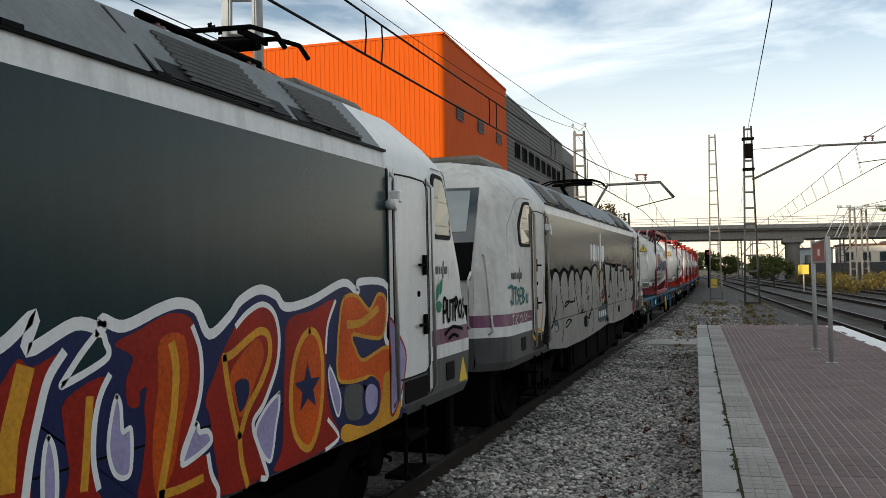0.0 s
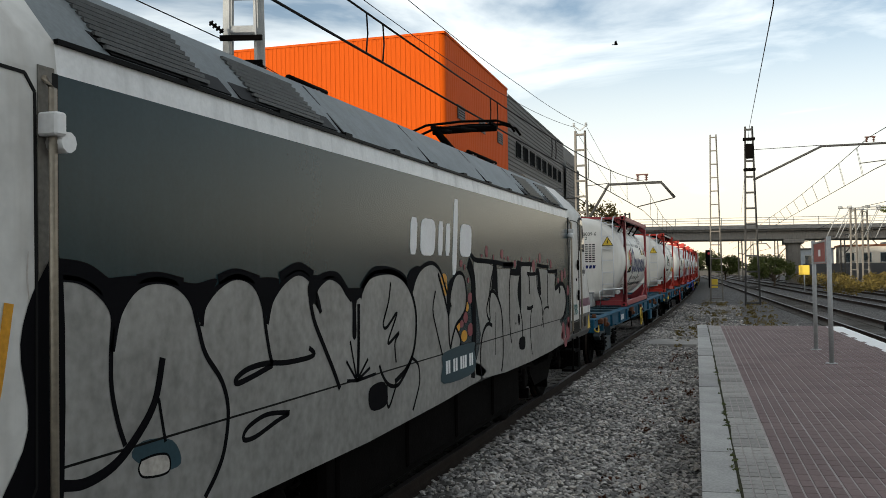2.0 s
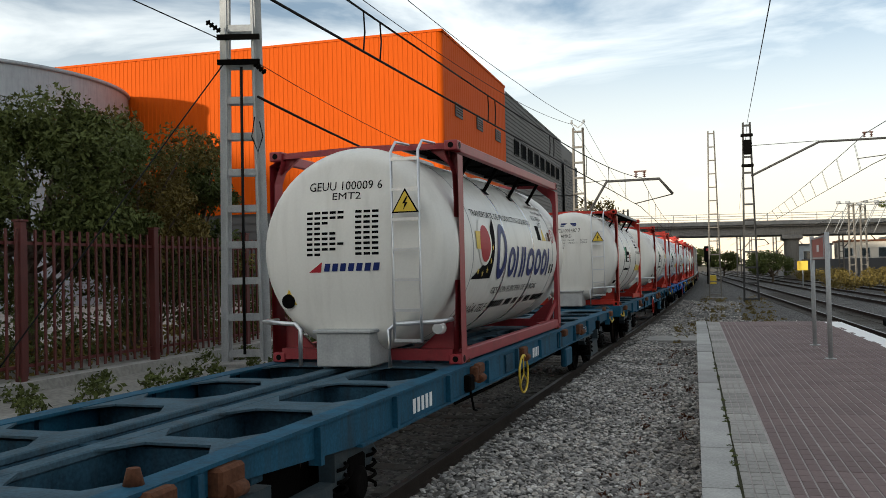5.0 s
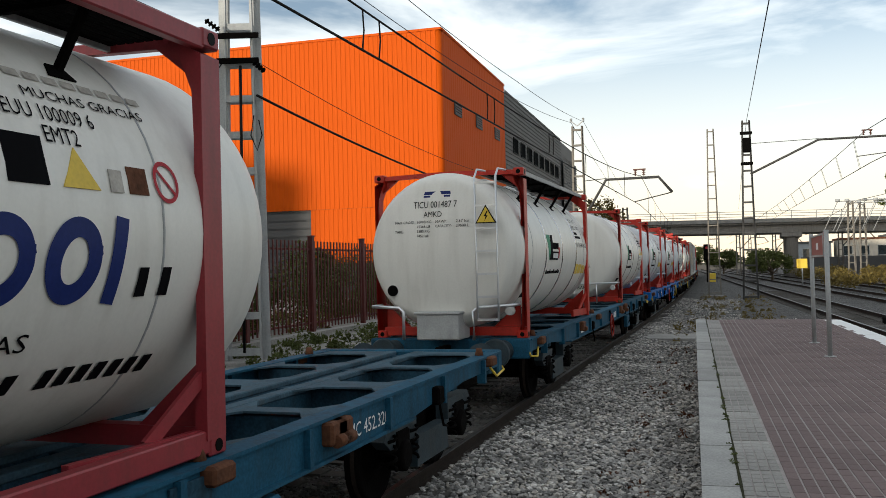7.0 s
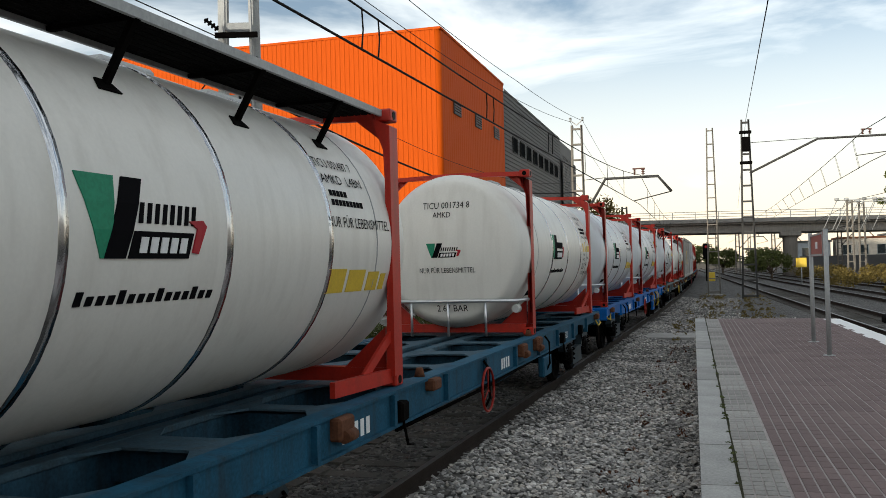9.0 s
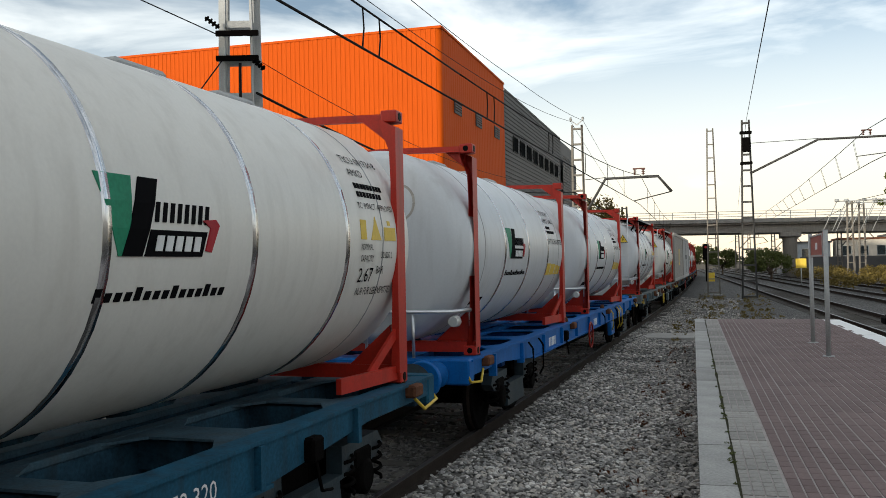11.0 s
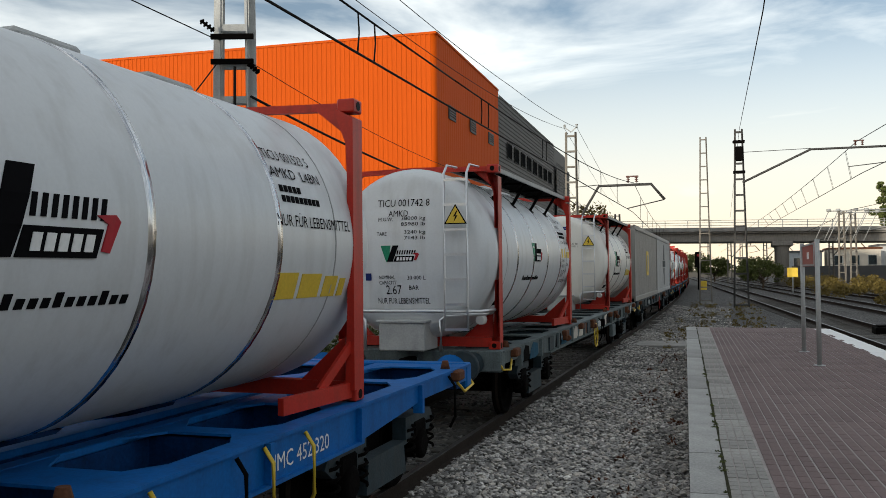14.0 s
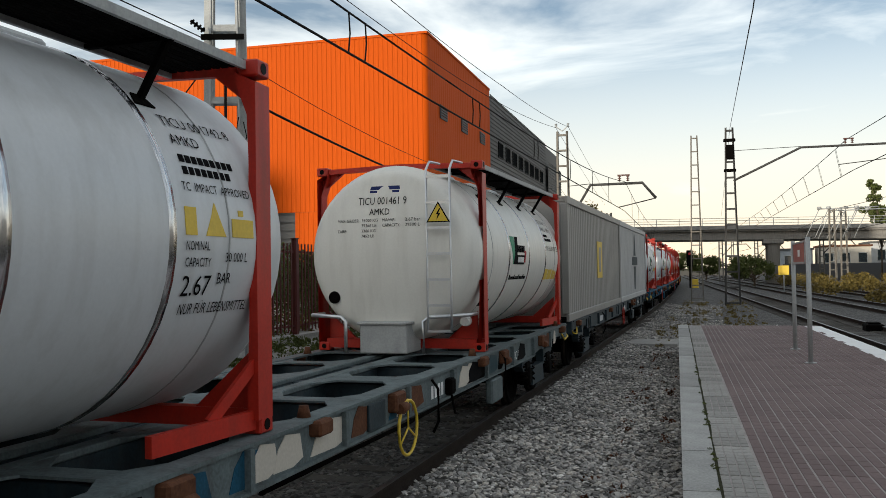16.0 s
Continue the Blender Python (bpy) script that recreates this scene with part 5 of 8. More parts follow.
def make_loco(label, paint):
    loco = thing("locomotive", label, "locomotive", "locomotives of the train")
    skin([0], (-HALF_MID, HALF_MID), loco, "sill", "skirt", cuts=24)
    skin([1, 2, 3, 4, 5, 6], (-HALF_MID, HALF_MID), loco, "body_side", "loco_grey", "dark grey glossy body side", cuts=24)
    skin([7], (-HALF_MID, HALF_MID), loco, "cant_stripe", "silver", "pale grey stripe under the roof", cuts=24)
    skin([8, 9], (-HALF_MID, HALF_MID), loco, "roof_slope", "roof_grey", "grey sloping roof panels", cuts=24)
    skin([10, 11], (-HALF_MID, HALF_MID), loco, "roof_top", "roof_grey", cuts=8)
    # louvred roof panels and seams
    for s in (-1, 1):
        for u0, u1 in ((-5.85, -4.55), (-4.45, -3.1), (3.1, 4.45), (4.55, 5.85)):
            bm = bmesh.new()
            n = Vector((0.8, 0, 0.6)).normalized()
            def slope(u, v, d, s=s):
                w = 1.475 + (1.10 - 1.475) * v
                z = 3.22 + (3.64 - 3.22) * v
                return (s * (w + 0.75 * d), u, z + 0.66 * d)
            plate(bm, [(u0 + 0.25, 0.08), (u1, 0.08), (u1, 0.94), (u0, 0.94)] if u0 < -5 else [(u0, 0.08), (u1 - (0.25 if u1 > 5 else 0), 0.08), (u1, 0.94), (u0, 0.94)], 0.012, slope)
            bmesh.ops.recalc_face_normals(bm, faces=bm.faces[:])
            g = part("roof_grille", bm, "black", loco, "black louvred roof grille")
            bm = bmesh.new()
            for k in range(9):
                v = 0.14 + 0.085 * k
                beam(bm, slope(u0 + 0.22, v, 0.02), slope(u1 - 0.22, v, 0.02), 0.02, 0.02)
            part("louvre", bm, "skirt", g)
        for u in (-3.0, -1.0, 1.0, 3.0):
            bm = bmesh.new()
            beam(bm, slope(u, 0.02, 0.006), slope(u, 0.98, 0.006), 0.03, 0.02)
            part("panel_seam", bm, "black", loco)
        bm = bmesh.new()
        beam(bm, (s * 1.485, -6, 3.225), (s * 1.485, 6, 3.225), 0.025, 0.02)
        for u in range(-5, 6):
            box(bm, s * 1.45 - 0.05, s * 1.45 + 0.05, u - 0.06, u + 0.06, 3.23, 3.255)
        part("rain_gutter", bm, "black", loco)
        bm = bmesh.new()
        box(bm, s * SIDE - 0.004, s * SIDE + 0.004, -6, 6, 1.40, 1.412)
        part("panel_line", bm, "black", loco)
    bm = bmesh.new()
    for u in (-2.2, 0.0, 2.2):
        box(bm, -0.75, 0.75, u - 0.9, u + 0.9, 3.70, 3.79, 0.03)
    part("roof_box", bm, "roof_grey", loco)
    for s in (-1, 1):
        bm = bmesh.new()
        box(bm, -0.82, 0.82, s * 6.5 - 0.75, s * 6.5 + 0.62, 3.70, 3.86, 0.05)
        part("air_conditioner", bm, "stained_metal", loco, "rust-stained air conditioner box on the cab roof")
    bm = bmesh.new()
    tube(bm, [(0.3, -1.7, 4.04), (0.3, -0.9, 4.04)], 0.03, 6)
    part("bus_bar", bm, "grime", loco)
    bm = bmesh.new()
    insulator(bm, (0.3, -1.2, 3.78), (0.3, -1.2, 4.02), 0.08, 4)
    part("bus_insulator", bm, "insulator", loco)
    cab(loco, paint)
    firsts = [o for o in loco.children]
    # the same cab at the other end
    cab_names = ("skirt", "trim_line", "purple_band", "cab_side", "cab_roof", "nose", "windscreen", "brow", "headlight", "marker_lights", "lower_screen", "handrail", "cab_door", "side_window", "mirror_camera", "step_recess", "footstep", "stain", "panel_seam")
    for o in firsts:
        if o.name.split(".")[0].startswith(cab_names) and not o.name.startswith("panel_line") and not (o.name.startswith("panel_seam") and o.data.materials[0].name != "stain"):
            c = copy_thing(o, pose(0, 0, 0, 0, 0, 180))
            c.parent = loco
    for s in (-1, 1):
        bogie(loco, s * 5.0, 1.3, 0.62, True)
        buffers(loco, s * 8.74, s, 1.06, 0.48)
        bm = bmesh.new()
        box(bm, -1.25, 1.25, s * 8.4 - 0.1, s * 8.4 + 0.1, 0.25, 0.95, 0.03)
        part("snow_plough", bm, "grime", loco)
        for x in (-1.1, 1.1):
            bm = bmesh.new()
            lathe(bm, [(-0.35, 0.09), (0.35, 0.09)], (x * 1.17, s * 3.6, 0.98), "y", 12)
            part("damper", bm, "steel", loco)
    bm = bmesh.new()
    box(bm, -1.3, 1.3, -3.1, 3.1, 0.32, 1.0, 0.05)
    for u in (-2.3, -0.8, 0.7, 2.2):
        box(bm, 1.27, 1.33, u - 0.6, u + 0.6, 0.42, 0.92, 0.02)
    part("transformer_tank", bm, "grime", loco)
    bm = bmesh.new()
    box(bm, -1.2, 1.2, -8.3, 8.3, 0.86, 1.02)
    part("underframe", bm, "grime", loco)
    return loco


def on_side(u, v, d):
    return (SIDE * taper(u, v) + d, u, v)


loco_a = make_loco("dark grey and white electric locomotive with orange graffiti letters", "white")
loco_b = make_loco("dark grey and white electric locomotive with silver graffiti", "white_worn")
pantograph(loco_a, 5.6, 4.20)
pantograph(loco_b, 4.95, 4.62)
ride(loco_a, 0.83)
ride(loco_b, 19.31)


def logo_bars(parent, name, u, v, h, material, place=on_side, depth=0.004):
    """A word mark as plain leaning shapes of its size, one part each: slim bars and rounded blocks."""
    x, lean = u, 0.14
    for width, low, high, solid in ((0.30, 0.0, 0.60, False), (0.72, 0.0, 0.60, True), (0.24, 0.0, 0.60, False), (0.24, 0.0, 0.58, False), (0.26, -0.35, 1.05, False), (0.72, 0.0, 0.60, True)):
        w = width * h
        n = 16 if solid else 8
        ring = []
        for k in range(n):
            a = (k + 0.5) * math.tau / n
            c, s = math.cos(a), math.sin(a)
            p, q = abs(c) ** 0.5 * (1 if c > 0 else -1), abs(s) ** 0.5 * (1 if s > 0 else -1)
            z = (low + high) / 2 * h + q * (high - low) / 2 * h
            ring.append((x + w / 2 + p * w / 2 + lean * z, v + z))
        bm = bmesh.new()
        plate(bm, ring, depth, place)
        bmesh.ops.recalc_face_normals(bm, faces=bm.faces[:])
        part(name, bm, material, parent, "pale word mark as plain shapes")
        x += w + 0.16 * h


def spray(loco, name, jobs, label):
    """jobs: (points, width, material, layer); each stroke is a part of its own."""
    for n, (pts, w, key, layer) in enumerate(jobs):
        bm = bmesh.new()
        stroke(bm, pts, w, on_side, 0.003 + 0.0008 * layer + 0.00001 * n)
        bmesh.ops.recalc_face_normals(bm, faces=bm.faces[:])
        part(name, bm, key, loco, label)


def patch(loco, name, outline, key, layer, label="", edge=None, width=0.05):
    """A sprayed field with a smooth outline, and its contour line."""
    P = [Vector((u, v, 0)) for u, v in outline]
    n = len(P)
    Q = []
    for i in range(n):
        p0, p1, p2, p3 = P[i - 1], P[i], P[(i + 1) % n], P[(i + 2) % n]
        for k in range(4):
            t = k / 4
            Q.append(0.5 * ((2 * p1) + (p2 - p0) * t + (2 * p0 - 5 * p1 + 4 * p2 - p3) * t * t + (3 * p1 - p0 - 3 * p2 + p3) * t ** 3))
    bm = bmesh.new()
    f = bm.faces.new([bm.verts.new((q.x, q.y, 0)) for q in Q])
    bmesh.ops.triangulate(bm, faces=[f])
    for v in bm.verts:
        v.co = on_side(v.co.x, v.co.y, 0.003 + 0.0008 * layer)
    bmesh.ops.recalc_face_normals(bm, faces=bm.faces[:])
    part(name, bm, key, loco, label)
    if edge:
        spray(loco, name, [([(q.x, q.y) for q in Q[::2]] + [(Q[0].x, Q[0].y)], width, edge, layer + 0.4)], label)


def painter(loco, name, label):
    """Three brushes for one sprayed work: a line, a field with or without its contour, and a soft dot."""
    def line(width, key, layer, *points):
        spray(loco, name, [(points, width, key, layer)], label)

    def field(key, layer, edge, width, *points):
        patch(loco, name + "_field", points, key, layer, label, edge, width)

    def dot(key, layer, u, v, a, b):
        ring = [(u + a * math.cos(q), v + b * math.sin(q)) for q in np.linspace(0, math.tau, 9)[:-1]]
        patch(loco, name + "_dot", ring, key, layer, label)
    return line, field, dot


def letters_a():
    """Fat sprayed letters: navy ground with a white contour, red and orange bodies, yellow light."""
    text = "orange, red and blue sprayed letters with white outline"
    line, field, dot = painter(loco_a, "graffiti", text)
    field("spray_navy", 0, None, 0.03, (1.50, 1.88), (1.61, 1.98), (1.74, 1.94), (1.93, 1.96), (2.11, 2.07), (2.07, 1.93), (2.34, 2.02), (2.51, 1.99), (2.52, 2.03), (2.67, 1.99), (2.95, 2.06), (3.11, 2.08), (3.26, 2.04), (3.38, 1.9), (3.59, 1.99), (3.70, 2.07), (3.92, 2.13), (4.12, 2.09), (4.25, 2.01), (4.61, 2.04), (5.13, 2.15), (5.38, 2.07), (5.42, 2.15), (5.99, 2.1), (5.92, 1.69), (6.19, 1.54), (6.27, 1.3), (6.24, 1.1), (6.02, 1.0), (2.07, 1.0), (0.27, 1.0))
    line(0.06, "paint_white", 0.5, (1.50, 1.88), (1.61, 1.98), (1.74, 1.94), (1.93, 1.96), (2.11, 2.07), (2.07, 1.93), (2.34, 2.02), (2.51, 1.99), (2.52, 2.03), (2.67, 1.99), (2.95, 2.06), (3.11, 2.08), (3.26, 2.04), (3.38, 1.9), (3.59, 1.99), (3.70, 2.07), (3.92, 2.13), (4.12, 2.09), (4.25, 2.01), (4.61, 2.04), (5.13, 2.15), (5.38, 2.07), (5.42, 2.15), (5.99, 2.1), (5.92, 1.69), (6.19, 1.54), (6.27, 1.3), (6.24, 1.1))
    field("spray_orange", 1.5, 'spray_yellow', 0.03, (5.13, 2.04), (5.38, 2.04), (5.60, 1.93), (5.77, 2.04), (5.94, 1.99), (5.84, 1.7), (5.29, 1.76), (5.32, 1.65), (5.47, 1.55), (5.88, 1.61), (6.10, 1.55), (6.21, 1.37), (6.21, 1.07), (6.02, 1.0), (5.15, 1.0), (5.09, 1.1), (5.37, 1.05), (5.64, 1.06), (5.74, 1.33), (5.58, 1.41), (5.39, 1.41), (5.03, 1.45), (5.01, 1.68), (5.05, 1.88))
    field("spray_yellow", 1.8, None, 0.03, (6.09, 1.42), (6.20, 1.31), (6.16, 1.01), (5.12, 1.0), (5.12, 1.12), (5.52, 1.04), (5.82, 1.2), (5.87, 1.38))
    line(0.06, "spray_yellow", 1.8, (5.19, 1.84), (5.44, 1.84), (5.77, 1.93))
    field("skirt", 2.2, None, 0.03, (5.13, 1.38), (5.45, 1.35), (5.44, 1.13), (5.15, 1.16))
    field("spray_lilac", 2.4, 'spray_navy', 0.06, (5.48, 1.34), (5.62, 1.38), (5.76, 1.3), (5.73, 1.14), (5.57, 1.09), (5.47, 1.18))
    field("spray_red", 1.5, None, 0.03, (4.27, 1.92), (4.61, 1.97), (4.96, 2.03), (4.85, 1.83), (4.81, 1.59), (4.86, 1.28), (5.02, 1.05), (4.69, 1.0), (4.08, 1.0), (4.17, 1.13), (4.20, 1.43), (4.22, 1.67))
    field("spray_orange", 1.7, 'spray_yellow', 0.05, (4.57, 1.84), (4.72, 1.75), (4.76, 1.51), (4.70, 1.22), (4.55, 1.06), (4.38, 1.14), (4.30, 1.31), (4.31, 1.54), (4.40, 1.73))
    line(0.03, "paint_white", 3, (4.98, 2.02), (4.85, 1.86), (4.81, 1.67))
    field("spray_lilac", 2.2, 'paint_white', 0.02, (4.87, 1.57), (5.04, 1.33), (4.99, 1.2), (4.87, 1.41))
    line(0.03, "paint_white", 3, (4.83, 1.2), (5.00, 1.05), (4.79, 1.0))
    field("spray_red", 1.5, None, 0.03, (3.65, 1.93), (3.74, 1.99), (3.92, 2.03), (4.09, 1.98), (4.14, 1.86), (4.11, 1.66), (4.00, 1.5), (3.81, 1.34), (3.90, 1.16), (3.98, 1.0), (3.94, 1.0), (3.50, 1.0), (3.44, 1.14), (3.39, 1.35), (3.37, 1.46), (3.34, 1.51), (3.34, 1.57), (3.40, 1.65), (3.52, 1.81))
    field("spray_orange", 1.6, None, 0.03, (3.69, 1.75), (3.89, 1.84), (3.96, 1.73), (3.86, 1.59), (3.70, 1.4), (3.62, 1.51), (3.58, 1.65))
    line(0.05, "spray_yellow", 2, (3.52, 1.76), (3.60, 1.77), (3.78, 1.84), (3.92, 1.88), (4.02, 1.84), (4.03, 1.72), (3.93, 1.58), (3.77, 1.44), (3.67, 1.3), (3.63, 1.37), (3.56, 1.58), (3.52, 1.76))
    line(0.045, "spray_yellow", 2, (3.67, 1.3), (3.69, 1.15), (3.75, 1.0))
    field("spray_navy", 2.2, None, 0.03, (3.63, 1.6), (3.71, 1.62), (3.78, 1.59), (3.77, 1.5), (3.68, 1.43), (3.64, 1.53))
    line(0.035, "paint_white", 3, (3.65, 1.93), (3.78, 2.0), (3.95, 2.04), (4.09, 1.98), (4.15, 1.83), (4.11, 1.64), (3.95, 1.44), (3.82, 1.34), (3.90, 1.16), (3.98, 1.0), (3.91, 1.0))
    field("spray_lilac", 2.2, 'paint_white', 0.025, (4.14, 1.48), (3.85, 1.3), (4.01, 1.08), (4.09, 1.27))
    field("spray_red", 1.5, None, 0.03, (2.60, 1.91), (2.76, 1.96), (3.01, 2.03), (3.18, 2.01), (3.24, 1.94), (3.27, 1.83), (3.28, 1.66), (3.24, 1.52), (3.12, 1.33), (3.11, 1.27), (3.35, 1.25), (3.39, 1.13), (3.44, 1.05), (3.44, 1.0), (2.80, 1.13), (2.79, 1.28), (2.82, 1.45), (2.81, 1.59), (2.83, 1.68), (2.78, 1.67), (2.77, 1.6), (2.69, 1.62), (2.68, 1.74), (2.73, 1.84))
    field("spray_orange", 1.55, None, 0.03, (2.94, 1.9), (3.14, 1.91), (3.18, 1.68), (3.10, 1.44), (3.03, 1.23), (2.90, 1.14), (2.87, 1.38), (2.92, 1.67))
    line(0.06, "spray_yellow", 2, (3.04, 1.87), (3.07, 1.75), (3.05, 1.55), (3.00, 1.36), (2.94, 1.17), (2.93, 1.1))
    line(0.045, "spray_yellow", 2, (2.93, 1.14), (3.09, 1.13), (3.29, 1.14))
    line(0.035, "paint_white", 3, (3.22, 1.95), (3.29, 1.81), (3.29, 1.62), (3.22, 1.46), (3.13, 1.33), (3.11, 1.28))
    field("spray_lilac", 2.2, 'paint_white', 0.03, (3.24, 1.44), (3.27, 1.39), (3.35, 1.38), (3.37, 1.31), (3.15, 1.25), (3.12, 1.28))
    line(0.035, "paint_white", 3, (3.35, 1.25), (3.38, 1.14), (3.44, 1.05), (3.44, 1.0))
    field("loco_grey", 2, 'paint_white', 0.035, (2.48, 1.97), (2.54, 1.92), (2.54, 1.85), (2.29, 1.77), (2.28, 1.79))
    field("spray_lilac", 2, 'paint_white', 0.025, (2.61, 1.67), (2.64, 1.61), (2.65, 1.5), (2.71, 1.5), (2.70, 1.3), (2.60, 1.31), (2.55, 1.43), (2.57, 1.57))
    field("spray_red", 1.5, None, 0.03, (2.28, 1.7), (2.53, 1.77), (2.46, 1.6), (2.45, 1.43), (2.47, 1.28), (2.49, 1.23), (2.28, 1.26), (2.30, 1.39), (2.27, 1.57))
    line(0.05, "spray_yellow", 2, (2.43, 1.68), (2.41, 1.47), (2.39, 1.3))
    line(0.035, "paint_white", 3, (2.56, 1.77), (2.50, 1.69), (2.46, 1.57), (2.45, 1.41), (2.48, 1.28))
    field("spray_lilac", 2, 'paint_white', 0.025, (2.18, 1.56), (2.22, 1.46), (2.22, 1.28), (2.15, 1.29), (2.15, 1.46))
    field("spray_red", 1.5, None, 0.03, (1.93, 1.81), (2.02, 1.9), (2.09, 1.86), (2.25, 1.9), (2.18, 1.8), (2.12, 1.64), (2.08, 1.47), (2.07, 1.31), (1.93, 1.35), (1.81, 1.38), (1.85, 1.69))
    line(0.1, "spray_yellow", 2, (2.05, 1.84), (2.01, 1.72), (1.97, 1.59), (1.95, 1.41))
    line(0.045, "paint_white", 3, (2.27, 1.9), (2.18, 1.8), (2.12, 1.64), (2.08, 1.5), (2.05, 1.34))
    star = []
    for k in range(10):
        r = 0.17 if k % 2 == 0 else 0.07
        star.append((4.53 + r * 1.15 * math.sin(k * math.pi / 5), 1.46 + r * math.cos(k * math.pi / 5)))
    bm = bmesh.new()
    plate(bm, star, 0.001, lambda u, v, d: on_side(u, v, 0.0056 + d))
    part("graffiti_star", bm, "spray_navy", loco_a, text)
    # the work goes on behind with letters of the same kind
    for o in (-2.0, -3.6):
        field("spray_navy", 0.2, "paint_white", 0.05, (1.9 + o, 1.0), (3.3 + o, 1.0), (3.4 + o, 1.6), (3.2 + o, 2.0), (2.6 + o, 2.06), (2.1 + o, 1.95))
        field("spray_red", 1.5, None, 0.03, (2.1 + o, 1.02), (2.7 + o, 1.02), (2.8 + o, 1.5), (2.9 + o, 1.95), (2.4 + o, 1.9), (2.2 + o, 1.5))
        line(0.06, "spray_yellow", 2, (2.45 + o, 1.05), (2.5 + o, 1.5), (2.6 + o, 1.8))
    patch(loco_a, "graffiti_shade", [(6.0, 1.85), (6.2, 1.7), (6.38, 1.5), (6.25, 1.2), (6.02, 1.05), (6.03, 1.5)], "spray_lilac", 6.5, text, "spray_red", 0.025)


letters_a()


def letters_b():
    """Silver block letters with thin and thick black outlines, pink and yellow dots round the last ones."""
    jobs = []
    line, field, dot = painter(loco_b, "graffiti", "silver sprayed letters with black outlines")
    field("spray_silver", 0, None, 0.03, (-6.03, 2.21), (-5.88, 2.2), (-5.75, 2.14), (-5.66, 2.04), (-5.65, 1.88), (-5.61, 2.04), (-5.50, 2.15), (-5.36, 2.19), (-5.18, 2.17), (-5.04, 2.08), (-4.98, 1.95), (-4.92, 2.03), (-4.77, 2.15), (-4.59, 2.2), (-4.41, 2.16), (-4.30, 2.04), (-4.24, 1.92), (-4.18, 2.05), (-4.03, 2.16), (-3.83, 2.22), (-3.66, 2.17), (-3.56, 2.06), (-3.49, 1.93), (-3.59, 2.01), (-3.56, 2.1), (-3.45, 2.16), (-3.34, 2.17), (-3.19, 2.14), (-3.08, 2.06), (-2.96, 1.99), (-2.82, 2.03), (-2.77, 2.1), (-2.63, 2.18), (-2.42, 2.2), (-2.15, 2.21), (-1.90, 2.15), (-1.70, 2.03), (-1.57, 2.17), (-1.38, 2.26), (-1.12, 2.29), (-0.90, 2.22), (-0.76, 2.07), (-0.57, 1.86), (-0.65, 1.77), (-0.55, 2.05), (-0.40, 2.17), (-0.23, 2.19), (-0.10, 2.14), (-0.03, 1.98), (-0.07, 1.82), (-0.24, 1.72), (-0.40, 1.65), (-0.28, 1.52), (-0.25, 1.35), (0.42, 1.0), (-5.90, 1.0))
    field("spray_silver", 0, None, 0.03, (0.27, 2.3), (1.06, 2.26), (1.25, 2.23), (1.99, 2.22), (2.46, 2.17), (2.56, 2.26), (3.17, 2.25), (2.45, 2.28), (3.08, 2.26), (3.53, 2.13), (3.65, 2.22), (4.19, 2.2), (4.29, 2.15), (4.80, 2.12), (4.87, 1.92), (5.28, 1.96), (5.60, 1.86), (5.69, 1.66), (5.45, 1.45), (5.15, 1.37), (5.37, 1.0), (0.62, 1.0), (0.50, 1.5))
    line(0.09, "ink", 2, (-6.06, 2.24), (-5.98, 2.25), (-5.83, 2.23), (-5.71, 2.17))
    line(0.03, "ink", 2, (-6.03, 2.21), (-5.88, 2.2), (-5.75, 2.14), (-5.66, 2.04), (-5.67, 1.89), (-5.67, 1.71), (-5.63, 1.55), (-5.58, 1.43))
    line(0.05, "ink", 2, (-5.29, 1.79), (-5.35, 1.6), (-5.48, 1.46), (-5.65, 1.35), (-5.84, 1.31), (-5.98, 1.33), (-6.05, 1.35))
    line(0.022, "ink", 2, (-5.32, 1.6), (-5.29, 1.47), (-5.27, 1.39))
    line(0.035, "ink", 2, (-5.66, 1.88), (-5.61, 2.04), (-5.50, 2.15), (-5.36, 2.19), (-5.18, 2.17), (-5.04, 2.08), (-4.98, 1.95), (-4.91, 1.79), (-4.75, 1.62), (-4.69, 1.45), (-4.73, 1.25), (-4.81, 1.13), (-4.92, 1.03))
    field("ink", 2.2, None, 0.03, (-5.75, 2.18), (-5.64, 2.21), (-5.43, 2.21), (-5.54, 2.13), (-5.62, 2.02), (-5.64, 1.93), (-5.66, 2.04))
    line(0.05, "ink", 2, (-5.47, 2.2), (-5.32, 2.21), (-5.12, 2.18))
    field("ink", 2.2, None, 0.03, (-5.16, 2.18), (-4.99, 2.17), (-4.79, 2.19), (-4.90, 2.06), (-4.95, 1.95), (-5.02, 2.08))
    line(0.035, "ink", 2, (-4.94, 1.95), (-4.91, 2.05), (-4.77, 2.15), (-4.59, 2.2), (-4.41, 2.16), (-4.30, 2.04), (-4.26, 1.88), (-4.22, 1.74), (-4.19, 1.67))
    line(0.06, "ink", 2, (-4.76, 2.19), (-4.59, 2.22), (-4.35, 2.18))
    field("ink", 2.2, None, 0.03, (-4.38, 2.18), (-4.09, 2.18), (-4.18, 2.06), (-4.24, 1.95), (-4.30, 2.05))
    line(0.035, "ink", 2, (-3.68, 1.71), (-3.61, 1.67), (-3.71, 1.65), (-4.01, 1.65), (-4.25, 1.67), (-4.47, 1.66), (-4.60, 1.62), (-4.59, 1.59), (-4.42, 1.61), (-4.19, 1.65))
    line(0.03, "ink", 2, (-3.98, 1.33), (-4.26, 1.36), (-4.48, 1.32), (-4.53, 1.26), (-4.40, 1.25), (-4.14, 1.3), (-3.99, 1.32))
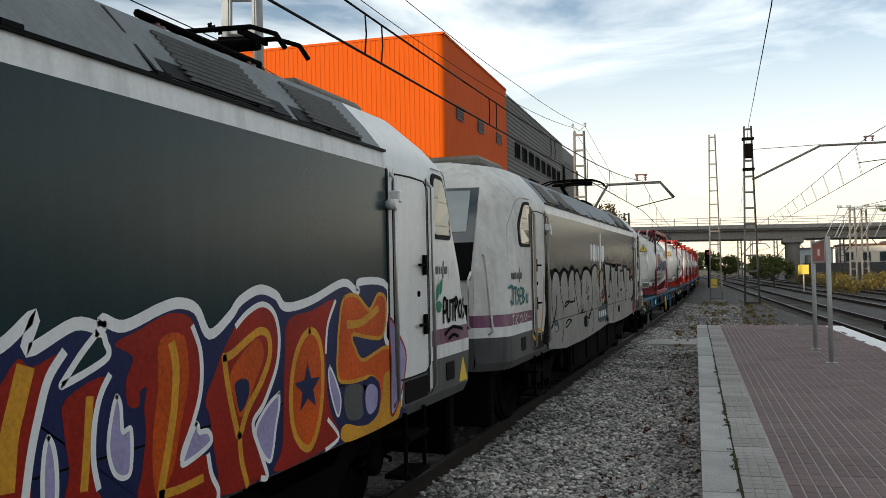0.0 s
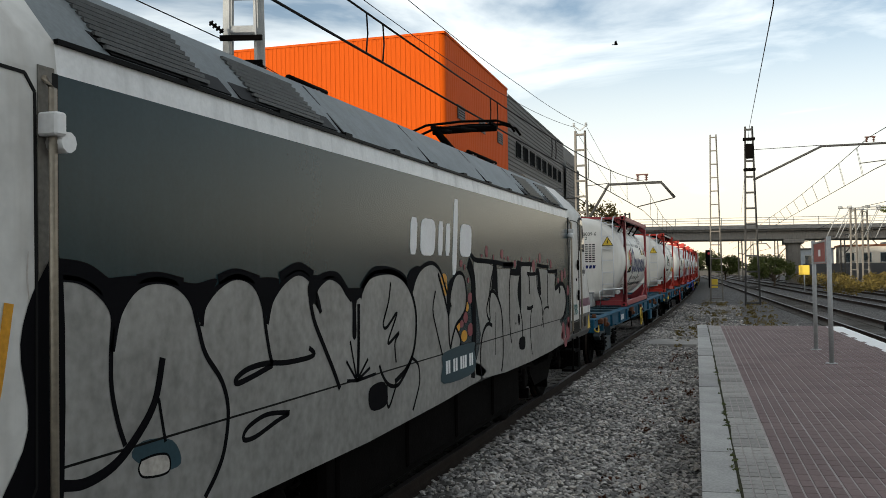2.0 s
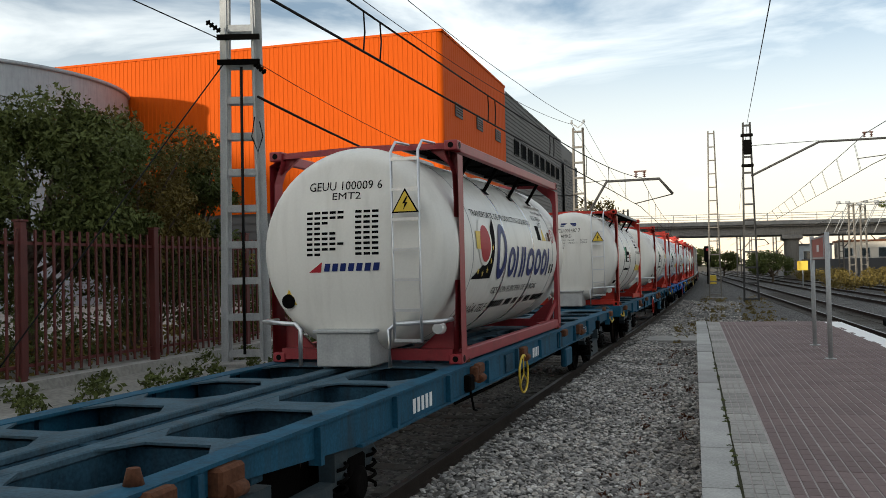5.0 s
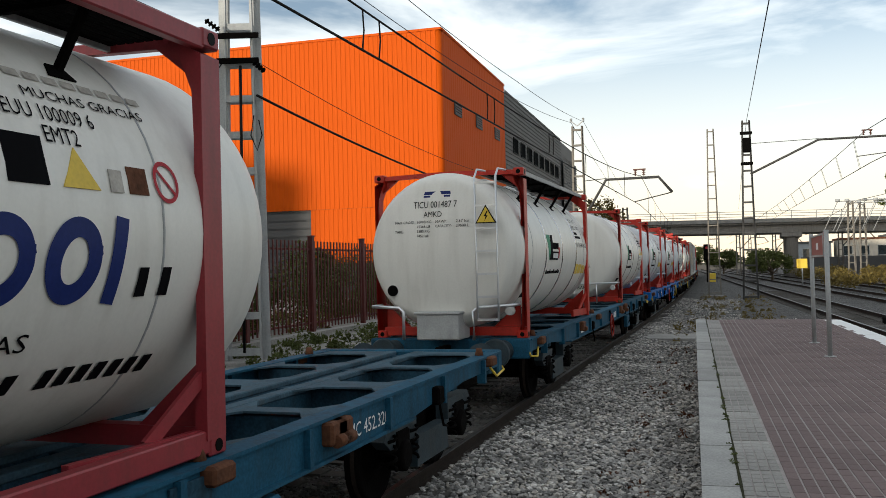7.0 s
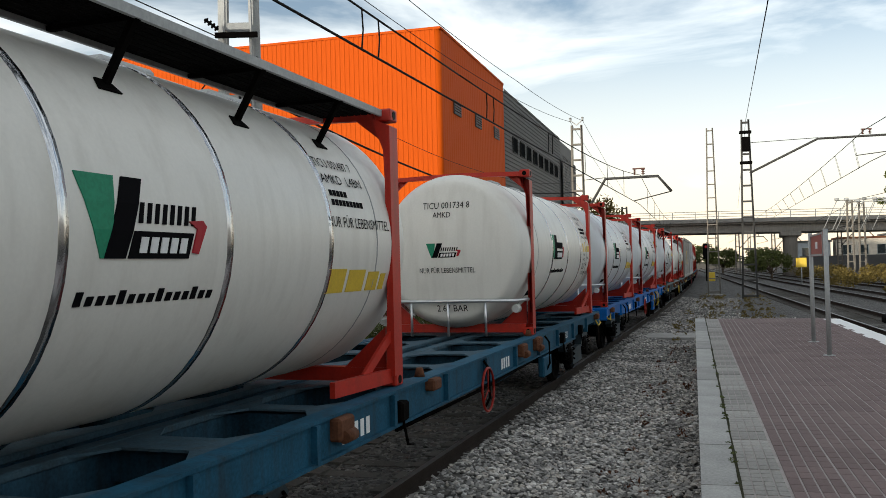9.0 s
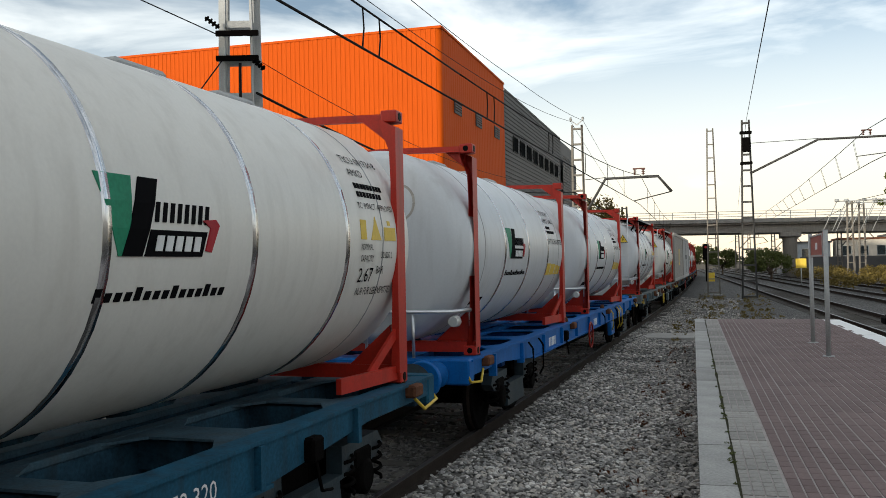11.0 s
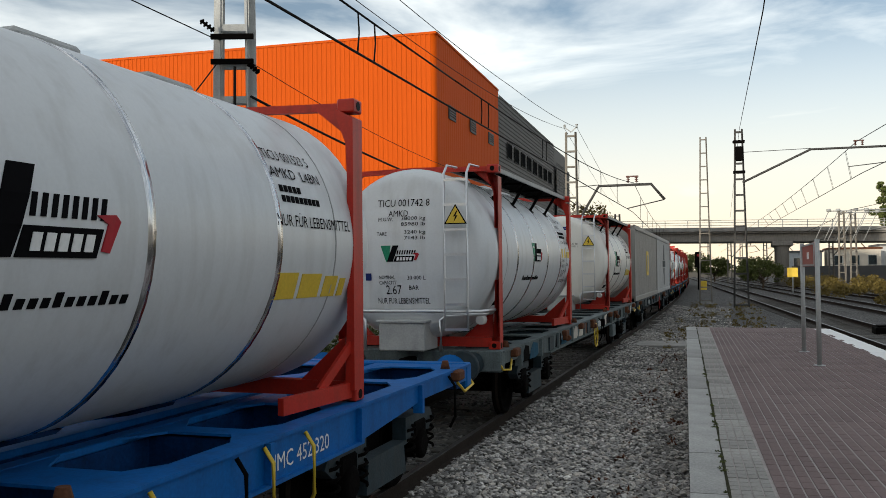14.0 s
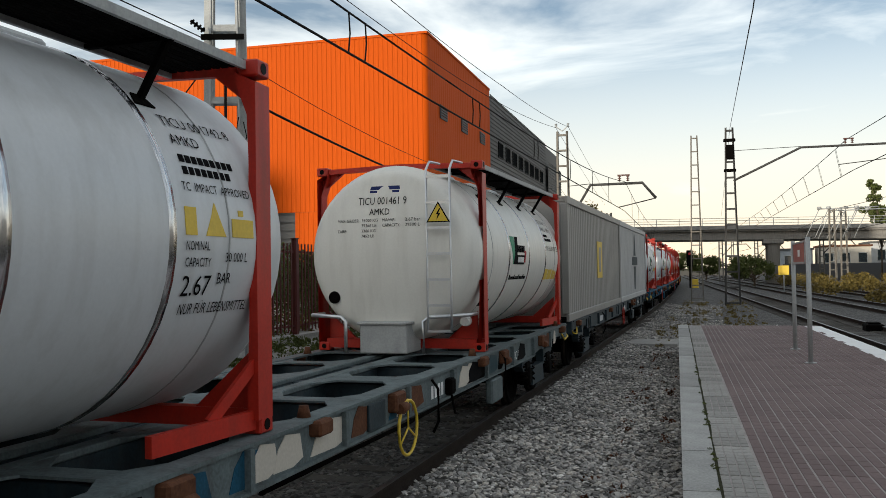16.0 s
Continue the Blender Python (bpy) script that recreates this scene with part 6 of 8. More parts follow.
    line(0.04, "ink", 2, (-4.24, 1.92), (-4.18, 2.05), (-4.03, 2.16), (-3.83, 2.22), (-3.66, 2.17), (-3.56, 2.06), (-3.51, 1.95))
    line(0.06, "ink", 2, (-4.06, 2.2), (-3.83, 2.26), (-3.63, 2.21))
    field("ink", 2.2, None, 0.03, (-3.70, 2.09), (-3.68, 2.15), (-3.61, 2.2), (-3.46, 2.18), (-3.56, 2.1), (-3.61, 2.01), (-3.66, 2.0))
    line(0.03, "ink", 2, (-3.59, 2.01), (-3.56, 2.1), (-3.45, 2.16), (-3.34, 2.18), (-3.19, 2.14), (-3.08, 2.06), (-3.00, 2.01))
    line(0.05, "ink", 2, (-3.56, 2.17), (-3.39, 2.2), (-3.22, 2.19), (-3.07, 2.09))
    line(0.045, "ink", 2, (-3.66, 2.02), (-3.60, 1.88), (-3.45, 1.69), (-3.32, 1.53), (-3.22, 1.39))
    field("ink", 2.3, None, 0.03, (-3.10, 2.09), (-2.77, 2.09), (-2.82, 2.03), (-2.90, 1.98), (-2.91, 1.74), (-2.98, 1.74), (-2.98, 1.99))
    line(0.05, "ink", 2, (-2.86, 1.96), (-2.87, 1.67), (-2.89, 1.44))
    line(0.025, "ink", 2, (-2.91, 1.4), (-3.09, 1.56))
    line(0.025, "ink", 2, (-2.91, 1.4), (-3.02, 1.7))
    line(0.025, "ink", 2, (-2.91, 1.4), (-2.70, 1.54))
    line(0.025, "ink", 2, (-2.91, 1.4), (-2.66, 1.47))
    line(0.025, "ink", 2, (-2.91, 1.4), (-2.55, 1.41))
    line(0.025, "ink", 2, (-2.91, 1.4), (-3.08, 1.42))
    line(0.045, "ink", 2, (-2.82, 2.03), (-2.77, 2.1), (-2.63, 2.18), (-2.42, 2.21), (-2.15, 2.21), (-1.90, 2.15), (-1.71, 2.03), (-1.60, 1.85), (-1.61, 1.65), (-1.70, 1.48), (-1.87, 1.37), (-2.12, 1.3))
    line(0.06, "ink", 2, (-2.79, 2.1), (-2.57, 2.22), (-2.25, 2.23), (-1.93, 2.18), (-1.77, 2.1))
    line(0.035, "ink", 2, (-2.46, 1.46), (-2.40, 1.38), (-2.27, 1.29), (-2.08, 1.26), (-1.92, 1.32), (-1.76, 1.42))
    line(0.028, "ink", 2, (-2.20, 2.12), (-2.25, 1.97), (-2.37, 1.8), (-2.30, 1.76), (-2.06, 1.87), (-2.26, 1.66), (-2.24, 1.63), (-2.02, 1.7), (-2.12, 1.62), (-2.10, 1.46))
    line(0.03, "ink", 2, (-1.73, 1.46), (-1.56, 1.38), (-1.53, 1.22), (-1.66, 1.05), (-1.71, 1.0))
    line(0.028, "ink", 2, (-2.31, 1.3), (-2.31, 1.14), (-2.25, 1.12), (-2.10, 1.27))
    line(0.04, "ink", 2, (-1.69, 2.03), (-1.57, 2.17), (-1.38, 2.26), (-1.12, 2.29), (-0.90, 2.22), (-0.76, 2.07), (-0.57, 1.86))
    field("ink", 2.3, None, 0.03, (-1.81, 2.12), (-1.71, 2.23), (-1.47, 2.26), (-1.63, 2.11), (-1.70, 2.03))
    line(0.03, "ink", 2, (-1.05, 2.02), (-1.13, 1.85), (-1.03, 1.65), (-0.82, 1.33))
    line(0.045, "ink", 2, (-0.95, 2.18), (-0.80, 1.99), (-0.66, 1.79))
    field("ink", 2.3, None, 0.03, (-0.44, 2.15), (-0.59, 2.11), (-0.70, 1.98), (-0.69, 1.86), (-0.65, 1.78), (-0.60, 1.91), (-0.53, 2.03))
    line(0.04, "ink", 2, (-0.65, 1.77), (-0.61, 1.89), (-0.55, 2.05), (-0.40, 2.17), (-0.23, 2.19), (-0.10, 2.14), (-0.03, 1.98), (-0.07, 1.82), (-0.24, 1.72), (-0.41, 1.66), (-0.54, 1.54), (-0.61, 1.45), (-0.65, 1.58), (-0.65, 1.77))
    line(0.035, "ink", 2, (-0.41, 1.63), (-0.28, 1.52), (-0.25, 1.35))
    line(0.15, "ink", 1.6, (0.10, 2.28), (0.20, 2.19), (0.25, 2.04), (0.24, 1.81), (0.25, 1.56), (0.21, 1.34), (0.17, 1.1))
    line(0.055, "ink", 3, (0.19, 2.38), (0.34, 2.33), (0.68, 2.32), (1.13, 2.31), (1.58, 2.29), (2.04, 2.29))
    line(0.04, "ink", 2, (1.13, 2.28), (0.97, 2.09), (0.88, 1.92), (0.77, 1.79), (0.79, 1.69), (0.90, 1.64), (0.88, 1.81), (0.94, 1.94))
    line(0.045, "ink", 2, (0.91, 1.95), (1.05, 1.97), (1.23, 1.9), (1.42, 1.73), (1.48, 1.44), (1.47, 1.16), (1.39, 1.0))
    field("ink", 2.3, None, 0.03, (1.19, 2.29), (1.26, 2.2), (1.28, 1.92), (1.37, 1.84), (1.10, 1.99), (0.97, 1.97), (1.07, 2.2))
    line(0.045, "ink", 2, (0.98, 1.57), (0.81, 1.6), (0.65, 1.55), (0.53, 1.44), (0.47, 1.24), (0.51, 1.02))
    line(0.02, "ink", 2, (1.13, 1.71), (1.12, 1.22))
    line(0.06, "ink", 3, (1.57, 2.27), (1.80, 2.27), (2.03, 2.27))
    line(0.04, "ink", 2, (2.03, 2.28), (1.95, 2.23), (1.91, 2.17), (1.85, 2.01), (1.84, 1.81), (1.84, 1.51), (1.90, 1.3))
    line(0.085, "ink", 3, (1.94, 2.19), (2.18, 2.18), (2.45, 2.18))
    field("ink", 2.3, None, 0.03, (2.47, 2.2), (2.30, 2.0), (2.29, 1.85), (2.44, 1.65), (2.49, 1.92))
    line(0.04, "ink", 2, (2.42, 1.67), (2.51, 1.52), (2.52, 1.33))
    field("ink", 2.3, None, 0.03, (2.26, 1.58), (2.33, 1.64), (2.40, 1.56), (2.33, 1.48))
    field("ink", 2.3, None, 0.03, (2.13, 1.52), (2.15, 1.54), (2.18, 1.52), (2.15, 1.5))
    line(0.055, "ink", 3, (2.33, 2.31), (2.57, 2.29), (2.85, 2.29), (3.15, 2.29))
    line(0.13, "ink", 3.1, (2.32, 2.26), (2.42, 2.21))
    line(0.05, "ink", 3.1, (3.10, 2.29), (3.04, 2.19))
    line(0.05, "ink", 3, (2.87, 2.16), (3.17, 2.15), (3.56, 2.16))
    line(0.05, "ink", 3.1, (2.89, 2.16), (2.97, 2.1), (2.98, 1.89))
    line(0.05, "ink", 2, (2.83, 1.69), (3.01, 1.68), (3.18, 1.7))
    line(0.035, "ink", 2, (3.10, 1.67), (3.01, 1.52), (3.00, 1.29), (3.08, 1.04))
    line(0.045, "ink", 2, (3.48, 2.21), (3.47, 2.01), (3.58, 1.87), (3.75, 1.74), (3.83, 1.54), (3.86, 1.37))
    field("ink", 2.3, None, 0.03, (3.51, 2.22), (3.66, 2.17), (3.74, 1.85), (3.55, 1.92))
    line(0.05, "ink", 3, (3.54, 2.28), (3.89, 2.26), (4.30, 2.25))
    line(0.045, "ink", 2, (4.26, 2.23), (4.22, 1.97), (4.20, 1.72), (4.26, 1.63))
    line(0.03, "ink", 2, (4.26, 1.64), (4.00, 1.64), (3.87, 1.57), (3.74, 1.39))
    line(0.05, "ink", 3, (4.26, 2.18), (4.76, 2.18), (4.97, 2.19))
    line(0.07, "ink", 2, (4.97, 2.15), (4.84, 2.05), (4.83, 1.91), (5.28, 1.98), (5.63, 1.9), (5.76, 1.7), (5.66, 1.51), (5.35, 1.39))
    field("ink", 2.3, None, 0.03, (5.09, 1.88), (5.17, 1.94), (5.25, 1.88), (5.16, 1.81))
    field("ink", 4, None, 0.03, (-2.67, 1.31), (-2.36, 1.32), (-2.32, 1.14), (-2.65, 1.14))
    field("ink", 4, None, 0.03, (2.34, 1.31), (2.64, 1.31), (2.63, 1.16), (2.34, 1.18))
    field("number_teal", 1, None, 0.03, (-5.53, 1.36), (-5.44, 1.42), (-5.21, 1.38), (-5.14, 1.25), (-5.33, 1.25))
    field("stain", 1.2, 'ink', 0.012, (-5.46, 1.33), (-5.26, 1.32), (-5.25, 1.23), (-5.45, 1.25))
    dot("spray_yellow", 0.4, -0.78, 2.13, 0.10, 0.06)
    dot("spray_yellow", 0.4, -0.74, 2.04, 0.06, 0.07)
    dot("spray_yellow", 0.4, -0.01, 1.83, 0.06, 0.05)
    dot("spray_yellow", 0.4, -0.33, 1.64, 0.06, 0.05)
    dot("spray_yellow", 0.4, -0.13, 1.53, 0.11, 0.06)
    dot("spray_yellow", 0.4, -0.08, 1.36, 0.08, 0.04)
    dot("spray_pink", 0.5, -0.20, 2.29, 0.05, 0.04)
    dot("spray_pink", 0.5, -0.08, 2.25, 0.03, 0.03)
    dot("spray_pink", 0.5, 0.05, 2.11, 0.03, 0.03)
    dot("spray_pink", 0.5, 0.11, 1.92, 0.09, 0.06)
    dot("spray_pink", 0.5, -0.07, 1.72, 0.08, 0.06)
    dot("spray_pink", 0.5, -0.21, 1.66, 0.07, 0.04)
    dot("spray_pink", 0.5, 0.10, 1.58, 0.11, 0.07)
    dot("spray_pink", 0.5, 0.00, 1.39, 0.07, 0.05)
    dot("spray_pink", 0.5, 0.59, 2.38, 0.04, 0.02)
    dot("spray_pink", 0.5, 0.80, 2.43, 0.06, 0.07)
    dot("spray_pink", 0.5, 1.10, 2.36, 0.03, 0.04)
    dot("spray_pink", 0.5, 1.50, 2.41, 0.07, 0.06)
    dot("spray_pink", 0.5, 1.63, 2.36, 0.02, 0.02)
    dot("spray_pink", 0.5, 1.81, 2.36, 0.04, 0.03)
    dot("spray_pink", 0.5, 2.17, 2.29, 0.06, 0.05)
    dot("spray_pink", 0.5, 2.54, 2.35, 0.03, 0.03)
    dot("spray_pink", 0.5, 3.03, 2.36, 0.03, 0.03)
    dot("spray_pink", 0.5, 3.28, 2.26, 0.10, 0.09)
    dot("spray_pink", 0.5, 3.70, 2.38, 0.07, 0.08)
    dot("spray_pink", 0.5, 3.49, 2.34, 0.03, 0.03)
    dot("spray_pink", 0.5, 4.27, 2.34, 0.03, 0.03)
    dot("spray_pink", 0.5, 4.49, 2.29, 0.07, 0.07)
    dot("spray_pink", 0.5, 5.07, 2.03, 0.07, 0.05)
    dot("spray_pink", 0.5, 5.39, 2.1, 0.10, 0.10)
    dot("spray_pink", 0.5, 5.65, 2.14, 0.08, 0.09)
    dot("spray_pink", 0.5, 5.90, 1.85, 0.09, 0.09)
    dot("spray_pink", 0.5, 5.86, 1.17, 0.18, 0.16)
    dot("spray_pink", 0.5, 5.43, 1.19, 0.15, 0.15)
    dot("spray_pink", 0.5, 5.92, 1.32, 0.12, 0.10)
    dot("spray_pink", 0.5, 5.63, 1.0, 0.13, 0.08)
    dot("spray_pink", 0.5, 5.33, 1.13, 0.10, 0.06)
    patch(loco_b, "graffiti_shade", [(-5.98, 2.24), (-6.12, 2.2), (-6.22, 1.95), (-6.18, 1.6), (-6.34, 1.32), (-6.42, 1.14), (-6.2, 1.1), (-6.0, 1.1)], "ink", 7, "black sprayed smear across the door edge")
    jobs.append(([(-6.5, 1.3), (-6.75, 1.36), (-6.9, 1.24), (-7.1, 1.3)], 0.05, "spray_yellow", 9))
    jobs.append(([(-6.28, 2.1), (-6.36, 1.7), (-6.48, 1.4), (-6.52, 1.2)], 0.05, "spray_yellow", 8))
    spray(loco_b, "graffiti", jobs, "silver sprayed letters with black outlines")
    # small tags on the cab side
    tag = []
    for k, g in enumerate(([(0, 0.22), (0.12, 0.24), (0.1, 0.02), (0.0, 0.04)], [(0.16, 0.22), (0.3, 0.22)], [(0.23, 0.22), (0.23, 0)], [(0.42, 0.2), (0.33, 0.16), (0.42, 0.08), (0.33, 0)], [(0.6, 0.2), (0.5, 0.2), (0.5, 0), (0.6, 0.0)], [(0.5, 0.1), (0.58, 0.1)], [(0.66, 0), (0.66, 0.2), (0.78, 0.16), (0.68, 0.1), (0.8, 0.05), (0.68, 0)], [(0.9, 0.12), (0.93, 0.02), (1.0, 0.0), (1.04, 0.12)])):
        tag.append(([(-8.24 + u * 0.88, 1.78 + v * 0.95) for u, v in g], 0.035, "spray_teal", 6))
    spray(loco_b, "tag", tag, "teal sprayed tag")
    spray(loco_b, "tag", [([(-8.28 + 1.0 * a + 0.04 * math.sin(9 * b), 1.51 + 0.56 * b) for a, b in g], 0.016, "tank_cream", 6) for g in ([(0, 0.2), (0.1, 0.24), (0.02, 0.12), (0.1, 0.02), (0, 0)], [(0.2, 0.24), (0.18, 0)], [(0.32, 0.22), (0.2, 0.1), (0.34, 0)], [(0.5, 0.2), (0.4, 0.12), (0.48, 0.0), (0.56, 0.1), (0.5, 0.2)], [(0.64, 0), (0.66, 0.22), (0.74, 0.06), (0.82, 0.22), (0.84, 0)], [(0.92, 0.12), (0.98, 0.12)])], "pale sprayed tag")
    spray(loco_b, "tag", [([(6.30 + (u + 8.24) * 0.72, 1.42 + (v - 1.78) * 0.75) for u, v in g], 0.026, "spray_teal", 8) for g, *_ in tag[:-1]], "teal sprayed tag")
    glyphs = ([(0, 0), (0.01, 0.2), (0.09, 0.19), (0.08, 0.1), (0.01, 0.09)], [(0.13, 0.19), (0.13, 0.03), (0.2, 0.02), (0.21, 0.19)], [(0.25, 0.18), (0.36, 0.19)], [(0.31, 0.18), (0.3, 0.01)], [(0.38, 0), (0.39, 0.2), (0.47, 0.17), (0.39, 0.1)], [(0.56, 0.18), (0.5, 0.1), (0.55, 0.02), (0.61, 0.1), (0.56, 0.18)], [(0.72, 0.19), (0.65, 0.15), (0.71, 0.09), (0.64, 0.01)])
    spray(loco_a, "tag", [([(7.44 + 0.98 * u, 1.72 + 1.1 * v) for u, v in g], 0.04, "ink", 6) for g in glyphs] + [([(7.47, 1.60), (7.72, 1.66), (8.05, 1.62)], 0.035, "ink", 6), ([(7.6, 1.55), (7.75, 1.58), (7.9, 1.55)], 0.035, "ink", 6)], "black sprayed tag")
    spray(loco_a, "number_bar", [([(7.15, 1.53), (7.15, 1.63)], 0.03, "paint_white", 3)], "white numeral bar")
    for o_, d_ in ((0.0, 0.0), (0.10, 0.05)):
        patch(loco_a, "leaf_mark", [(7.22 + o_, 1.94 + d_), (7.30 + o_, 1.98 + d_), (7.32 + o_, 2.1 + d_), (7.24 + o_, 2.05 + d_)], "ink_green", 6, "small green leaf mark")
    patch(loco_a, "leaf_mark", [(7.20, 1.88), (7.32, 1.82), (7.38, 1.9), (7.27, 1.94)], "ink_green", 6, "small green leaf mark")


letters_b()
patch(loco_b, "number_field", [(-0.85, 1.12), (0.2, 1.12), (0.22, 1.36), (0.18, 1.44), (-0.8, 1.42), (-0.87, 1.3)], "number_teal", 6, "dark blue-green painted number field")
for k in range(12):
    if k not in (2, 5, 9):
        bm = bmesh.new()
        plate(bm, [(-0.78 + 0.08 * k, 1.2), (-0.725 + 0.08 * k, 1.2), (-0.725 + 0.08 * k, 1.33), (-0.78 + 0.08 * k, 1.33)], 0.003, lambda u, v, d: on_side(u, v, 0.0082 + d))
        part("number_bar", bm, "paint_white", loco_b, "white number as plain bars")
logo_bars(loco_b, "word_mark", -1.73, 2.36, 0.58, "paint_white", on_side, 0.003)
logo_bars(loco_b, "word_mark", -8.13, 2.10, 0.145, "skirt")
logo_bars(loco_b, "word_mark", 7.3, 2.12, 0.13, "skirt")
logo_bars(loco_a, "word_mark", 7.16, 2.19, 0.13, "skirt")


# ---- container wagons ----
def make_wagon(label, length, paint, wheel="red"):
    w = thing("container_wagon", label, "wagon", "container wagons of the train")
    # paint for the deck's inside: shade below the tanks is in its colour
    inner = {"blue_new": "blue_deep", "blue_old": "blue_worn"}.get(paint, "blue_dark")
    rnd = random.Random(len(label) + int(length * 10))
    h = length / 2
    for s in (-1, 1):
        bm = bmesh.new()
        plate(bm, [(-h, 0.92), (-h + 1.6, 0.92), (-h + 3.2, 0.80), (h - 3.2, 0.80), (h - 1.6, 0.92), (h, 0.92), (h, 1.10), (-h, 1.10)], 0.05 * s, lambda u, v, d, s=s: (s * 1.22 + d, u, v))
        box(bm, s * 1.20 - 0.09, s * 1.20 + 0.10, -h, h, 1.085, 1.11)
        box(bm, s * 1.22 - 0.06, s * 1.22 + 0.09, -h + 3.3, h - 3.3, 0.78, 0.805)
        bmesh.ops.recalc_face_normals(bm, faces=bm.faces[:])
        sill = part("side_sill", bm, paint, w)
        for u in np.arange(-h + 1.0, h - 0.6, 1.55):
            bm = bmesh.new()
            box(bm, s * 1.27 - 0.05, s * 1.27 + 0.05, u - 0.03, u + 0.03, 0.8, 1.08)
            part("stiffener", bm, paint, sill)
        for k in range(9):
            u = rnd.uniform(-h + 0.8, h - 0.8)
            bm = bmesh.new()
            c = rnd.randrange(4)
            if c == 0:
                box(bm, s * 1.3 - 0.05, s * 1.3 + 0.05, u - 0.09, u + 0.09, 0.82, 1.0, 0.02)
                tube(bm, [(s * 1.32, u, 0.82), (s * 1.34, u + 0.05, 0.6), (s * 1.3, u + 0.3, 0.55)], 0.014, 5)
                part("brake_valve", bm, "grime", sill, "greasy brake valve with hose")
            elif c == 1:
                box(bm, s * 1.285 - 0.012, s * 1.285 + 0.012, u - 0.2, u + 0.2, 0.82, 1.05, 0.005)
                part("plate", bm, inner, sill, "riveted steel plate")
            elif c == 2:
                tube(bm, [(s * 1.29, u, 1.06), (s * 1.36, u, 0.96), (s * 1.36, u, 0.62), (s * 1.30, u, 0.5)], 0.016, 5)
                part("lever", bm, "yellow" if k % 2 else "grime", sill)
            else:
                box(bm, s * 1.30 - 0.05, s * 1.30 + 0.06, u - 0.14, u + 0.14, 0.90, 1.08, 0.02)
                lathe(bm, [(-0.08, 0.05), (0.1, 0.05)], (s * 1.36, u, 0.93), "y", 10)
                part("lashing_bracket", bm, "rust", sill, "rusty lashing bracket")
        for u in (-h + 0.6, -h + 6.7, h - 6.7, h - 0.6):
            bm = bmesh.new()
            box(bm, s * 1.31 - 0.06, s * 1.31 + 0.06, u - 0.12, u + 0.12, 0.98, 1.10, 0.02)
            lathe(bm, [(1.10, 0.06), (1.2, 0.035)], (s * 1.17, u, 0), "z", 10)
            part("container_spigot", bm, "rust", sill, "rusty container pin bracket")
        if paint == "wagon_grey":
            for k in range(26):
                u, r = rnd.uniform(-h + 0.6, h - 0.6), rnd.uniform(0.12, 0.4)
                bm = bmesh.new()
                plate(bm, [(u - r, 0.83), (u + r * 0.3, 0.82), (u + r, 0.86), (u + r * 0.8, 1.04), (u - r * 0.2, 1.07), (u - r * 0.7, 0.98)], s * (0.003 + 0.0002 * k), lambda a, b, d, s=s: (s * 1.271 + d, a, b))
                bmesh.ops.recalc_face_normals(bm, faces=bm.faces[:])
                part("graffiti", bm, ("pale_wall", "ink", "number_teal", "grime", "blue_old", "pale_wall", "rust")[k % 7], sill, "old sprayed patch on the sill")
        bm = bmesh.new()
        lettering(bm, "MMC 452.320", 0.17, lambda a, b, d, s=s: (s * 1.275, s * (h - 4.9) + s * a, 0.86 + b), 0)
        part("wagon_writing", bm, "paint_white", sill, "white stencilled wagon number")
        for u, n in ((-h + 4.6, 5), (0.4, 4)):
            bm = bmesh.new()
            for k in range(n):
                plate(bm, [(u + 0.12 * k, 0.84), (u + 0.12 * k + 0.07, 0.84), (u + 0.12 * k + 0.07, 0.98), (u + 0.12 * k, 0.98)], s * 0.004, lambda a, b, d, s=s: (s * 1.27 + d, a, b))
            part("writing_bar", bm, "paint_white", sill, "worn white wagon markings")
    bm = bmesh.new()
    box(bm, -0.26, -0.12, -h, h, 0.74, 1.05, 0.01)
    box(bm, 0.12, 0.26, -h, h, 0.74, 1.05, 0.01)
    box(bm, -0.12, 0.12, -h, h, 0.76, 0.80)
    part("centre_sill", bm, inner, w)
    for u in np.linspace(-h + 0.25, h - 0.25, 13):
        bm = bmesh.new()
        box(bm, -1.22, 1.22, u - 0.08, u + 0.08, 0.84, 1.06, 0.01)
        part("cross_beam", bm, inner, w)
    top_paint = "blue_dusty" if paint == "blue_old" else paint
    # flat top plates whose splayed corners leave long six-sided openings
    us = np.linspace(-h + 0.25, h - 0.25, 13)
    for k, u in enumerate(us):
        broad = 0.11 if k % 2 else 0.20
        for s in (-1, 1):
            bm = bmesh.new()
            outline = [(0.27, -broad - 0.30), (0.44, -broad), (0.95, -broad), (1.12, -broad - 0.30), (1.12, broad + 0.30), (0.95, broad), (0.44, broad), (0.27, broad + 0.30)]
            outline = [(x, max(-h + 0.1, min(h - 0.1, u + v))) for x, v in outline]
            plate(bm, outline, 0.018, lambda a, b, d, s=s: (s * a, b, 1.085 + d))
            bmesh.ops.recalc_face_normals(bm, faces=bm.faces[:])
            part("deck_plate", bm, top_paint, w)
    for s in (-1, 1):
        bm = bmesh.new()
        box(bm, s * 0.2 - 0.075, s * 0.2 + 0.075, -h, h, 1.052, 1.106, 0.01)
        part("centre_flange", bm, top_paint, w)
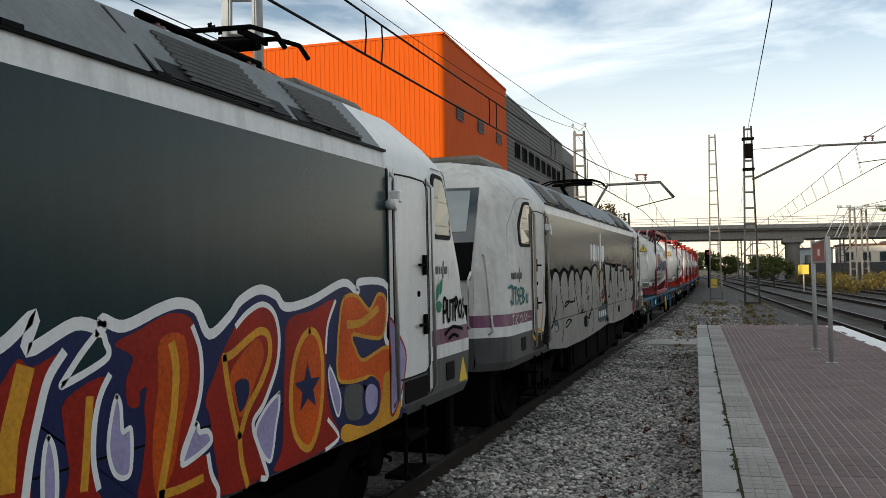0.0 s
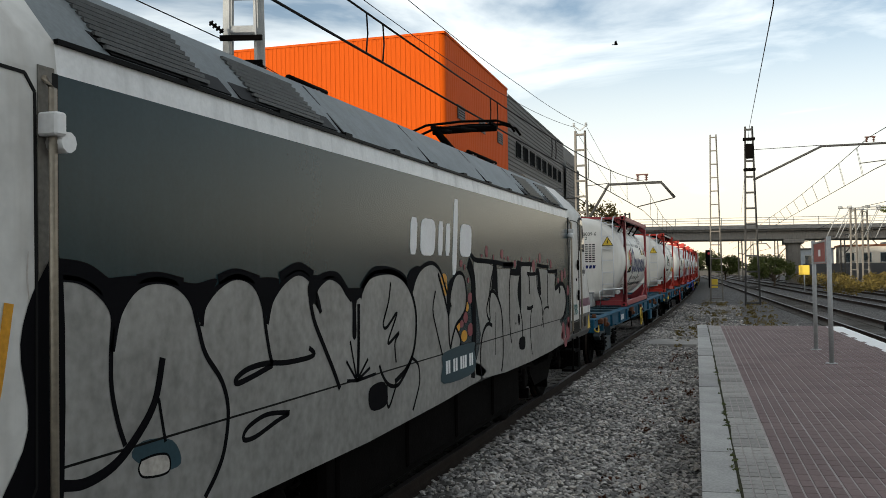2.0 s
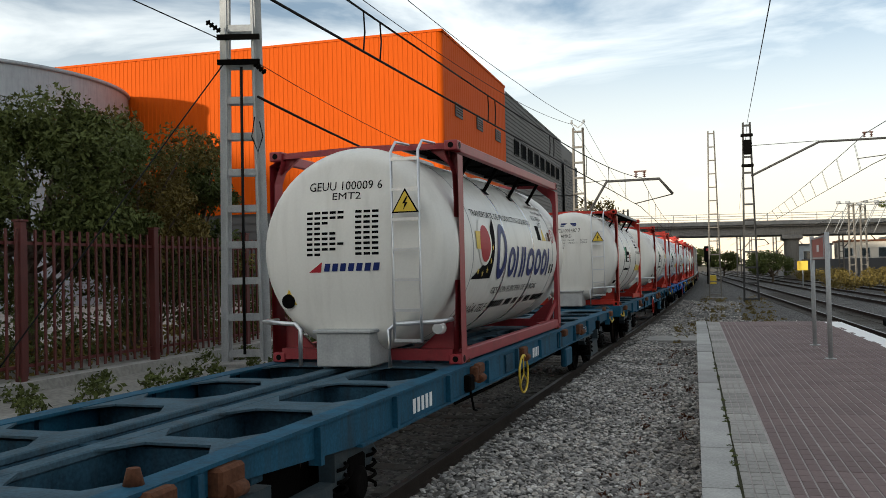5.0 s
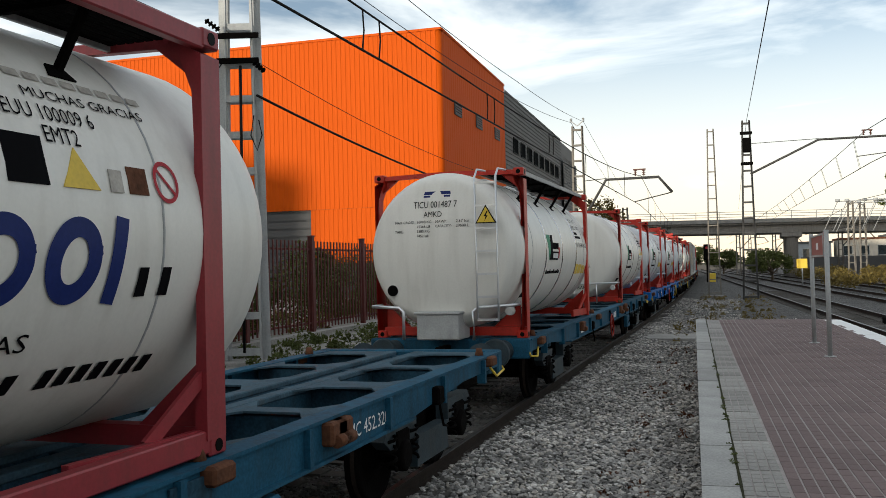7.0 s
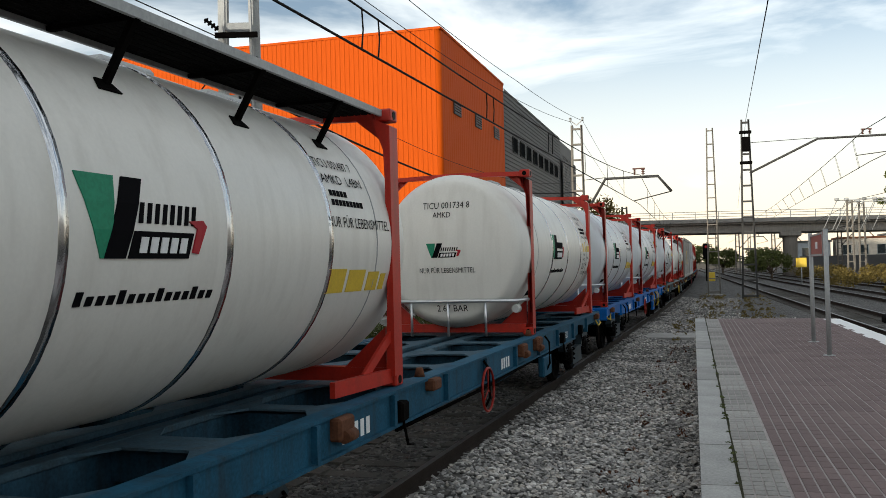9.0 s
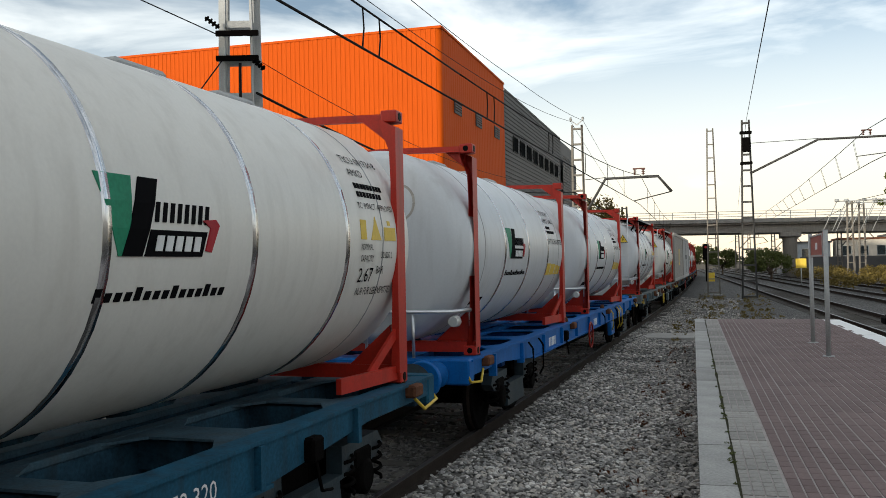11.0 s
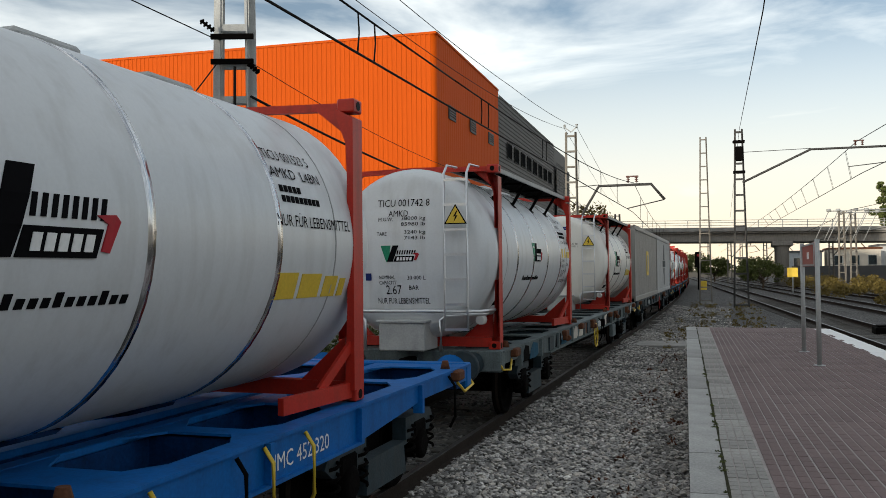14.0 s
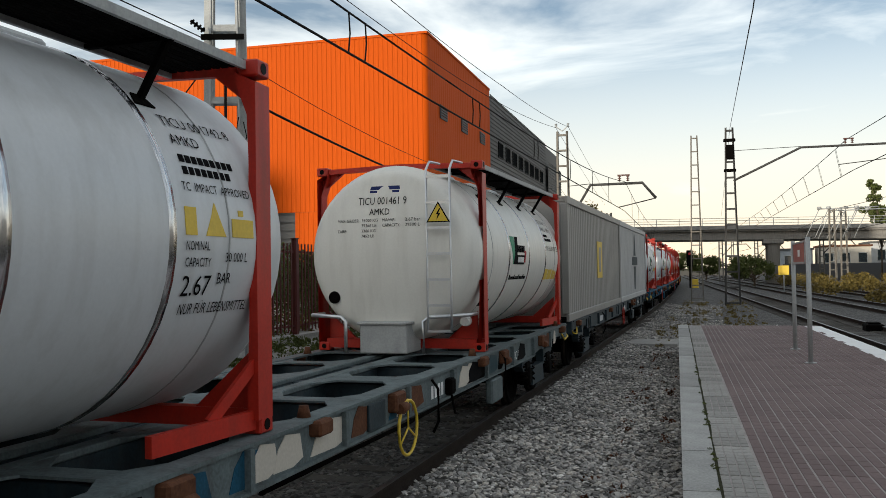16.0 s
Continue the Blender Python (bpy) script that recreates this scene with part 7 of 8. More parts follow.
    for s in (-1, 1):
        bm = bmesh.new()
        box(bm, -1.28, 1.28, s * h - 0.1, s * h + 0.1, 0.82, 1.12, 0.02)
        part("headstock", bm, paint, w)
        buffers(w, s * (h + 0.1), s, 0.94, 0.5, paint if paint == "blue_new" else "blue_dark")
        bogie(w, s * (h - 2.5), 0.9, 0.46, False)
        bm = bmesh.new()
        tube(bm, [(1.22, s * (h + 0.05), 1.0), (1.3, s * (h + 0.1), 0.86), (1.31, s * (h - 0.3), 0.82), (1.28, s * (h - 0.5), 0.95)], 0.016, 6)
        part("shunter_handle", bm, "yellow", w, "yellow shunter's handle")
        bm = bmesh.new()
        tube(bm, [(0.4, s * (h + 0.1), 0.9), (0.42, s * (h + 0.35), 0.55), (0.35, s * (h + 0.5), 0.6)], 0.03, 8)
        part("brake_hose", bm, "rubber", w)
    for s in (-1, 1):
        bm = bmesh.new()
        tube(bm, [(s * 1.36, -0.6 + 0.26 * math.sin(q * math.tau / 20), 0.72 + 0.26 * math.cos(q * math.tau / 20)) for q in range(20)], 0.016, 6, closed=True)
        for q in range(3):
            a = q * math.tau / 3
            tube(bm, [(s * 1.36, -0.6, 0.72), (s * 1.36, -0.6 + 0.25 * math.sin(a), 0.72 + 0.25 * math.cos(a))], 0.01, 5)
        part("brake_wheel", bm, "spray_red" if wheel == "red" else "yellow", w, "painted hand brake wheel")
        bm = bmesh.new()
        lathe(bm, [(-0.45, 0.0), (-0.42, 0.15), (0.42, 0.15), (0.45, 0.0)], (s * 0.75, 2.1, 0.6), "y", 16)
        part("air_tank", bm, paint, w)
        bm = bmesh.new()
        box(bm, s * 1.27 - 0.05, s * 1.27 + 0.05, 2.9, 3.5, 0.42, 0.74, 0.02)
        part("brake_box", bm, paint, w)
        bm = bmesh.new()
        tube(bm, [(s * 1.1, -3, 0.66), (s * 1.12, 0, 0.64), (s * 1.1, 3, 0.67)], 0.02, 6)
        tube(bm, [(s * 0.5, -h + 3, 0.6), (s * 0.5, h - 3, 0.6)], 0.025, 6)
        part("brake_rod", bm, "grime", w)
    return w


# ---- tank containers ----
R_TANK, Z_TANK, L_BOX, H_BOX = 1.215, 1.34, 6.058, 2.591


END = {"apex": 3.575}


def dish(r):
    """How far the domed end lies inside the frame's plane at radius r."""
    q = min(1.0, r / R_TANK)
    return 0.20 * q * q if q < 0.86 else 0.148 + 0.30 * ((q - 0.86) / 0.14) ** 1.9


def on_end(u, v, d):
    return (u, -END["apex"] + dish(math.hypot(u, v - Z_TANK)) - d, v)


def on_shell(u, v, d):
    """u: along the tank; v: metres up the curve from its middle height, on the +x side."""
    a = v / R_TANK
    return ((R_TANK + d) * math.cos(a), u, Z_TANK + (R_TANK + d) * math.sin(a))


def make_tank(label, frame_key, shell_key, kind, ident, code, walkway, ladder, side_text=True, full_rails=False):
    c = thing("tank_container", label, "tank container", "tank containers of the train")
    END["apex"] = 3.54 if kind == "geu" else 3.575
    ap = END["apex"]
    bm = bmesh.new()
    prof = [(-END["apex"] + dish(R_TANK * k / 12), R_TANK * k / 12) for k in range(0, 11)] + [(-END["apex"] + dish(R_TANK * q), R_TANK * q) for q in (0.88, 0.92, 0.95, 0.975, 0.99, 1.0)]
    prof[0] = (-END["apex"], 0.004)
    far = 0.36 if kind == "geu" else 0.0
    full = prof + [(-y + far, r) for y, r in reversed(prof)]
    lathe(bm, full, (0, 0, Z_TANK), "y", 56)
    shell = part("tank", bm, shell_key, c, "", True)
    for u in {"geu": (-0.82, 0.93), "l": (-1.25, 0.22, 1.71), "p": (-1.8, -0.62, 0.58, 1.85)}.get(kind, (-1.42, 0.05, 1.53)):
        bm = bmesh.new()
        lathe(bm, [(u - 0.035, R_TANK - 0.01), (u - 0.032, R_TANK + 0.006), (u + 0.032, R_TANK + 0.006), (u + 0.035, R_TANK - 0.01)], (0, 0, Z_TANK), "y", 56, caps=False)
        part("band", bm, "band", shell, "bright metal band", True)
    for u in (1 - ap + 0.1, ap - 1.1):
        bm = bmesh.new()
        lathe(bm, [(u - 0.01, R_TANK - 0.01), (u - 0.008, R_TANK + 0.004), (u + 0.008, R_TANK + 0.004), (u + 0.01, R_TANK - 0.01)], (0, 0, Z_TANK), "y", 56, caps=False)
        part("seam", bm, "galv", shell, "", True)
    hl = L_BOX / 2
    for e in (-1, 1):
        bm = bmesh.new()
        y = e * (hl - 0.08)
        for s in (-1, 1):
            plate(bm, [(1.13, 0.1), (1.218, 0.1), (1.218, 2.42), (1.06, 2.5), (1.06, 2.44), (1.15, 2.2), (1.16, 1.9), (1.155, 0.8)] if s > 0 else [(-1.218, 0.1), (-1.13, 0.1), (-1.155, 0.8), (-1.16, 1.9), (-1.15, 2.2), (-1.06, 2.44), (-1.06, 2.5), (-1.218, 2.42)], -e * 0.2, lambda u, v, d, e=e: (u, e * (hl - 0.005) + d, v))
            # gussets from the posts to the shell
            for z0, z1, x1 in ((0.1, 0.55, 0.6), (2.3, 2.5, 0.85)):
                pts = [(s * 1.1, z0 if z0 < 1 else z1), (s * 1.1, z1 if z0 < 1 else z0), (s * x1, z0 if z0 < 1 else z1)]
                plate(bm, pts, -e * 0.05, lambda u, v, d, y=y: (u, y + d, v))
        beam(bm, (-1.14, y, 2.53), (0, y, 2.56), 0.07, 0.06, up=(0, 1, 0))
        beam(bm, (0, y, 2.56), (1.14, y, 2.53), 0.07, 0.06, up=(0, 1, 0))
        box(bm, -1.1, 1.1, y - 0.06, y + 0.06, 0.04, 0.17)
        bmesh.ops.recalc_face_normals(bm, faces=bm.faces[:])
        fr = part("end_frame", bm, frame_key, c, "painted steel end frame")
        for s in (-1, 1):
            for z in (0.0, H_BOX - 0.118):
                bm = bmesh.new()
                box(bm, s * 1.138 - 0.081, s * 1.138 + 0.081, e * (hl - 0.089) - 0.089, e * (hl - 0.089) + 0.089, z, z + 0.118, 0.012)
                casting = part("corner_casting", bm, frame_key, fr)
                bm = bmesh.new()
                lathe(bm, [(-0.002, 0.04), (0.004, 0.04)], (s * 1.219, e * (hl - 0.089), z + 0.059), "x", 12)
                part("hole", bm, "black", casting)
                bm = bmesh.new()
                lathe(bm, [(-0.003, 0.035), (0.003, 0.035)], (s * 1.138, e * hl, z + 0.059), "y", 12)
                part("hole", bm, "black", casting)
            bm = bmesh.new()
            reach = 1.2 if e > 0 else 0.7
            beam(bm, (s * 1.16, e * (hl - 0.15), 0.1), (s * 1.05, e * (hl - reach), 0.1), 0.05, 0.13)
            beam(bm, (s * 1.18, e * (hl - 0.16), 0.5), (s * 1.08, e * (hl - reach * 0.5), 0.14), 0.03, 0.08)
            part("saddle_brace", bm, frame_key, c)
    if full_rails:
        for s in (-1, 1):
            bm = bmesh.new()
            box(bm, s * 1.16 - 0.05, s * 1.16 + 0.05, -hl + 0.15, hl - 0.15, 0.02, 0.16, 0.01)
            part("bottom_rail", bm, frame_key, c)
            bm = bmesh.new()
            box(bm, s * 1.17 - 0.04, s * 1.17 + 0.04, -hl + 0.15, hl - 0.15, 2.46, 2.58, 0.01)
            part("top_rail", bm, frame_key, c)
    if walkway:
        wk = bmesh.new()
        for x in (0.48, 1.12):
            beam(wk, (x, -hl + 0.1, 2.55), (x, hl - 0.1, 2.55), 0.03, 0.06)
        base = part("walkway", wk, "galv", c, "open metal grating walkway")
        for k in range(9):
            bm = bmesh.new()
            x = 0.52 + 0.07 * k
            box(bm, x - 0.025, x + 0.025, -hl + 0.12, hl - 0.12, 2.555, 2.575)
            part("slat", bm, "grime", base)
        for u in (-2.0, -0.7, 0.7, 2.0):
            bm = bmesh.new()
            beam(bm, (1.1, u, 2.54), (0.86, u + 0.02, 2.16), 0.04, 0.04)
            beam(bm, (0.5, u, 2.53), (1.12, u, 2.53), 0.04, 0.03)
            plate(bm, [(u - 0.1, 0.86), (u + 0.1, 0.86), (u + 0.06, 0.96), (u - 0.06, 0.96)], 0.01, on_shell)
            part("support", bm, "grime", base)
    for u in (-1.2, 0.4, 1.7):
        bm = bmesh.new()
        box(bm, -0.32, 0.22, u - 0.3, u + 0.3, 2.46, 2.6, 0.03)
        part("manway_box", bm, "galv", c)
    # rear-end fitting
    if ladder:
        bm = bmesh.new()
        for x in (0.62, 0.94):
            tube(bm, [(x, -hl, 2.56), (x, -ap + 0.08, 2.54), (x, -ap - 0.06, 2.42), (x, -ap - 0.06, 0.62), (x, -ap - 0.06, 0.3)], 0.017, 6)
        lad = part("ladder", bm, "alu", c, "aluminium ladder")
        for k in range(7):
            bm = bmesh.new()
            box(bm, 0.62, 0.94, -ap - 0.075, -ap - 0.045, 0.32 + 0.335 * k - 0.017, 0.32 + 0.335 * k + 0.017)
            part("rung", bm, "alu", lad)
        bm = bmesh.new()
        plate(bm, [(0.625, 1.730), (0.945, 1.730), (0.785, 2.000)], -0.008, lambda u, v, d: (u, -ap - 0.078 + d, v))
        tri = part("warning_sign", bm, "ink", lad, "triangular yellow high-voltage sign")
        bm = bmesh.new()
        plate(bm, [(0.653, 1.745), (0.917, 1.745), (0.785, 1.970)], -0.004, lambda u, v, d: (u, -ap - 0.087 + d, v))
        face = part("sign_face", bm, "yellow", tri)
        bm = bmesh.new()
        plate(bm, [(0.805, 1.910), (0.755, 1.830), (0.785, 1.835), (0.765, 1.760), (0.820, 1.845), (0.790, 1.845), (0.820, 1.910)], -0.003, lambda u, v, d: (u, -ap - 0.092 + d, v))
        part("bolt_mark", bm, "ink", tri)
        bm = bmesh.new()
        box(bm, -0.33, 0.33, -ap - 0.08, -ap + 0.5, 0.02, 0.42, 0.015)
        box(bm, -0.36, 0.36, -ap - 0.11, -ap + 0.5, 0.40, 0.44, 0.01)
        part("valve_box", bm, "galv", c, "grey valve box with a lid")
        if kind == "p":
            bm = bmesh.new()
            tube(bm, [(-1.16, -hl - 0.02, 0.56), (-1.12, -ap - 0.04, 0.56), (1.12, -ap - 0.04, 0.56), (1.16, -hl - 0.02, 0.56)], 0.024, 8)
            part("guard_rail", bm, "alu", c, "pale tubular guard rail")
        for s in (-1, 1):
            bm = bmesh.new()
            tube(bm, [(s * 1.12, -hl - 0.03, 0.52), (s * 1.1, -ap + 0.1, 0.52), (s * 0.62, -ap - 0.02, 0.5), (s * 0.55, -ap - 0.04, 0.44), (s * 0.55, -ap - 0.04, 0.02)], 0.026, 8)
            part("guard_rail", bm, "alu", c)
        bm = bmesh.new()
        lathe(bm, [(-0.02, 0.085), (0.05, 0.08), (0.06, 0.05)], (-0.77, -ap + 0.12, 0.76), "y", 18)
        part("document_tube", bm, "grime", c)
    else:
        bm = bmesh.new()
        tube(bm, [(-1.16, -hl - 0.02, 0.56), (-1.1, -ap + 0.02, 0.56), (1.1, -ap + 0.02, 0.56), (1.16, -hl - 0.02, 0.56)], 0.026, 8)
        for x in (-0.6, 0.0, 0.6):
            tube(bm, [(x, -ap + 0.03, 0.56), (x, -ap + 0.03, 0.02)], 0.02, 6)
        part("guard_rail", bm, "alu", c, "pale tubular guard rail")
    # lamp at the end frame
    bm = bmesh.new()
    lathe(bm, [(-0.14, 0.06), (-0.02, 0.075), (0.0, 0.07)], (0.98, -hl - 0.02, 0.42), "y", 14)
    part("tail_lamp", bm, "lamp_lens", c)
    # writing on the end
    bm = bmesh.new()
    def end_line(words, x, z, size, wide=1.0, align="LEFT"):
        if words:
            line_mesh = bmesh.new()
            lettering(line_mesh, words, size, lambda u, v, d: on_end(x + u, z + v, d), 0.006, 0, align, wide)
            part("end_writing", line_mesh, "ink", shell, "black stencilled letters")
    def end_fit(words, u0, u1, v, height):
        line_mesh = bmesh.new()
        fitted(line_mesh, words, u0, u1, v, height, on_end)
        part("end_writing", line_mesh, "ink", shell, "black stencilled letters")
    if ident and kind in ("k", "p", "l"):
        end_fit(ident, -0.39, 0.30 if kind == "k" else 0.37, 2.0, 0.10)
        end_fit("AMKD", -0.22, 0.07, 1.86, 0.085)
    if kind == "o":
        end_fit(ident, -0.75, 0.0, 1.88, 0.10)
        end_fit("AMKD", -0.58, -0.25, 1.68, 0.09)
    if kind == "k":
        for k, (a, b) in enumerate((("MAX GROSS:", "36000 KG"), ("", "79366 LB"), ("TARE:", "3380 KG"), ("", "7452 LB"))):
            end_line(a, -0.70, 1.77 - 0.07 * k, 0.058)
            end_line(b, -0.33, 1.77 - 0.07 * k, 0.058)
        end_line("MAWP:", -0.03, 1.77, 0.058)
        end_line("CAPACITY:", -0.03, 1.70, 0.058, 0.9)
        end_line("2.67 bar", 0.29, 1.77, 0.062)
        end_line("29500 L", 0.29, 1.70, 0.062)
    if kind == "p":
        end_fit("M.G.W.", -0.37, -0.15, 1.80, 0.05)
        end_fit("38000 kg", -0.03, 0.32, 1.81, 0.05)
        end_fit("85980 lb", -0.03, 0.32, 1.73, 0.05)
        end_fit("TARE", -0.39, -0.24, 1.60, 0.05)
        end_fit("3240 kg", 0.02, 0.32, 1.62, 0.05)
        end_fit("7143 lb", 0.02, 0.32, 1.54, 0.05)
        end_fit("NOMINAL", -0.36, -0.12, 1.00, 0.05)
        end_fit("CAPACITY", -0.36, -0.10, 0.925, 0.05)
        end_fit("30 000 L", 0.06, 0.32, 0.99, 0.055)
        end_fit("2.67", -0.26, -0.03, 0.79, 0.125)
        end_fit("BAR", 0.08, 0.22, 0.85, 0.06)
        end_fit("NUR FÜR LEBENSMITTEL", -0.39, 0.37, 0.66, 0.08)
    if kind == "l":
        end_fit("NUR FÜR LEBENSMITTEL", -0.45, 0.45, 1.0, 0.08)
        end_fit("2.67 BAR", -0.2, 0.3, 0.40, 0.10)
    if kind == "geu":
        end_fit(ident, -0.46, 0.45, 2.03, 0.10)
        end_fit(code, -0.15, 0.20, 1.92, 0.08)
        for k in range(9):
            w = (0.52, 0.5, 0.36, 0.3, 0.48, 0.42, 0.5, 0.46, 0.3)[k]
            for n in range(int(w / 0.1)):
                plate(bm, [(-0.48 + 0.1 * n, 1.76 - 0.06 * k), (-0.405 + 0.1 * n, 1.76 - 0.06 * k), (-0.405 + 0.1 * n, 1.79 - 0.06 * k), (-0.48 + 0.1 * n, 1.79 - 0.06 * k)], 0.004, on_end)
            for n in range(3):
                plate(bm, [(0.14 + 0.1 * n, 1.76 - 0.06 * k), (0.215 + 0.1 * n, 1.76 - 0.06 * k), (0.215 + 0.1 * n, 1.79 - 0.06 * k), (0.14 + 0.1 * n, 1.79 - 0.06 * k)], 0.004, on_end)
    if len(bm.verts):
        bmesh.ops.recalc_face_normals(bm, faces=bm.faces[:])
        part("end_writing", bm, "ink", shell, "black stencilled letters")
    else:
        bm.free()
    if kind == "geu":
        for k in range(7):
            bm = decal([(-0.26 + 0.1 * k, 1.10), (-0.19 + 0.1 * k, 1.10), (-0.17 + 0.1 * k, 1.19), (-0.24 + 0.1 * k, 1.19)], on_end, 0.007)
            part("word_mark", bm, "ink_blue", shell, "small dark word mark as plain bars")
        bm = decal([(-0.46, 1.09), (-0.30, 1.09), (-0.28, 1.21), (-0.40, 1.13)], on_end, 0.007)
        part("emblem", bm, "ink_red", shell, "small red and black emblem")
        bm = decal([(-0.86, 0.72), (-0.66, 0.72), (-0.76, 0.90)], on_end, 0.007)
        part("label", bm, "yellow", shell, "yellow triangular label")
    if kind == "p":
        bm = decal([(-0.57, 0.98), (-0.48, 0.98), (-0.48, 1.08), (-0.57, 1.08)], on_end, 0.007)
        part("label", bm, "ink_blue", shell, "small blue square label")
    if kind in ("n", "o"):
        ring = [(0.42 + 0.20 * math.cos(q), 1.86 + 0.22 * math.sin(q)) for q in np.linspace(0, math.tau, 17)]
        bm = bmesh.new()
        stroke(bm, ring, 0.03, on_end, 0.004)
        part("stain", bm, "stain", shell, "round grey scuff on the tank end")
    if kind in ("k",):
        bm = bmesh.new()
        plate(bm, [(-0.23, 2.16), (0.19, 2.16), (0.19, 2.19), (-0.23, 2.19)], 0.004, on_end)
        plate(bm, [(-0.23, 2.20), (0.20, 2.20), (0.19, 2.25), (-0.21, 2.25)], 0.005, on_end)
        part("maker_mark", bm, "ink_blue", shell, "blue maker's mark as plain bars")
    if kind in ("p", "l"):
        mark(shell, -0.34, 1.35, 0.31, on_end, small=True)
    # writing on the side
    if kind == "geu":
        def shell_poly(b, pts, d=0.006):
            plate(b, pts, d, on_shell)
        lean = 0.16
        def shape(u0, u1, v0, v1, width, closed=True):
            """One leaning shape of the word mark: a ring, or a bar."""
            bm = bmesh.new()
            c, m = (u0 + u1) / 2, (v0 + v1) / 2
            if closed:
                a, b = (u1 - u0 - width) / 2, (v1 - v0 - width) / 2
                pts = [(c + a * math.cos(q) + lean * b * math.sin(q), m + b * math.sin(q)) for q in np.linspace(0.3, math.tau + 0.3, 15)]
            else:
                pts = [(c + lean * (v - m), v) for v in np.linspace(v0, v1, 5)]
            stroke(bm, pts, width, on_shell, 0.007)
            bmesh.ops.recalc_face_normals(bm, faces=bm.faces[:])
            part("word_mark", bm, "ink_blue", shell, "large blue word mark as plain shapes")
        shape(-1.31, -0.79, -0.40, 0.36, 0.13)
        for u0, u1 in ((-0.67, -0.28), (0.50, 0.98), (1.06, 1.48), (1.55, 1.93)):
            shape(u0, u1, -0.38, 0.05, 0.10)
        for u in (-0.16, 0.14, 0.31, 2.05):
            shape(u - 0.05, u + 0.05, -0.36, 0.03, 0.10, False)
        for u in (2.22, 2.42):
            bm = decal([(u, -0.36), (u + 0.09, -0.36), (u + 0.10, -0.2), (u + 0.02, -0.2)], on_shell, 0.007)
            part("word_mark", bm, "ink", shell, "small black word mark as plain shapes")
        for words, u0, u1, v, h in (("TRANSPORTE DE PRODUCTOS LIQUIDOS", -2.3, 1.02, 0.42, 0.085), ("GESTION EUROPEA DE CARGAS", -1.22, 1.55, -0.61, 0.095), ("ESPAÑA TELF:", -2.3, -1.0, -0.90, 0.14), ("MUCHAS GRACIAS", 1.6, 2.5, 0.66, 0.06)):
            bm = bmesh.new()
            fitted(bm, words, u0, u1, v, h, on_shell)
            part("side_writing", bm, "ink", shell, "black painted line of words")
        u = -0.92
        for k in range(28):
            if k not in (6, 10, 13, 16, 20):
                bm = decal([(u, -0.86), (u + 0.085, -0.86), (u + 0.10, -0.74), (u + 0.02, -0.74)], on_shell, 0.006)
                part("writing_bar", bm, "ink", shell, "black lettering as plain bars")
            u += 0.127
        for k in range(9):
            bm = decal([(1.42 + 0.13 * k, 0.78), (1.52 + 0.13 * k, 0.78), (1.52 + 0.13 * k, 0.83), (1.42 + 0.13 * k, 0.83)], on_shell, 0.006)
            part("writing_bar", bm, "stain", shell, "worn grey lettering as plain bars")
        part("emblem", decal([(-2.44, -0.38), (-1.55, -0.38), (-1.34, 0.43), (-1.55, 0.30), (-1.70, 0.1), (-2.0, -0.2)], on_shell, 0.006), "ink", shell, "black sail-shaped emblem")
        ring = [(-1.92 + 0.32 * math.cos(q), 0.09 + 0.30 * math.sin(q)) for q in np.linspace(0, math.tau, 25)[:-1]]
        part("emblem", decal(ring, on_shell, 0.009), shell_key, shell, "pale ring round the red disc")
        part("emblem", decal([(-2.32, 0.0), (-2.05, 0.0), (-2.0, 0.22), (-2.32, 0.22)], on_shell, 0.010), "yellow", shell, "faded yellow patch")
        ring = [(-1.91 + 0.24 * math.cos(q), 0.07 + 0.235 * math.sin(q)) for q in np.linspace(0, math.tau, 25)[:-1]]
        part("emblem", decal(ring, on_shell, 0.012), "ink_red", shell, "round red emblem")
        for u, v in ((-2.18, -0.28), (-1.97, -0.31), (-1.77, -0.27), (-1.63, -0.15), (-1.55, 0.02)):
            star = [(u + (0.045 if k % 2 == 0 else 0.02) * math.sin(k * math.pi / 5), v + (0.045 if k % 2 == 0 else 0.02) * math.cos(k * math.pi / 5)) for k in range(10)]
            part("emblem", decal(star, on_shell, 0.011), "yellow", shell, "small yellow star")
        bm = bmesh.new()
        lettering(bm, "GEUU 100009 6", 0.13, lambda u, v, d: on_shell(1.33 + u * 0.8, 0.53 + v, d), 0.006)
        lettering(bm, "EMT2", 0.13, lambda u, v, d: on_shell(1.62 + u * 0.8, 0.41 + v, d), 0.006)
        part("side_writing", bm, "ink", shell)
        bm = bmesh.new()
        shell_poly(bm, [(1.68, 0.19), (1.94, 0.19), (1.80, 0.40)], 0.006)
        part("label", bm, "yellow", shell, "yellow triangular label")
        for u0, v0, w, h_, key in ((1.34, 0.19, 0.25, 0.24, "ink"), (2.02, 0.19, 0.10, 0.12, "stain"), (2.17, 0.19, 0.16, 0.15, "rust")):
            bm = bmesh.new()
            shell_poly(bm, [(u0, v0), (u0 + w, v0), (u0 + w, v0 + h_), (u0, v0 + h_)], 0.006)
            part("label", bm, key, shell, "small square label")
        bm = bmesh.new()
        stroke(bm, [(2.50 + 0.10 * math.cos(q), 0.28 + 0.11 * math.sin(q)) for q in np.linspace(0, math.tau, 17)], 0.025, on_shell, 0.007)
        stroke(bm, [(2.43, 0.35), (2.57, 0.21)], 0.02, on_shell, 0.0075)
        part("ban_sign", bm, "ink_red", shell, "round red ban sign")
    elif side_text:
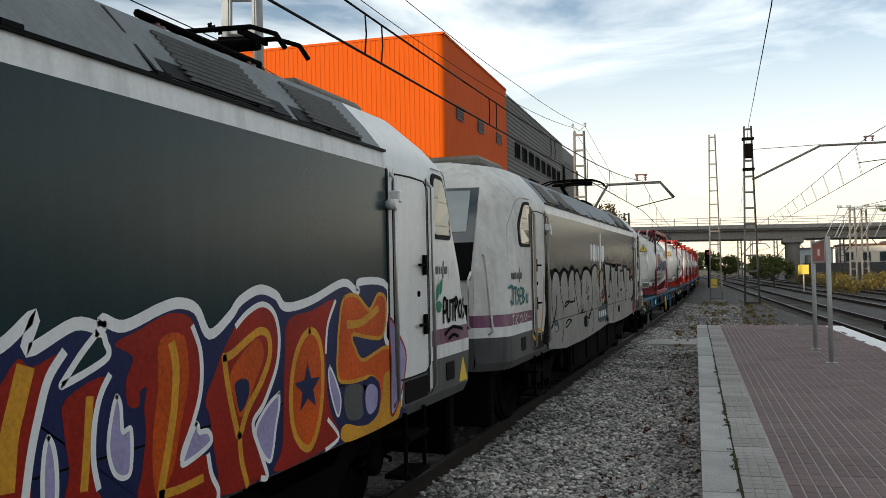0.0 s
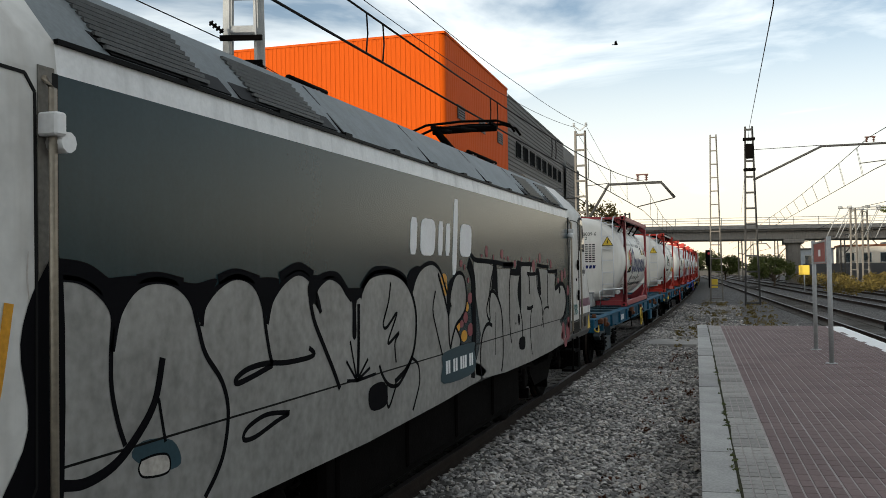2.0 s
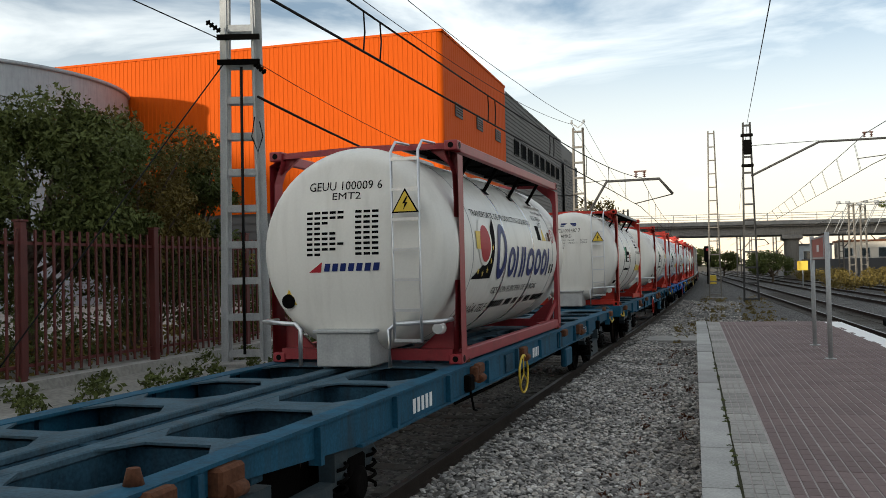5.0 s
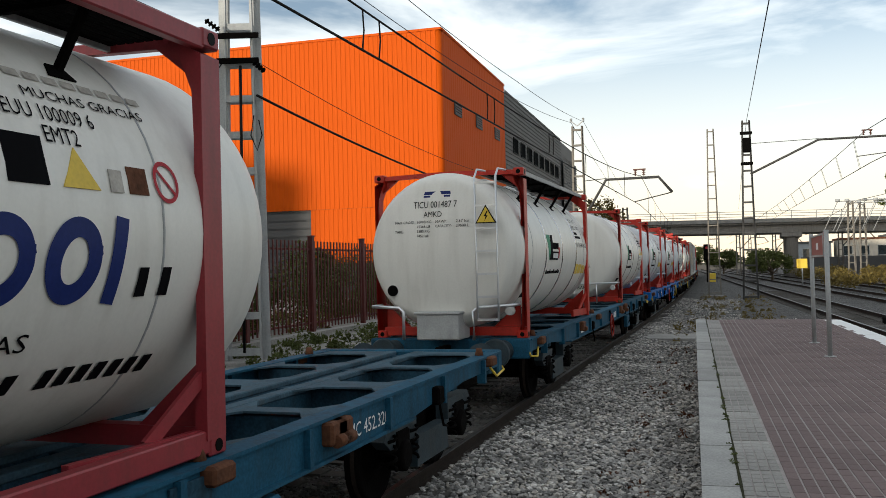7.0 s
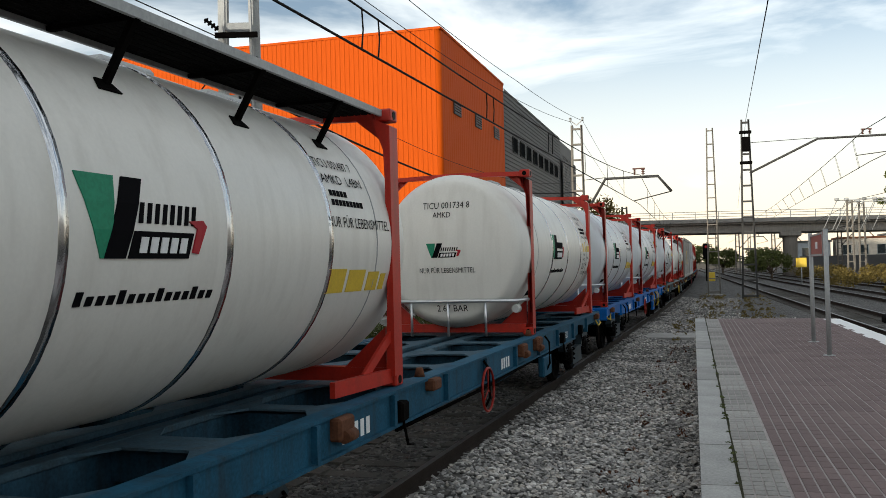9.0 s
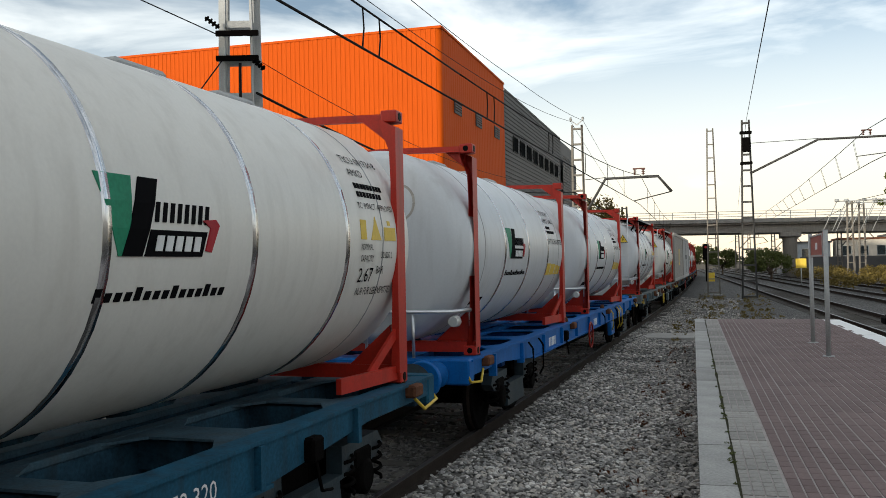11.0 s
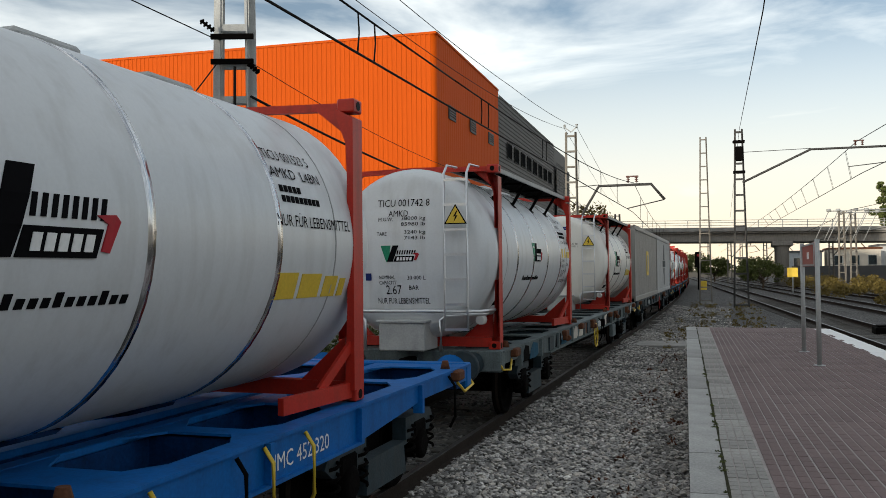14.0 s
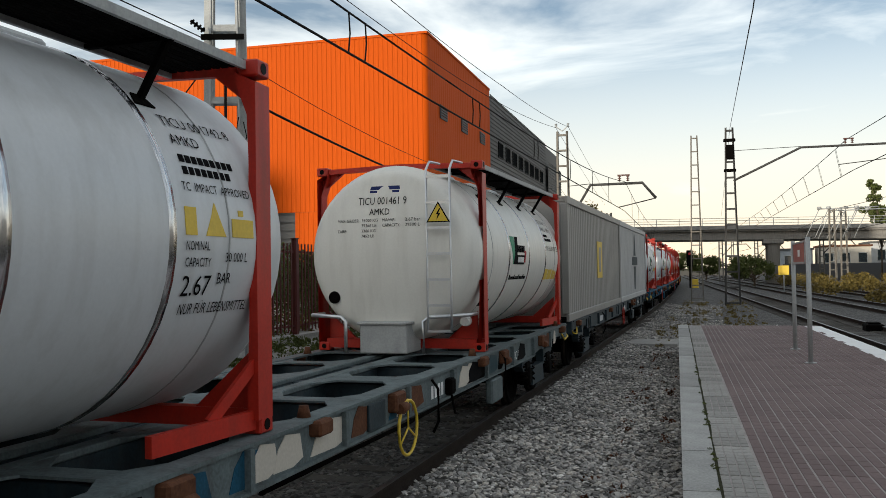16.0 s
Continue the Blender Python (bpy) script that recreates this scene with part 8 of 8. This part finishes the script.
        mark(shell, -0.75 if kind == "p" else -1.34, 0.06, 0.42 if kind == "p" else 0.60, on_shell)
        for k in range(15):
            tall = 0.05 if k % 4 else 0.075
            bm = bmesh.new()
            plate(bm, [(-1.30 + 0.082 * k, -0.40), (-1.25 + 0.082 * k, -0.40), (-1.24 + 0.082 * k, -0.40 + tall), (-1.29 + 0.082 * k, -0.40 + tall)], 0.005, on_shell)
            part("writing_bar", bm, "ink", shell, "small black lettering as plain bars")
        bm = bmesh.new()
        for k_, (n_, v_) in enumerate(((9, 0.46), (8, 0.38)) if kind in ("l", "p") else ((5, 0.36), (9, 0.28))):
            for q_ in range(n_):
                plate(bm, [((0.42 if kind in ("l", "p") else 0) + 1.63 + 0.07 * q_, v_), ((0.42 if kind in ("l", "p") else 0) + 1.68 + 0.07 * q_, v_), ((0.42 if kind in ("l", "p") else 0) + 1.68 + 0.07 * q_, v_ + 0.05), ((0.42 if kind in ("l", "p") else 0) + 1.63 + 0.07 * q_, v_ + 0.05)], 0.005, on_shell)
        if kind in ("l", "p"):
            for words, u0, u1, v, h in ((ident, 2.04, 2.83, 0.72, 0.08), ("AMKD", 2.04, 2.35, 0.58, 0.075), ("TC  IMPACT  APPROVED", 1.99, 2.78, 0.27, 0.055), ("NOMINAL", 1.98, 2.24, -0.09, 0.055), ("CAPACITY", 1.98, 2.26, -0.19, 0.055), ("30 000 L", 2.43, 2.70, -0.16, 0.06), ("2.67", 1.98, 2.29, -0.37, 0.125), ("BAR", 2.36, 2.52, -0.30, 0.07), ("NUR FÜR LEBENSMITTEL", 2.01, 2.81, -0.49, 0.07)):
                line_mesh = bmesh.new()
                fitted(line_mesh, words, u0, u1, v, h, on_shell)
                part("side_writing", line_mesh, "ink", shell, "black stencilled letters")
        elif ident:
            for words, u0, u1, v, h in ((ident, 1.56, 2.30, 0.62, 0.09), ("AMKD  L4BN", 1.56, 2.36, 0.47, 0.085), ("NUR FÜR LEBENSMITTEL", 1.50, 2.76, 0.10, 0.085)):
                line_mesh = bmesh.new()
                fitted(line_mesh, words, u0, u1, v, h, on_shell)
                part("side_writing", line_mesh, "ink", shell, "black stencilled letters")
        bmesh.ops.recalc_face_normals(bm, faces=bm.faces[:])
        part("side_writing", bm, "ink", shell, "black stencilled letters")
        for k, (u, w, h) in enumerate(((1.50, 0.36, 0.20), (1.90, 0.36, 0.19), (2.31, 0.26, 0.17), (2.60, 0.13, 0.15))):
            bm = bmesh.new()
            plate(bm, [(u + 0.02, -0.44), (u + w, -0.44), (u + w, -0.44 + h), (u + 0.02, -0.44 + h)] if kind not in ("l", "p") else [[(1.98, 0), (2.10, 0), (2.10, 0.17), (1.98, 0.17)], [(2.2, 0), (2.43, 0), (2.315, 0.21)], [(2.51, 0), (2.78, 0), (2.78, 0.12), (2.51, 0.12)], [(2.60, 0.14), (2.66, 0.14), (2.66, 0.18), (2.60, 0.18)]][k], 0.005, on_shell)
            part("label", bm, "yellow", shell, "yellow adhesive label")
    if kind != "geu":
        bm = bmesh.new()
        for k in range(6):
            plate(bm, [(-2.5 + 0.085 * k, -0.80), (-2.43 + 0.085 * k, -0.80), (-2.41 + 0.085 * k, -0.70), (-2.48 + 0.085 * k, -0.70)], 0.005, on_shell)
        part("maker_mark", bm, "ink", shell)
    return c


def mark(parent, u, v, size, place, small=False):
    """A company mark: a green leaf, a black slanted bar and blocks of black bars beside a red stroke."""
    d = 0.006 if not small else 0.004
    k = size
    def poly(bm, pts, lift=0.0):
        plate(bm, [(u + a * k, v + b * k * 0.72) for a, b in pts], d + lift, place)
    bm = bmesh.new()
    for b0, b1 in ((0, 0.34), (0.34, 0.67), (0.67, 1.0)):
        poly(bm, [(0.30 - 0.30 * b0 * 0.9, -0.5 + b0), (0.42 + 0.1 * b0, -0.5 + b0), (0.42 + 0.1 * b1, -0.5 + b1), (0.30 - 0.30 * b1 * 0.9, -0.5 + b1)])
    part("company_mark", bm, "ink_green", parent, "green leaf-shaped mark")
    bm = bmesh.new()
    for b0, b1 in ((0, 0.34), (0.34, 0.67), (0.67, 1.0)):
        poly(bm, [(0.34 + 0.28 * b0, -0.5 + b0), (0.62 + 0.28 * b0, -0.5 + b0), (0.62 + 0.28 * b1, -0.5 + b1), (0.34 + 0.28 * b1, -0.5 + b1)], 0.003)
    part("company_mark", bm, "ink", parent, "black slanted bar of the mark")
    bm = bmesh.new()
    poly(bm, [(0.66, -0.5), (1.56, -0.5), (1.64, -0.16), (0.74, -0.16)], 0.002)
    part("company_mark", bm, "ink", parent, "black block of the mark")
    for j in range(8):
        a = 0.80 + 0.115 * j
        bm = bmesh.new()
        poly(bm, [(a, -0.06), (a + 0.055, -0.06), (a + 0.10, 0.20), (a + 0.045, 0.20)], 0.001)
        part("company_mark", bm, "ink", parent, "slim black bar of the mark")
    for j in range(5):
        a = 0.80 + 0.15 * j
        bm = bmesh.new()
        poly(bm, [(a, -0.43), (a + 0.10, -0.43), (a + 0.13, -0.23), (a + 0.03, -0.23)], 0.006)
        part("company_mark", bm, "paint_white", parent, "white bar in the black block")
    bm = bmesh.new()
    poly(bm, [(1.62, -0.42), (1.72, -0.44), (1.86, -0.06), (1.80, 0.02), (1.56, 0.0), (1.70, -0.10)], 0.004)
    part("company_mark", bm, "ink_red", parent, "small red stroke")


def make_box(label, length, material, emblem):
    b = thing("box_container", label, "container", "box containers of the train")
    h = length / 2
    bm = bmesh.new()
    box(bm, -1.2, 1.2, -h + 0.05, h - 0.05, 0.1, 2.5)
    part("core", bm, material, b)
    for s in (-1, 1):
        bm = bmesh.new()
        u = -h + 0.12
        pts = []
        while u < h - 0.12:
            for f, d in ((0, 0), (0.07, 0.035), (0.17, 0.035), (0.24, 0)):
                pts.append((min(u + f, h - 0.12), d))
            u += 0.28
        cols = [(bm.verts.new((s * (1.205 + d), y, 0.16)), bm.verts.new((s * (1.205 + d), y, 2.46))) for y, d in pts]
        for (p, q), (r, t) in zip(cols, cols[1:]):
            bm.faces.new((p, r, t, q))
        bmesh.ops.recalc_face_normals(bm, faces=bm.faces[:])
        part("side_panel", bm, material, b)
        for z in (0.0, 2.46):
            bm = bmesh.new()
            box(bm, s * 1.25 - 0.04, s * 1.25 + 0.025, -h, h, z, z + 0.16, 0.01)
            part("rail", bm, material, b)
        for e in (-1, 1):
            bm = bmesh.new()
            box(bm, s * 1.2 - 0.08, s * 1.2 + 0.075, e * (h - 0.08) - 0.08, e * (h - 0.08) + 0.08, 0.16, 2.46, 0.01)
            part("corner_post", bm, material, b)
    bm = bmesh.new()
    box(bm, -1.2, 1.2, -h + 0.05, h - 0.05, 2.5, 2.6, 0.01)
    part("roof", bm, material, b)
    bm = bmesh.new()
    put = lambda u, v, d: (1.244 + d, u, v)
    if emblem == "orange":
        plate(bm, [(-0.3, 0.85), (0.7, 0.85), (0.7, 1.8), (-0.3, 1.8)], 0.006, put)
        e = part("emblem", bm, "yellow", b, "orange square emblem")
        bm = bmesh.new()
        plate(bm, [(0.05, 1.0), (0.4, 1.0), (0.4, 1.65), (0.05, 1.65)], 0.010, put)
        part("emblem_core", bm, "box_grey", e)
    else:
        plate(bm, [(-0.1, 0.3), (0.25, 0.3), (0.55, 1.15), (-0.25, 1.15)], 0.006, put)
        plate(bm, [(-0.25, 1.55), (0.5, 1.55), (0.2, 2.35), (0.0, 2.3)], 0.006, put)
        plate(bm, [(-0.9, 1.2), (1.2, 1.2), (1.2, 1.5), (-0.9, 1.5)], 0.007, put)
        part("emblem", bm, "blue_dark", b, "dark upright emblem as plain shapes")
    return b


DECK = 1.115
for label, s0, length, paint, wheel in (
    ("weathered blue container wagon with a central tank", 39.0, 18.9, "blue_old", "yellow"),
    ("weathered blue container wagon with two tanks", 59.5, 18.4, "blue_old", "red"),
    ("bright blue container wagon with two tanks", 79.3, 18.3, "blue_new", "red"),
    ("grey weathered container wagon with two tanks", 99.3, 18.3, "wagon_grey", "yellow"),
    ("dark container wagon with grey box containers", 119.7, 20.6, "blue_dark", "red"),
    ("blue container wagon with red-framed tanks", 141.2, 19.0, "blue_old", "red"),
    ("blue container wagon with red-framed tanks", 161.6, 19.0, "blue_old", "red"),
    ("dark container wagon at the far end", 182.0, 19.0, "blue_dark", "red"),
    ("dark container wagon at the far end", 202.4, 19.0, "blue_dark", "red"),
):
    ride(make_wagon(label, length, paint, wheel), s0)

for label, s0, fr, sh, kind, ident, code, walk_on, lad in (
    ("cream tank container in a crimson full frame with blue lettering", 38.97, "frame_crimson", "tank_cream", "geu", "GEUU 100009 6", "EMT2", True, True),
    ("white tank container in a red frame with ladder and walkway", 53.38, "frame_red", "tank_cream", "k", "TICU 001487 7", "AMKD", True, True),
    ("white tank container in a red frame with a guard rail", 65.16, "frame_red", "tank_cream", "l", "TICU 001734 8", "AMKD", False, False),
    ("white tank container in a red frame on a blue wagon", 73.60, "frame_red", "tank_white", "n", "TICU 001588 9", "AMKD", False, False),
    ("grey-white tank container in a red frame with green mark", 82.34, "frame_red", "tank_white", "o", "TICU 001523 5", "AMKD", False, False),
    ("white tank container in a red frame with ladder and food label", 93.24, "frame_red", "tank_white", "p", "TICU 001742 8", "AMKD", True, True),
    ("white tank container in a red frame with a maker's mark", 105.25, "frame_red", "tank_cream", "k", "TICU 001461 9", "AMKD", True, True),
    ("distant white tank container in a red frame", 134.8, "frame_red", "tank_white", "m", "", "", False, True),
    ("distant white tank container in a red frame", 147.0, "frame_red", "tank_white", "m", "", "", True, True),
    ("distant white tank container in a red frame", 155.2, "frame_red", "tank_white", "m", "", "", False, False),
    ("distant red tank container in a red frame", 167.4, "frame_red", "frame_red", "m", "", "", False, False),
    ("distant red tank container in a red frame", 176.0, "frame_red", "frame_red", "m", "", "", False, False),
    ("distant red tank container in a red frame", 188.0, "frame_red", "frame_red", "m", "", "", False, False),
    ("distant white tank container in a red frame", 200.0, "frame_red", "tank_white", "m", "", "", False, False),
):
    tank = make_tank(label, fr, sh, kind, ident, code, walk_on, lad, full_rails=kind == "geu")
    ride(tank, s0, DECK)
ride(make_box("grey box container with an orange emblem", 10.3, "box_grey", "orange"), 114.15, DECK)
ride(make_box("pale grey box container with a dark emblem", 10.3, "box_pale", "dark"), 124.6, DECK)


def motions():
    """The whole train runs along its track past the platform."""
    for ob, s0, z in MOVING:
        rows = []
        for t in range(0, 17):
            p, a = on_track(s0 - covered(t))
            rows.append((t, pose(p.x, p.y, z, 0, 0, math.degrees(a))))
        walk(ob, rows)
    walk(bird, [(t, pose(9.4 - 8.4 * t, 60, 18.3 - 0.55 * t if t < 3 else 16.65 + 0.1 * (t - 3), 0, 0, 180)) for t in range(0, 17)])




# ---- plants ----
def leaves(name, parent, material, clumps, n, size, seed, label=""):
    """Many small folded leaves scattered in clumps (x, y, z, radius)."""
    rng = np.random.default_rng(seed)
    unit = lambda q: q / (np.linalg.norm(q, axis=1, keepdims=True) + 1e-9)
    c = np.array(clumps)[rng.integers(len(clumps), size=n)]
    p = c[:, :3] + unit(rng.normal(size=(n, 3))) * (c[:, 3] * rng.uniform(0.25, 1.0, n) ** 0.6)[:, None] * np.array((1, 1, 0.85))
    a = unit(rng.normal(size=(n, 3)))
    b = unit(np.cross(a, rng.normal(size=(n, 3))))
    s = (size * rng.uniform(0.6, 1.4, n))[:, None]
    V = np.stack([p - a * s, p + b * s * 0.45, p + a * s, p - b * s * 0.45 + np.cross(a, b) * s * 0.3], 1).reshape(-1, 3).tolist()
    F = (np.array([(0, 1, 2), (0, 2, 3)])[None] + 4 * np.arange(n)[:, None, None]).reshape(-1, 3).tolist()
    me = bpy.data.meshes.new(name)
    me.from_pydata(V, [], F)
    me.materials.append(M[material])
    ob = new(name, me)
    if parent is not None:
        ob.parent = parent
    return tagged(ob, label)


def tree(label, place, height, spread, seed, n, leaf="leaf", size=0.09):
    rnd = random.Random(seed)
    t = thing("tree", label, "tree", m=pose(*place))
    bm = bmesh.new()
    tube(bm, [(0, 0, -0.2), (0.05, 0.03, height * 0.2), (-0.03, 0.05, height * 0.45)], [0.16, 0.12, 0.09], 8)
    clumps = []
    for k in range(20):
        a = rnd.uniform(0, math.tau)
        r = spread * rnd.uniform(0.25, 0.85)
        z = height * rnd.uniform(0.42, 0.92)
        tip = (r * math.cos(a), r * math.sin(a), z)
        tube(bm, [(0, 0, height * rnd.uniform(0.2, 0.42)), (tip[0] * 0.5, tip[1] * 0.5, z * 0.75), tip], [0.06, 0.035, 0.012], 6)
        for _ in range(3):
            clumps.append((tip[0] + rnd.uniform(-0.5, 0.5), tip[1] + rnd.uniform(-0.5, 0.5), tip[2] + rnd.uniform(-0.5, 0.4), rnd.uniform(0.3, 0.75) * spread * 0.42))
    part("trunk", bm, "bark", t)
    leaves("crown", t, leaf, clumps, n, size, seed)
    return t


tree("dusty olive-green broadleaf tree behind the fence", (-13.4, 14.3, 0.4), 5.7, 2.7, 11, 34000, "leaf", 0.065)
tree("yellowing shrub-like tree behind the fence", (-13.0, 17.0, 0.4), 5.4, 2.2, 12, 22000, "leaf_autumn", 0.055)
tree("dark olive shrub behind the fence", (-13.6, 11.2, 0.4), 5.2, 2.3, 18, 20000, "leaf", 0.065)
tree("dark leafy shrub-like tree behind the fence", (-13.0, 19.4, 0.4), 5.3, 1.7, 20, 16000, "leaf", 0.06)
tree("tall dark conifer-like tree beyond the bridge", (22.4, 140, -0.4), 16.4, 2.2, 19, 9000, "leaf", 0.2)
tree("distant green and yellow tree beside the track", (-10.8, 74.0, 0), 7.6, 3.4, 13, 6000, "leaf_autumn", 0.14)
tree("round dark bush below the bridge", (4.0, 110, -0.4), 3.5, 2.6, 14, 5000, "leaf", 0.13)
tree("dark tree beyond the bridge", (-2.0, 160, -0.4), 4.6, 3.2, 15, 4000, "leaf", 0.2)
tree("dark tree beyond the bridge", (4.5, 185, -0.4), 4.4, 4.0, 16, 4000, "leaf", 0.2)
tree("dark tree beyond the bridge", (-8, 200, -0.4), 6, 4, 17, 4000, "leaf", 0.2)

rnd = random.Random(4)
clumps = [(9.4 + rnd.uniform(-1.2, 9) - (y - 60) * 0.03, y, rnd.uniform(-0.1, 0.9), rnd.uniform(0.5, 0.95)) for y in np.arange(62, 118, 0.7)]
tagged(leaves("scrub", None, "leaf_autumn", clumps, 16000, 0.11, 21), "low olive and rust coloured scrub beside the far track", "scrub", kind="stuff")
clumps = [(rnd.uniform(-2.2, 1.9), rnd.uniform(27.5, 64), -0.26, rnd.uniform(0.1, 0.3)) for _ in range(110)]
tagged(leaves("dry_weeds", None, "leaf_autumn", clumps, 5200, 0.05, 22), "dry weeds in the gravel beyond the platform", "weeds", kind="stuff")
clumps = [(rnd.uniform(-10.5, -8.4), rnd.uniform(8, 34), 0.45, rnd.uniform(0.12, 0.4)) for _ in range(90)]
tagged(leaves("bank_weeds", None, "leaf", clumps, 9000, 0.05, 23), "green weeds on the bank before the fence", "weeds", kind="stuff")
clumps = [(rnd.uniform(-16, -11.2), rnd.uniform(7, 40), 0.55, rnd.uniform(0.2, 0.7)) for _ in range(110)]
tagged(leaves("dry_grass", None, "leaf_autumn", clumps, 14000, 0.07, 24), "tall dry grass behind the fence", "grass", kind="stuff")
clumps = [(rnd.uniform(-14.5, -11.5), rnd.uniform(8, 36), rnd.uniform(0.6, 2.6), rnd.uniform(0.35, 0.8)) for _ in range(110)]
tagged(leaves("hedge", None, "leaf", clumps, 46000, 0.055, 27), "unkempt dark green hedge behind the fence", "hedge", kind="stuff")
clumps = [(0.275 - 0.043 * y + rnd.uniform(-0.02, 0.02), y, 0.55, rnd.uniform(0.015, 0.035)) for y in [rnd.uniform(5, 16) for _ in range(30)]]
tagged(leaves("joint_weeds", None, "leaf", clumps, 1500, 0.010, 25), "small weeds in the joint behind the platform edge", "weeds", kind="stuff")
clumps = [(rnd.uniform(-1.2, -0.15) - 0.03 * y, y, -0.27, rnd.uniform(0.04, 0.14)) for y in [rnd.uniform(7, 26) for _ in range(50)]]
tagged(leaves("dead_leaves", None, "rust", clumps, 900, 0.03, 26), "brown dead leaves in the gravel", "leaves", kind="stuff")


# ---- far buildings and line-side things ----
def far_house(label, place, w, d, h, material, roof, windows):
    b = thing("building", label, "building", "distant buildings", pose(*place))
    bm = bmesh.new()
    box(bm, 0, w, 0, d, -0.5, h)
    part("wall", bm, material, b)
    bm = bmesh.new()
    box(bm, -0.3, w + 0.3, -0.3, d + 0.3, h, h + 0.35)
    part("roof", bm, roof, b)
    for k in range(windows):
        x = w * (k + 0.5) / windows
        win = part("window", frame_box_y(x - 0.8, x + 0.8, -0.08, h * 0.45, h * 0.8), "galv", b)
        bm = bmesh.new()
        box(bm, x - 0.75, x + 0.75, -0.05, 0.02, h * 0.46, h * 0.79)
        part("pane", bm, "glass", win)
    return b


def frame_box_y(x0, x1, y, z0, z1, w=0.1):
    bm = bmesh.new()
    box(bm, x0, x1, y, 0.02, z0, z0 + w)
    box(bm, x0, x1, y, 0.02, z1 - w, z1)
    box(bm, x0, x0 + w, y, 0.02, z0, z1)
    box(bm, x1 - w, x1, y, 0.02, z0, z1)
    return bm


far_house("distant blue-grey shed beyond the bridge", (12, 190, 0), 6, 12, 5.2, "silo", "grey_wall", 2)
far_house("distant ochre house beyond the bridge", (19, 186, 0), 9, 10, 5.6, "pale_wall", "rust", 3)
far_house("distant pale shed beyond the bridge", (30, 200, 0), 16, 14, 6.5, "box_pale", "grey_wall", 4)
far_house("distant pale house beyond the bridge", (-24, 230, 0), 10, 10, 6, "pale_wall", "rust", 3)
bm = bmesh.new()
box(bm, 9.8, 60, 150, 150.3, -0.5, 2.4)
setting("boundary_wall", bm, "grey_wall", "dark boundary wall beyond the far tracks", "wall")


def make_signal():
    s = thing("rail_signal", "railway signal on a dark post with an orange cabinet", "signal", m=pose(-3.05, 105, -0.3))
    bm = bmesh.new()
    tube(bm, [(0, 0, 0), (0, 0, 4.2)], 0.09, 8)
    part("post", bm, "grime", s)
    bm = bmesh.new()
    box(bm, -0.35, 0.35, -0.15, 0.15, 2.6, 4.4, 0.05)
    head = part("head", bm, "black", s)
    for z in (3.0, 3.5, 4.0):
        bm = bmesh.new()
        lathe(bm, [(-0.3, 0.14), (-0.15, 0.14)], (0, 0, z), "y", 14)
        part("lens", bm, "ink_red" if z > 3.8 else "black", head)
    bm = bmesh.new()
    box(bm, 0.15, 0.9, -0.3, 0.3, 0, 1.1, 0.03)
    part("cabinet", bm, "yellow", s, "orange cabinet")
    return s


make_signal()


def make_marker():
    s = thing("track_marker", "square yellow marker board on a post", "sign", m=pose(5.28, 80, -0.3))
    bm = bmesh.new()
    tube(bm, [(0, 0, 0), (0, 0, 2.4)], 0.05, 8)
    part("post", bm, "galv", s)
    bm = bmesh.new()
    box(bm, -0.42, 0.42, -0.07, -0.03, 1.7, 2.5, 0.02)
    part("board", bm, "yellow", s)
    return s


make_marker()

# a dark point machine beside the next track
pm = thing("point_machine", "black point machine beside the next track", "point machine", m=pose(5.3, 35.2, -0.1))
bm = bmesh.new()
box(bm, -0.3, 0.3, -0.5, 0.5, -0.15, 0.16, 0.04)
part("case", bm, "grime", pm)
bm = bmesh.new()
box(bm, -0.2, 0.2, -0.3, 0.3, 0.16, 0.22, 0.02)
part("cover", bm, "grime", pm)

# a bird high over the tracks
bird = thing("bird", "small dark bird gliding across the sky", "bird")
bm = bmesh.new()
lathe(bm, [(-0.16, 0.01), (-0.08, 0.045), (0.05, 0.05), (0.16, 0.02), (0.26, 0.035), (0.27, 0.01)], (0, 0, 0), "x", 10)
part("body", bm, "grime", bird)
for s in (-1, 1):
    bm = bmesh.new()
    plate(bm, [(-0.08, 0.03), (0.08, 0.03), (0.04, 0.3), (-0.1, 0.45), (-0.12, 0.2)], 0.012, lambda u, v, d, s=s: (u, s * v, 0.02 + v * 0.3 + d))
    part("wing", bm, "grime", bird)

# plain blocks of the town behind, whose shade lies over the tracks
bm = bmesh.new()
box(bm, -76, 30, -62, -45, -0.5, 14.0)
setting("town_block", bm, "pale_wall", "plain pale town building behind the station", "building")
bm = bmesh.new()
box(bm, -135, -76.5, -62, -45, -0.5, 21.0)
setting("town_tower", bm, "pale_wall", "plain taller town building behind the station", "building")
bm = bmesh.new()
box(bm, 40, 60, -60, 60, -0.5, 7)
setting("town_row", bm, "pale_wall", "plain pale row of buildings across the tracks", "building")

motions()
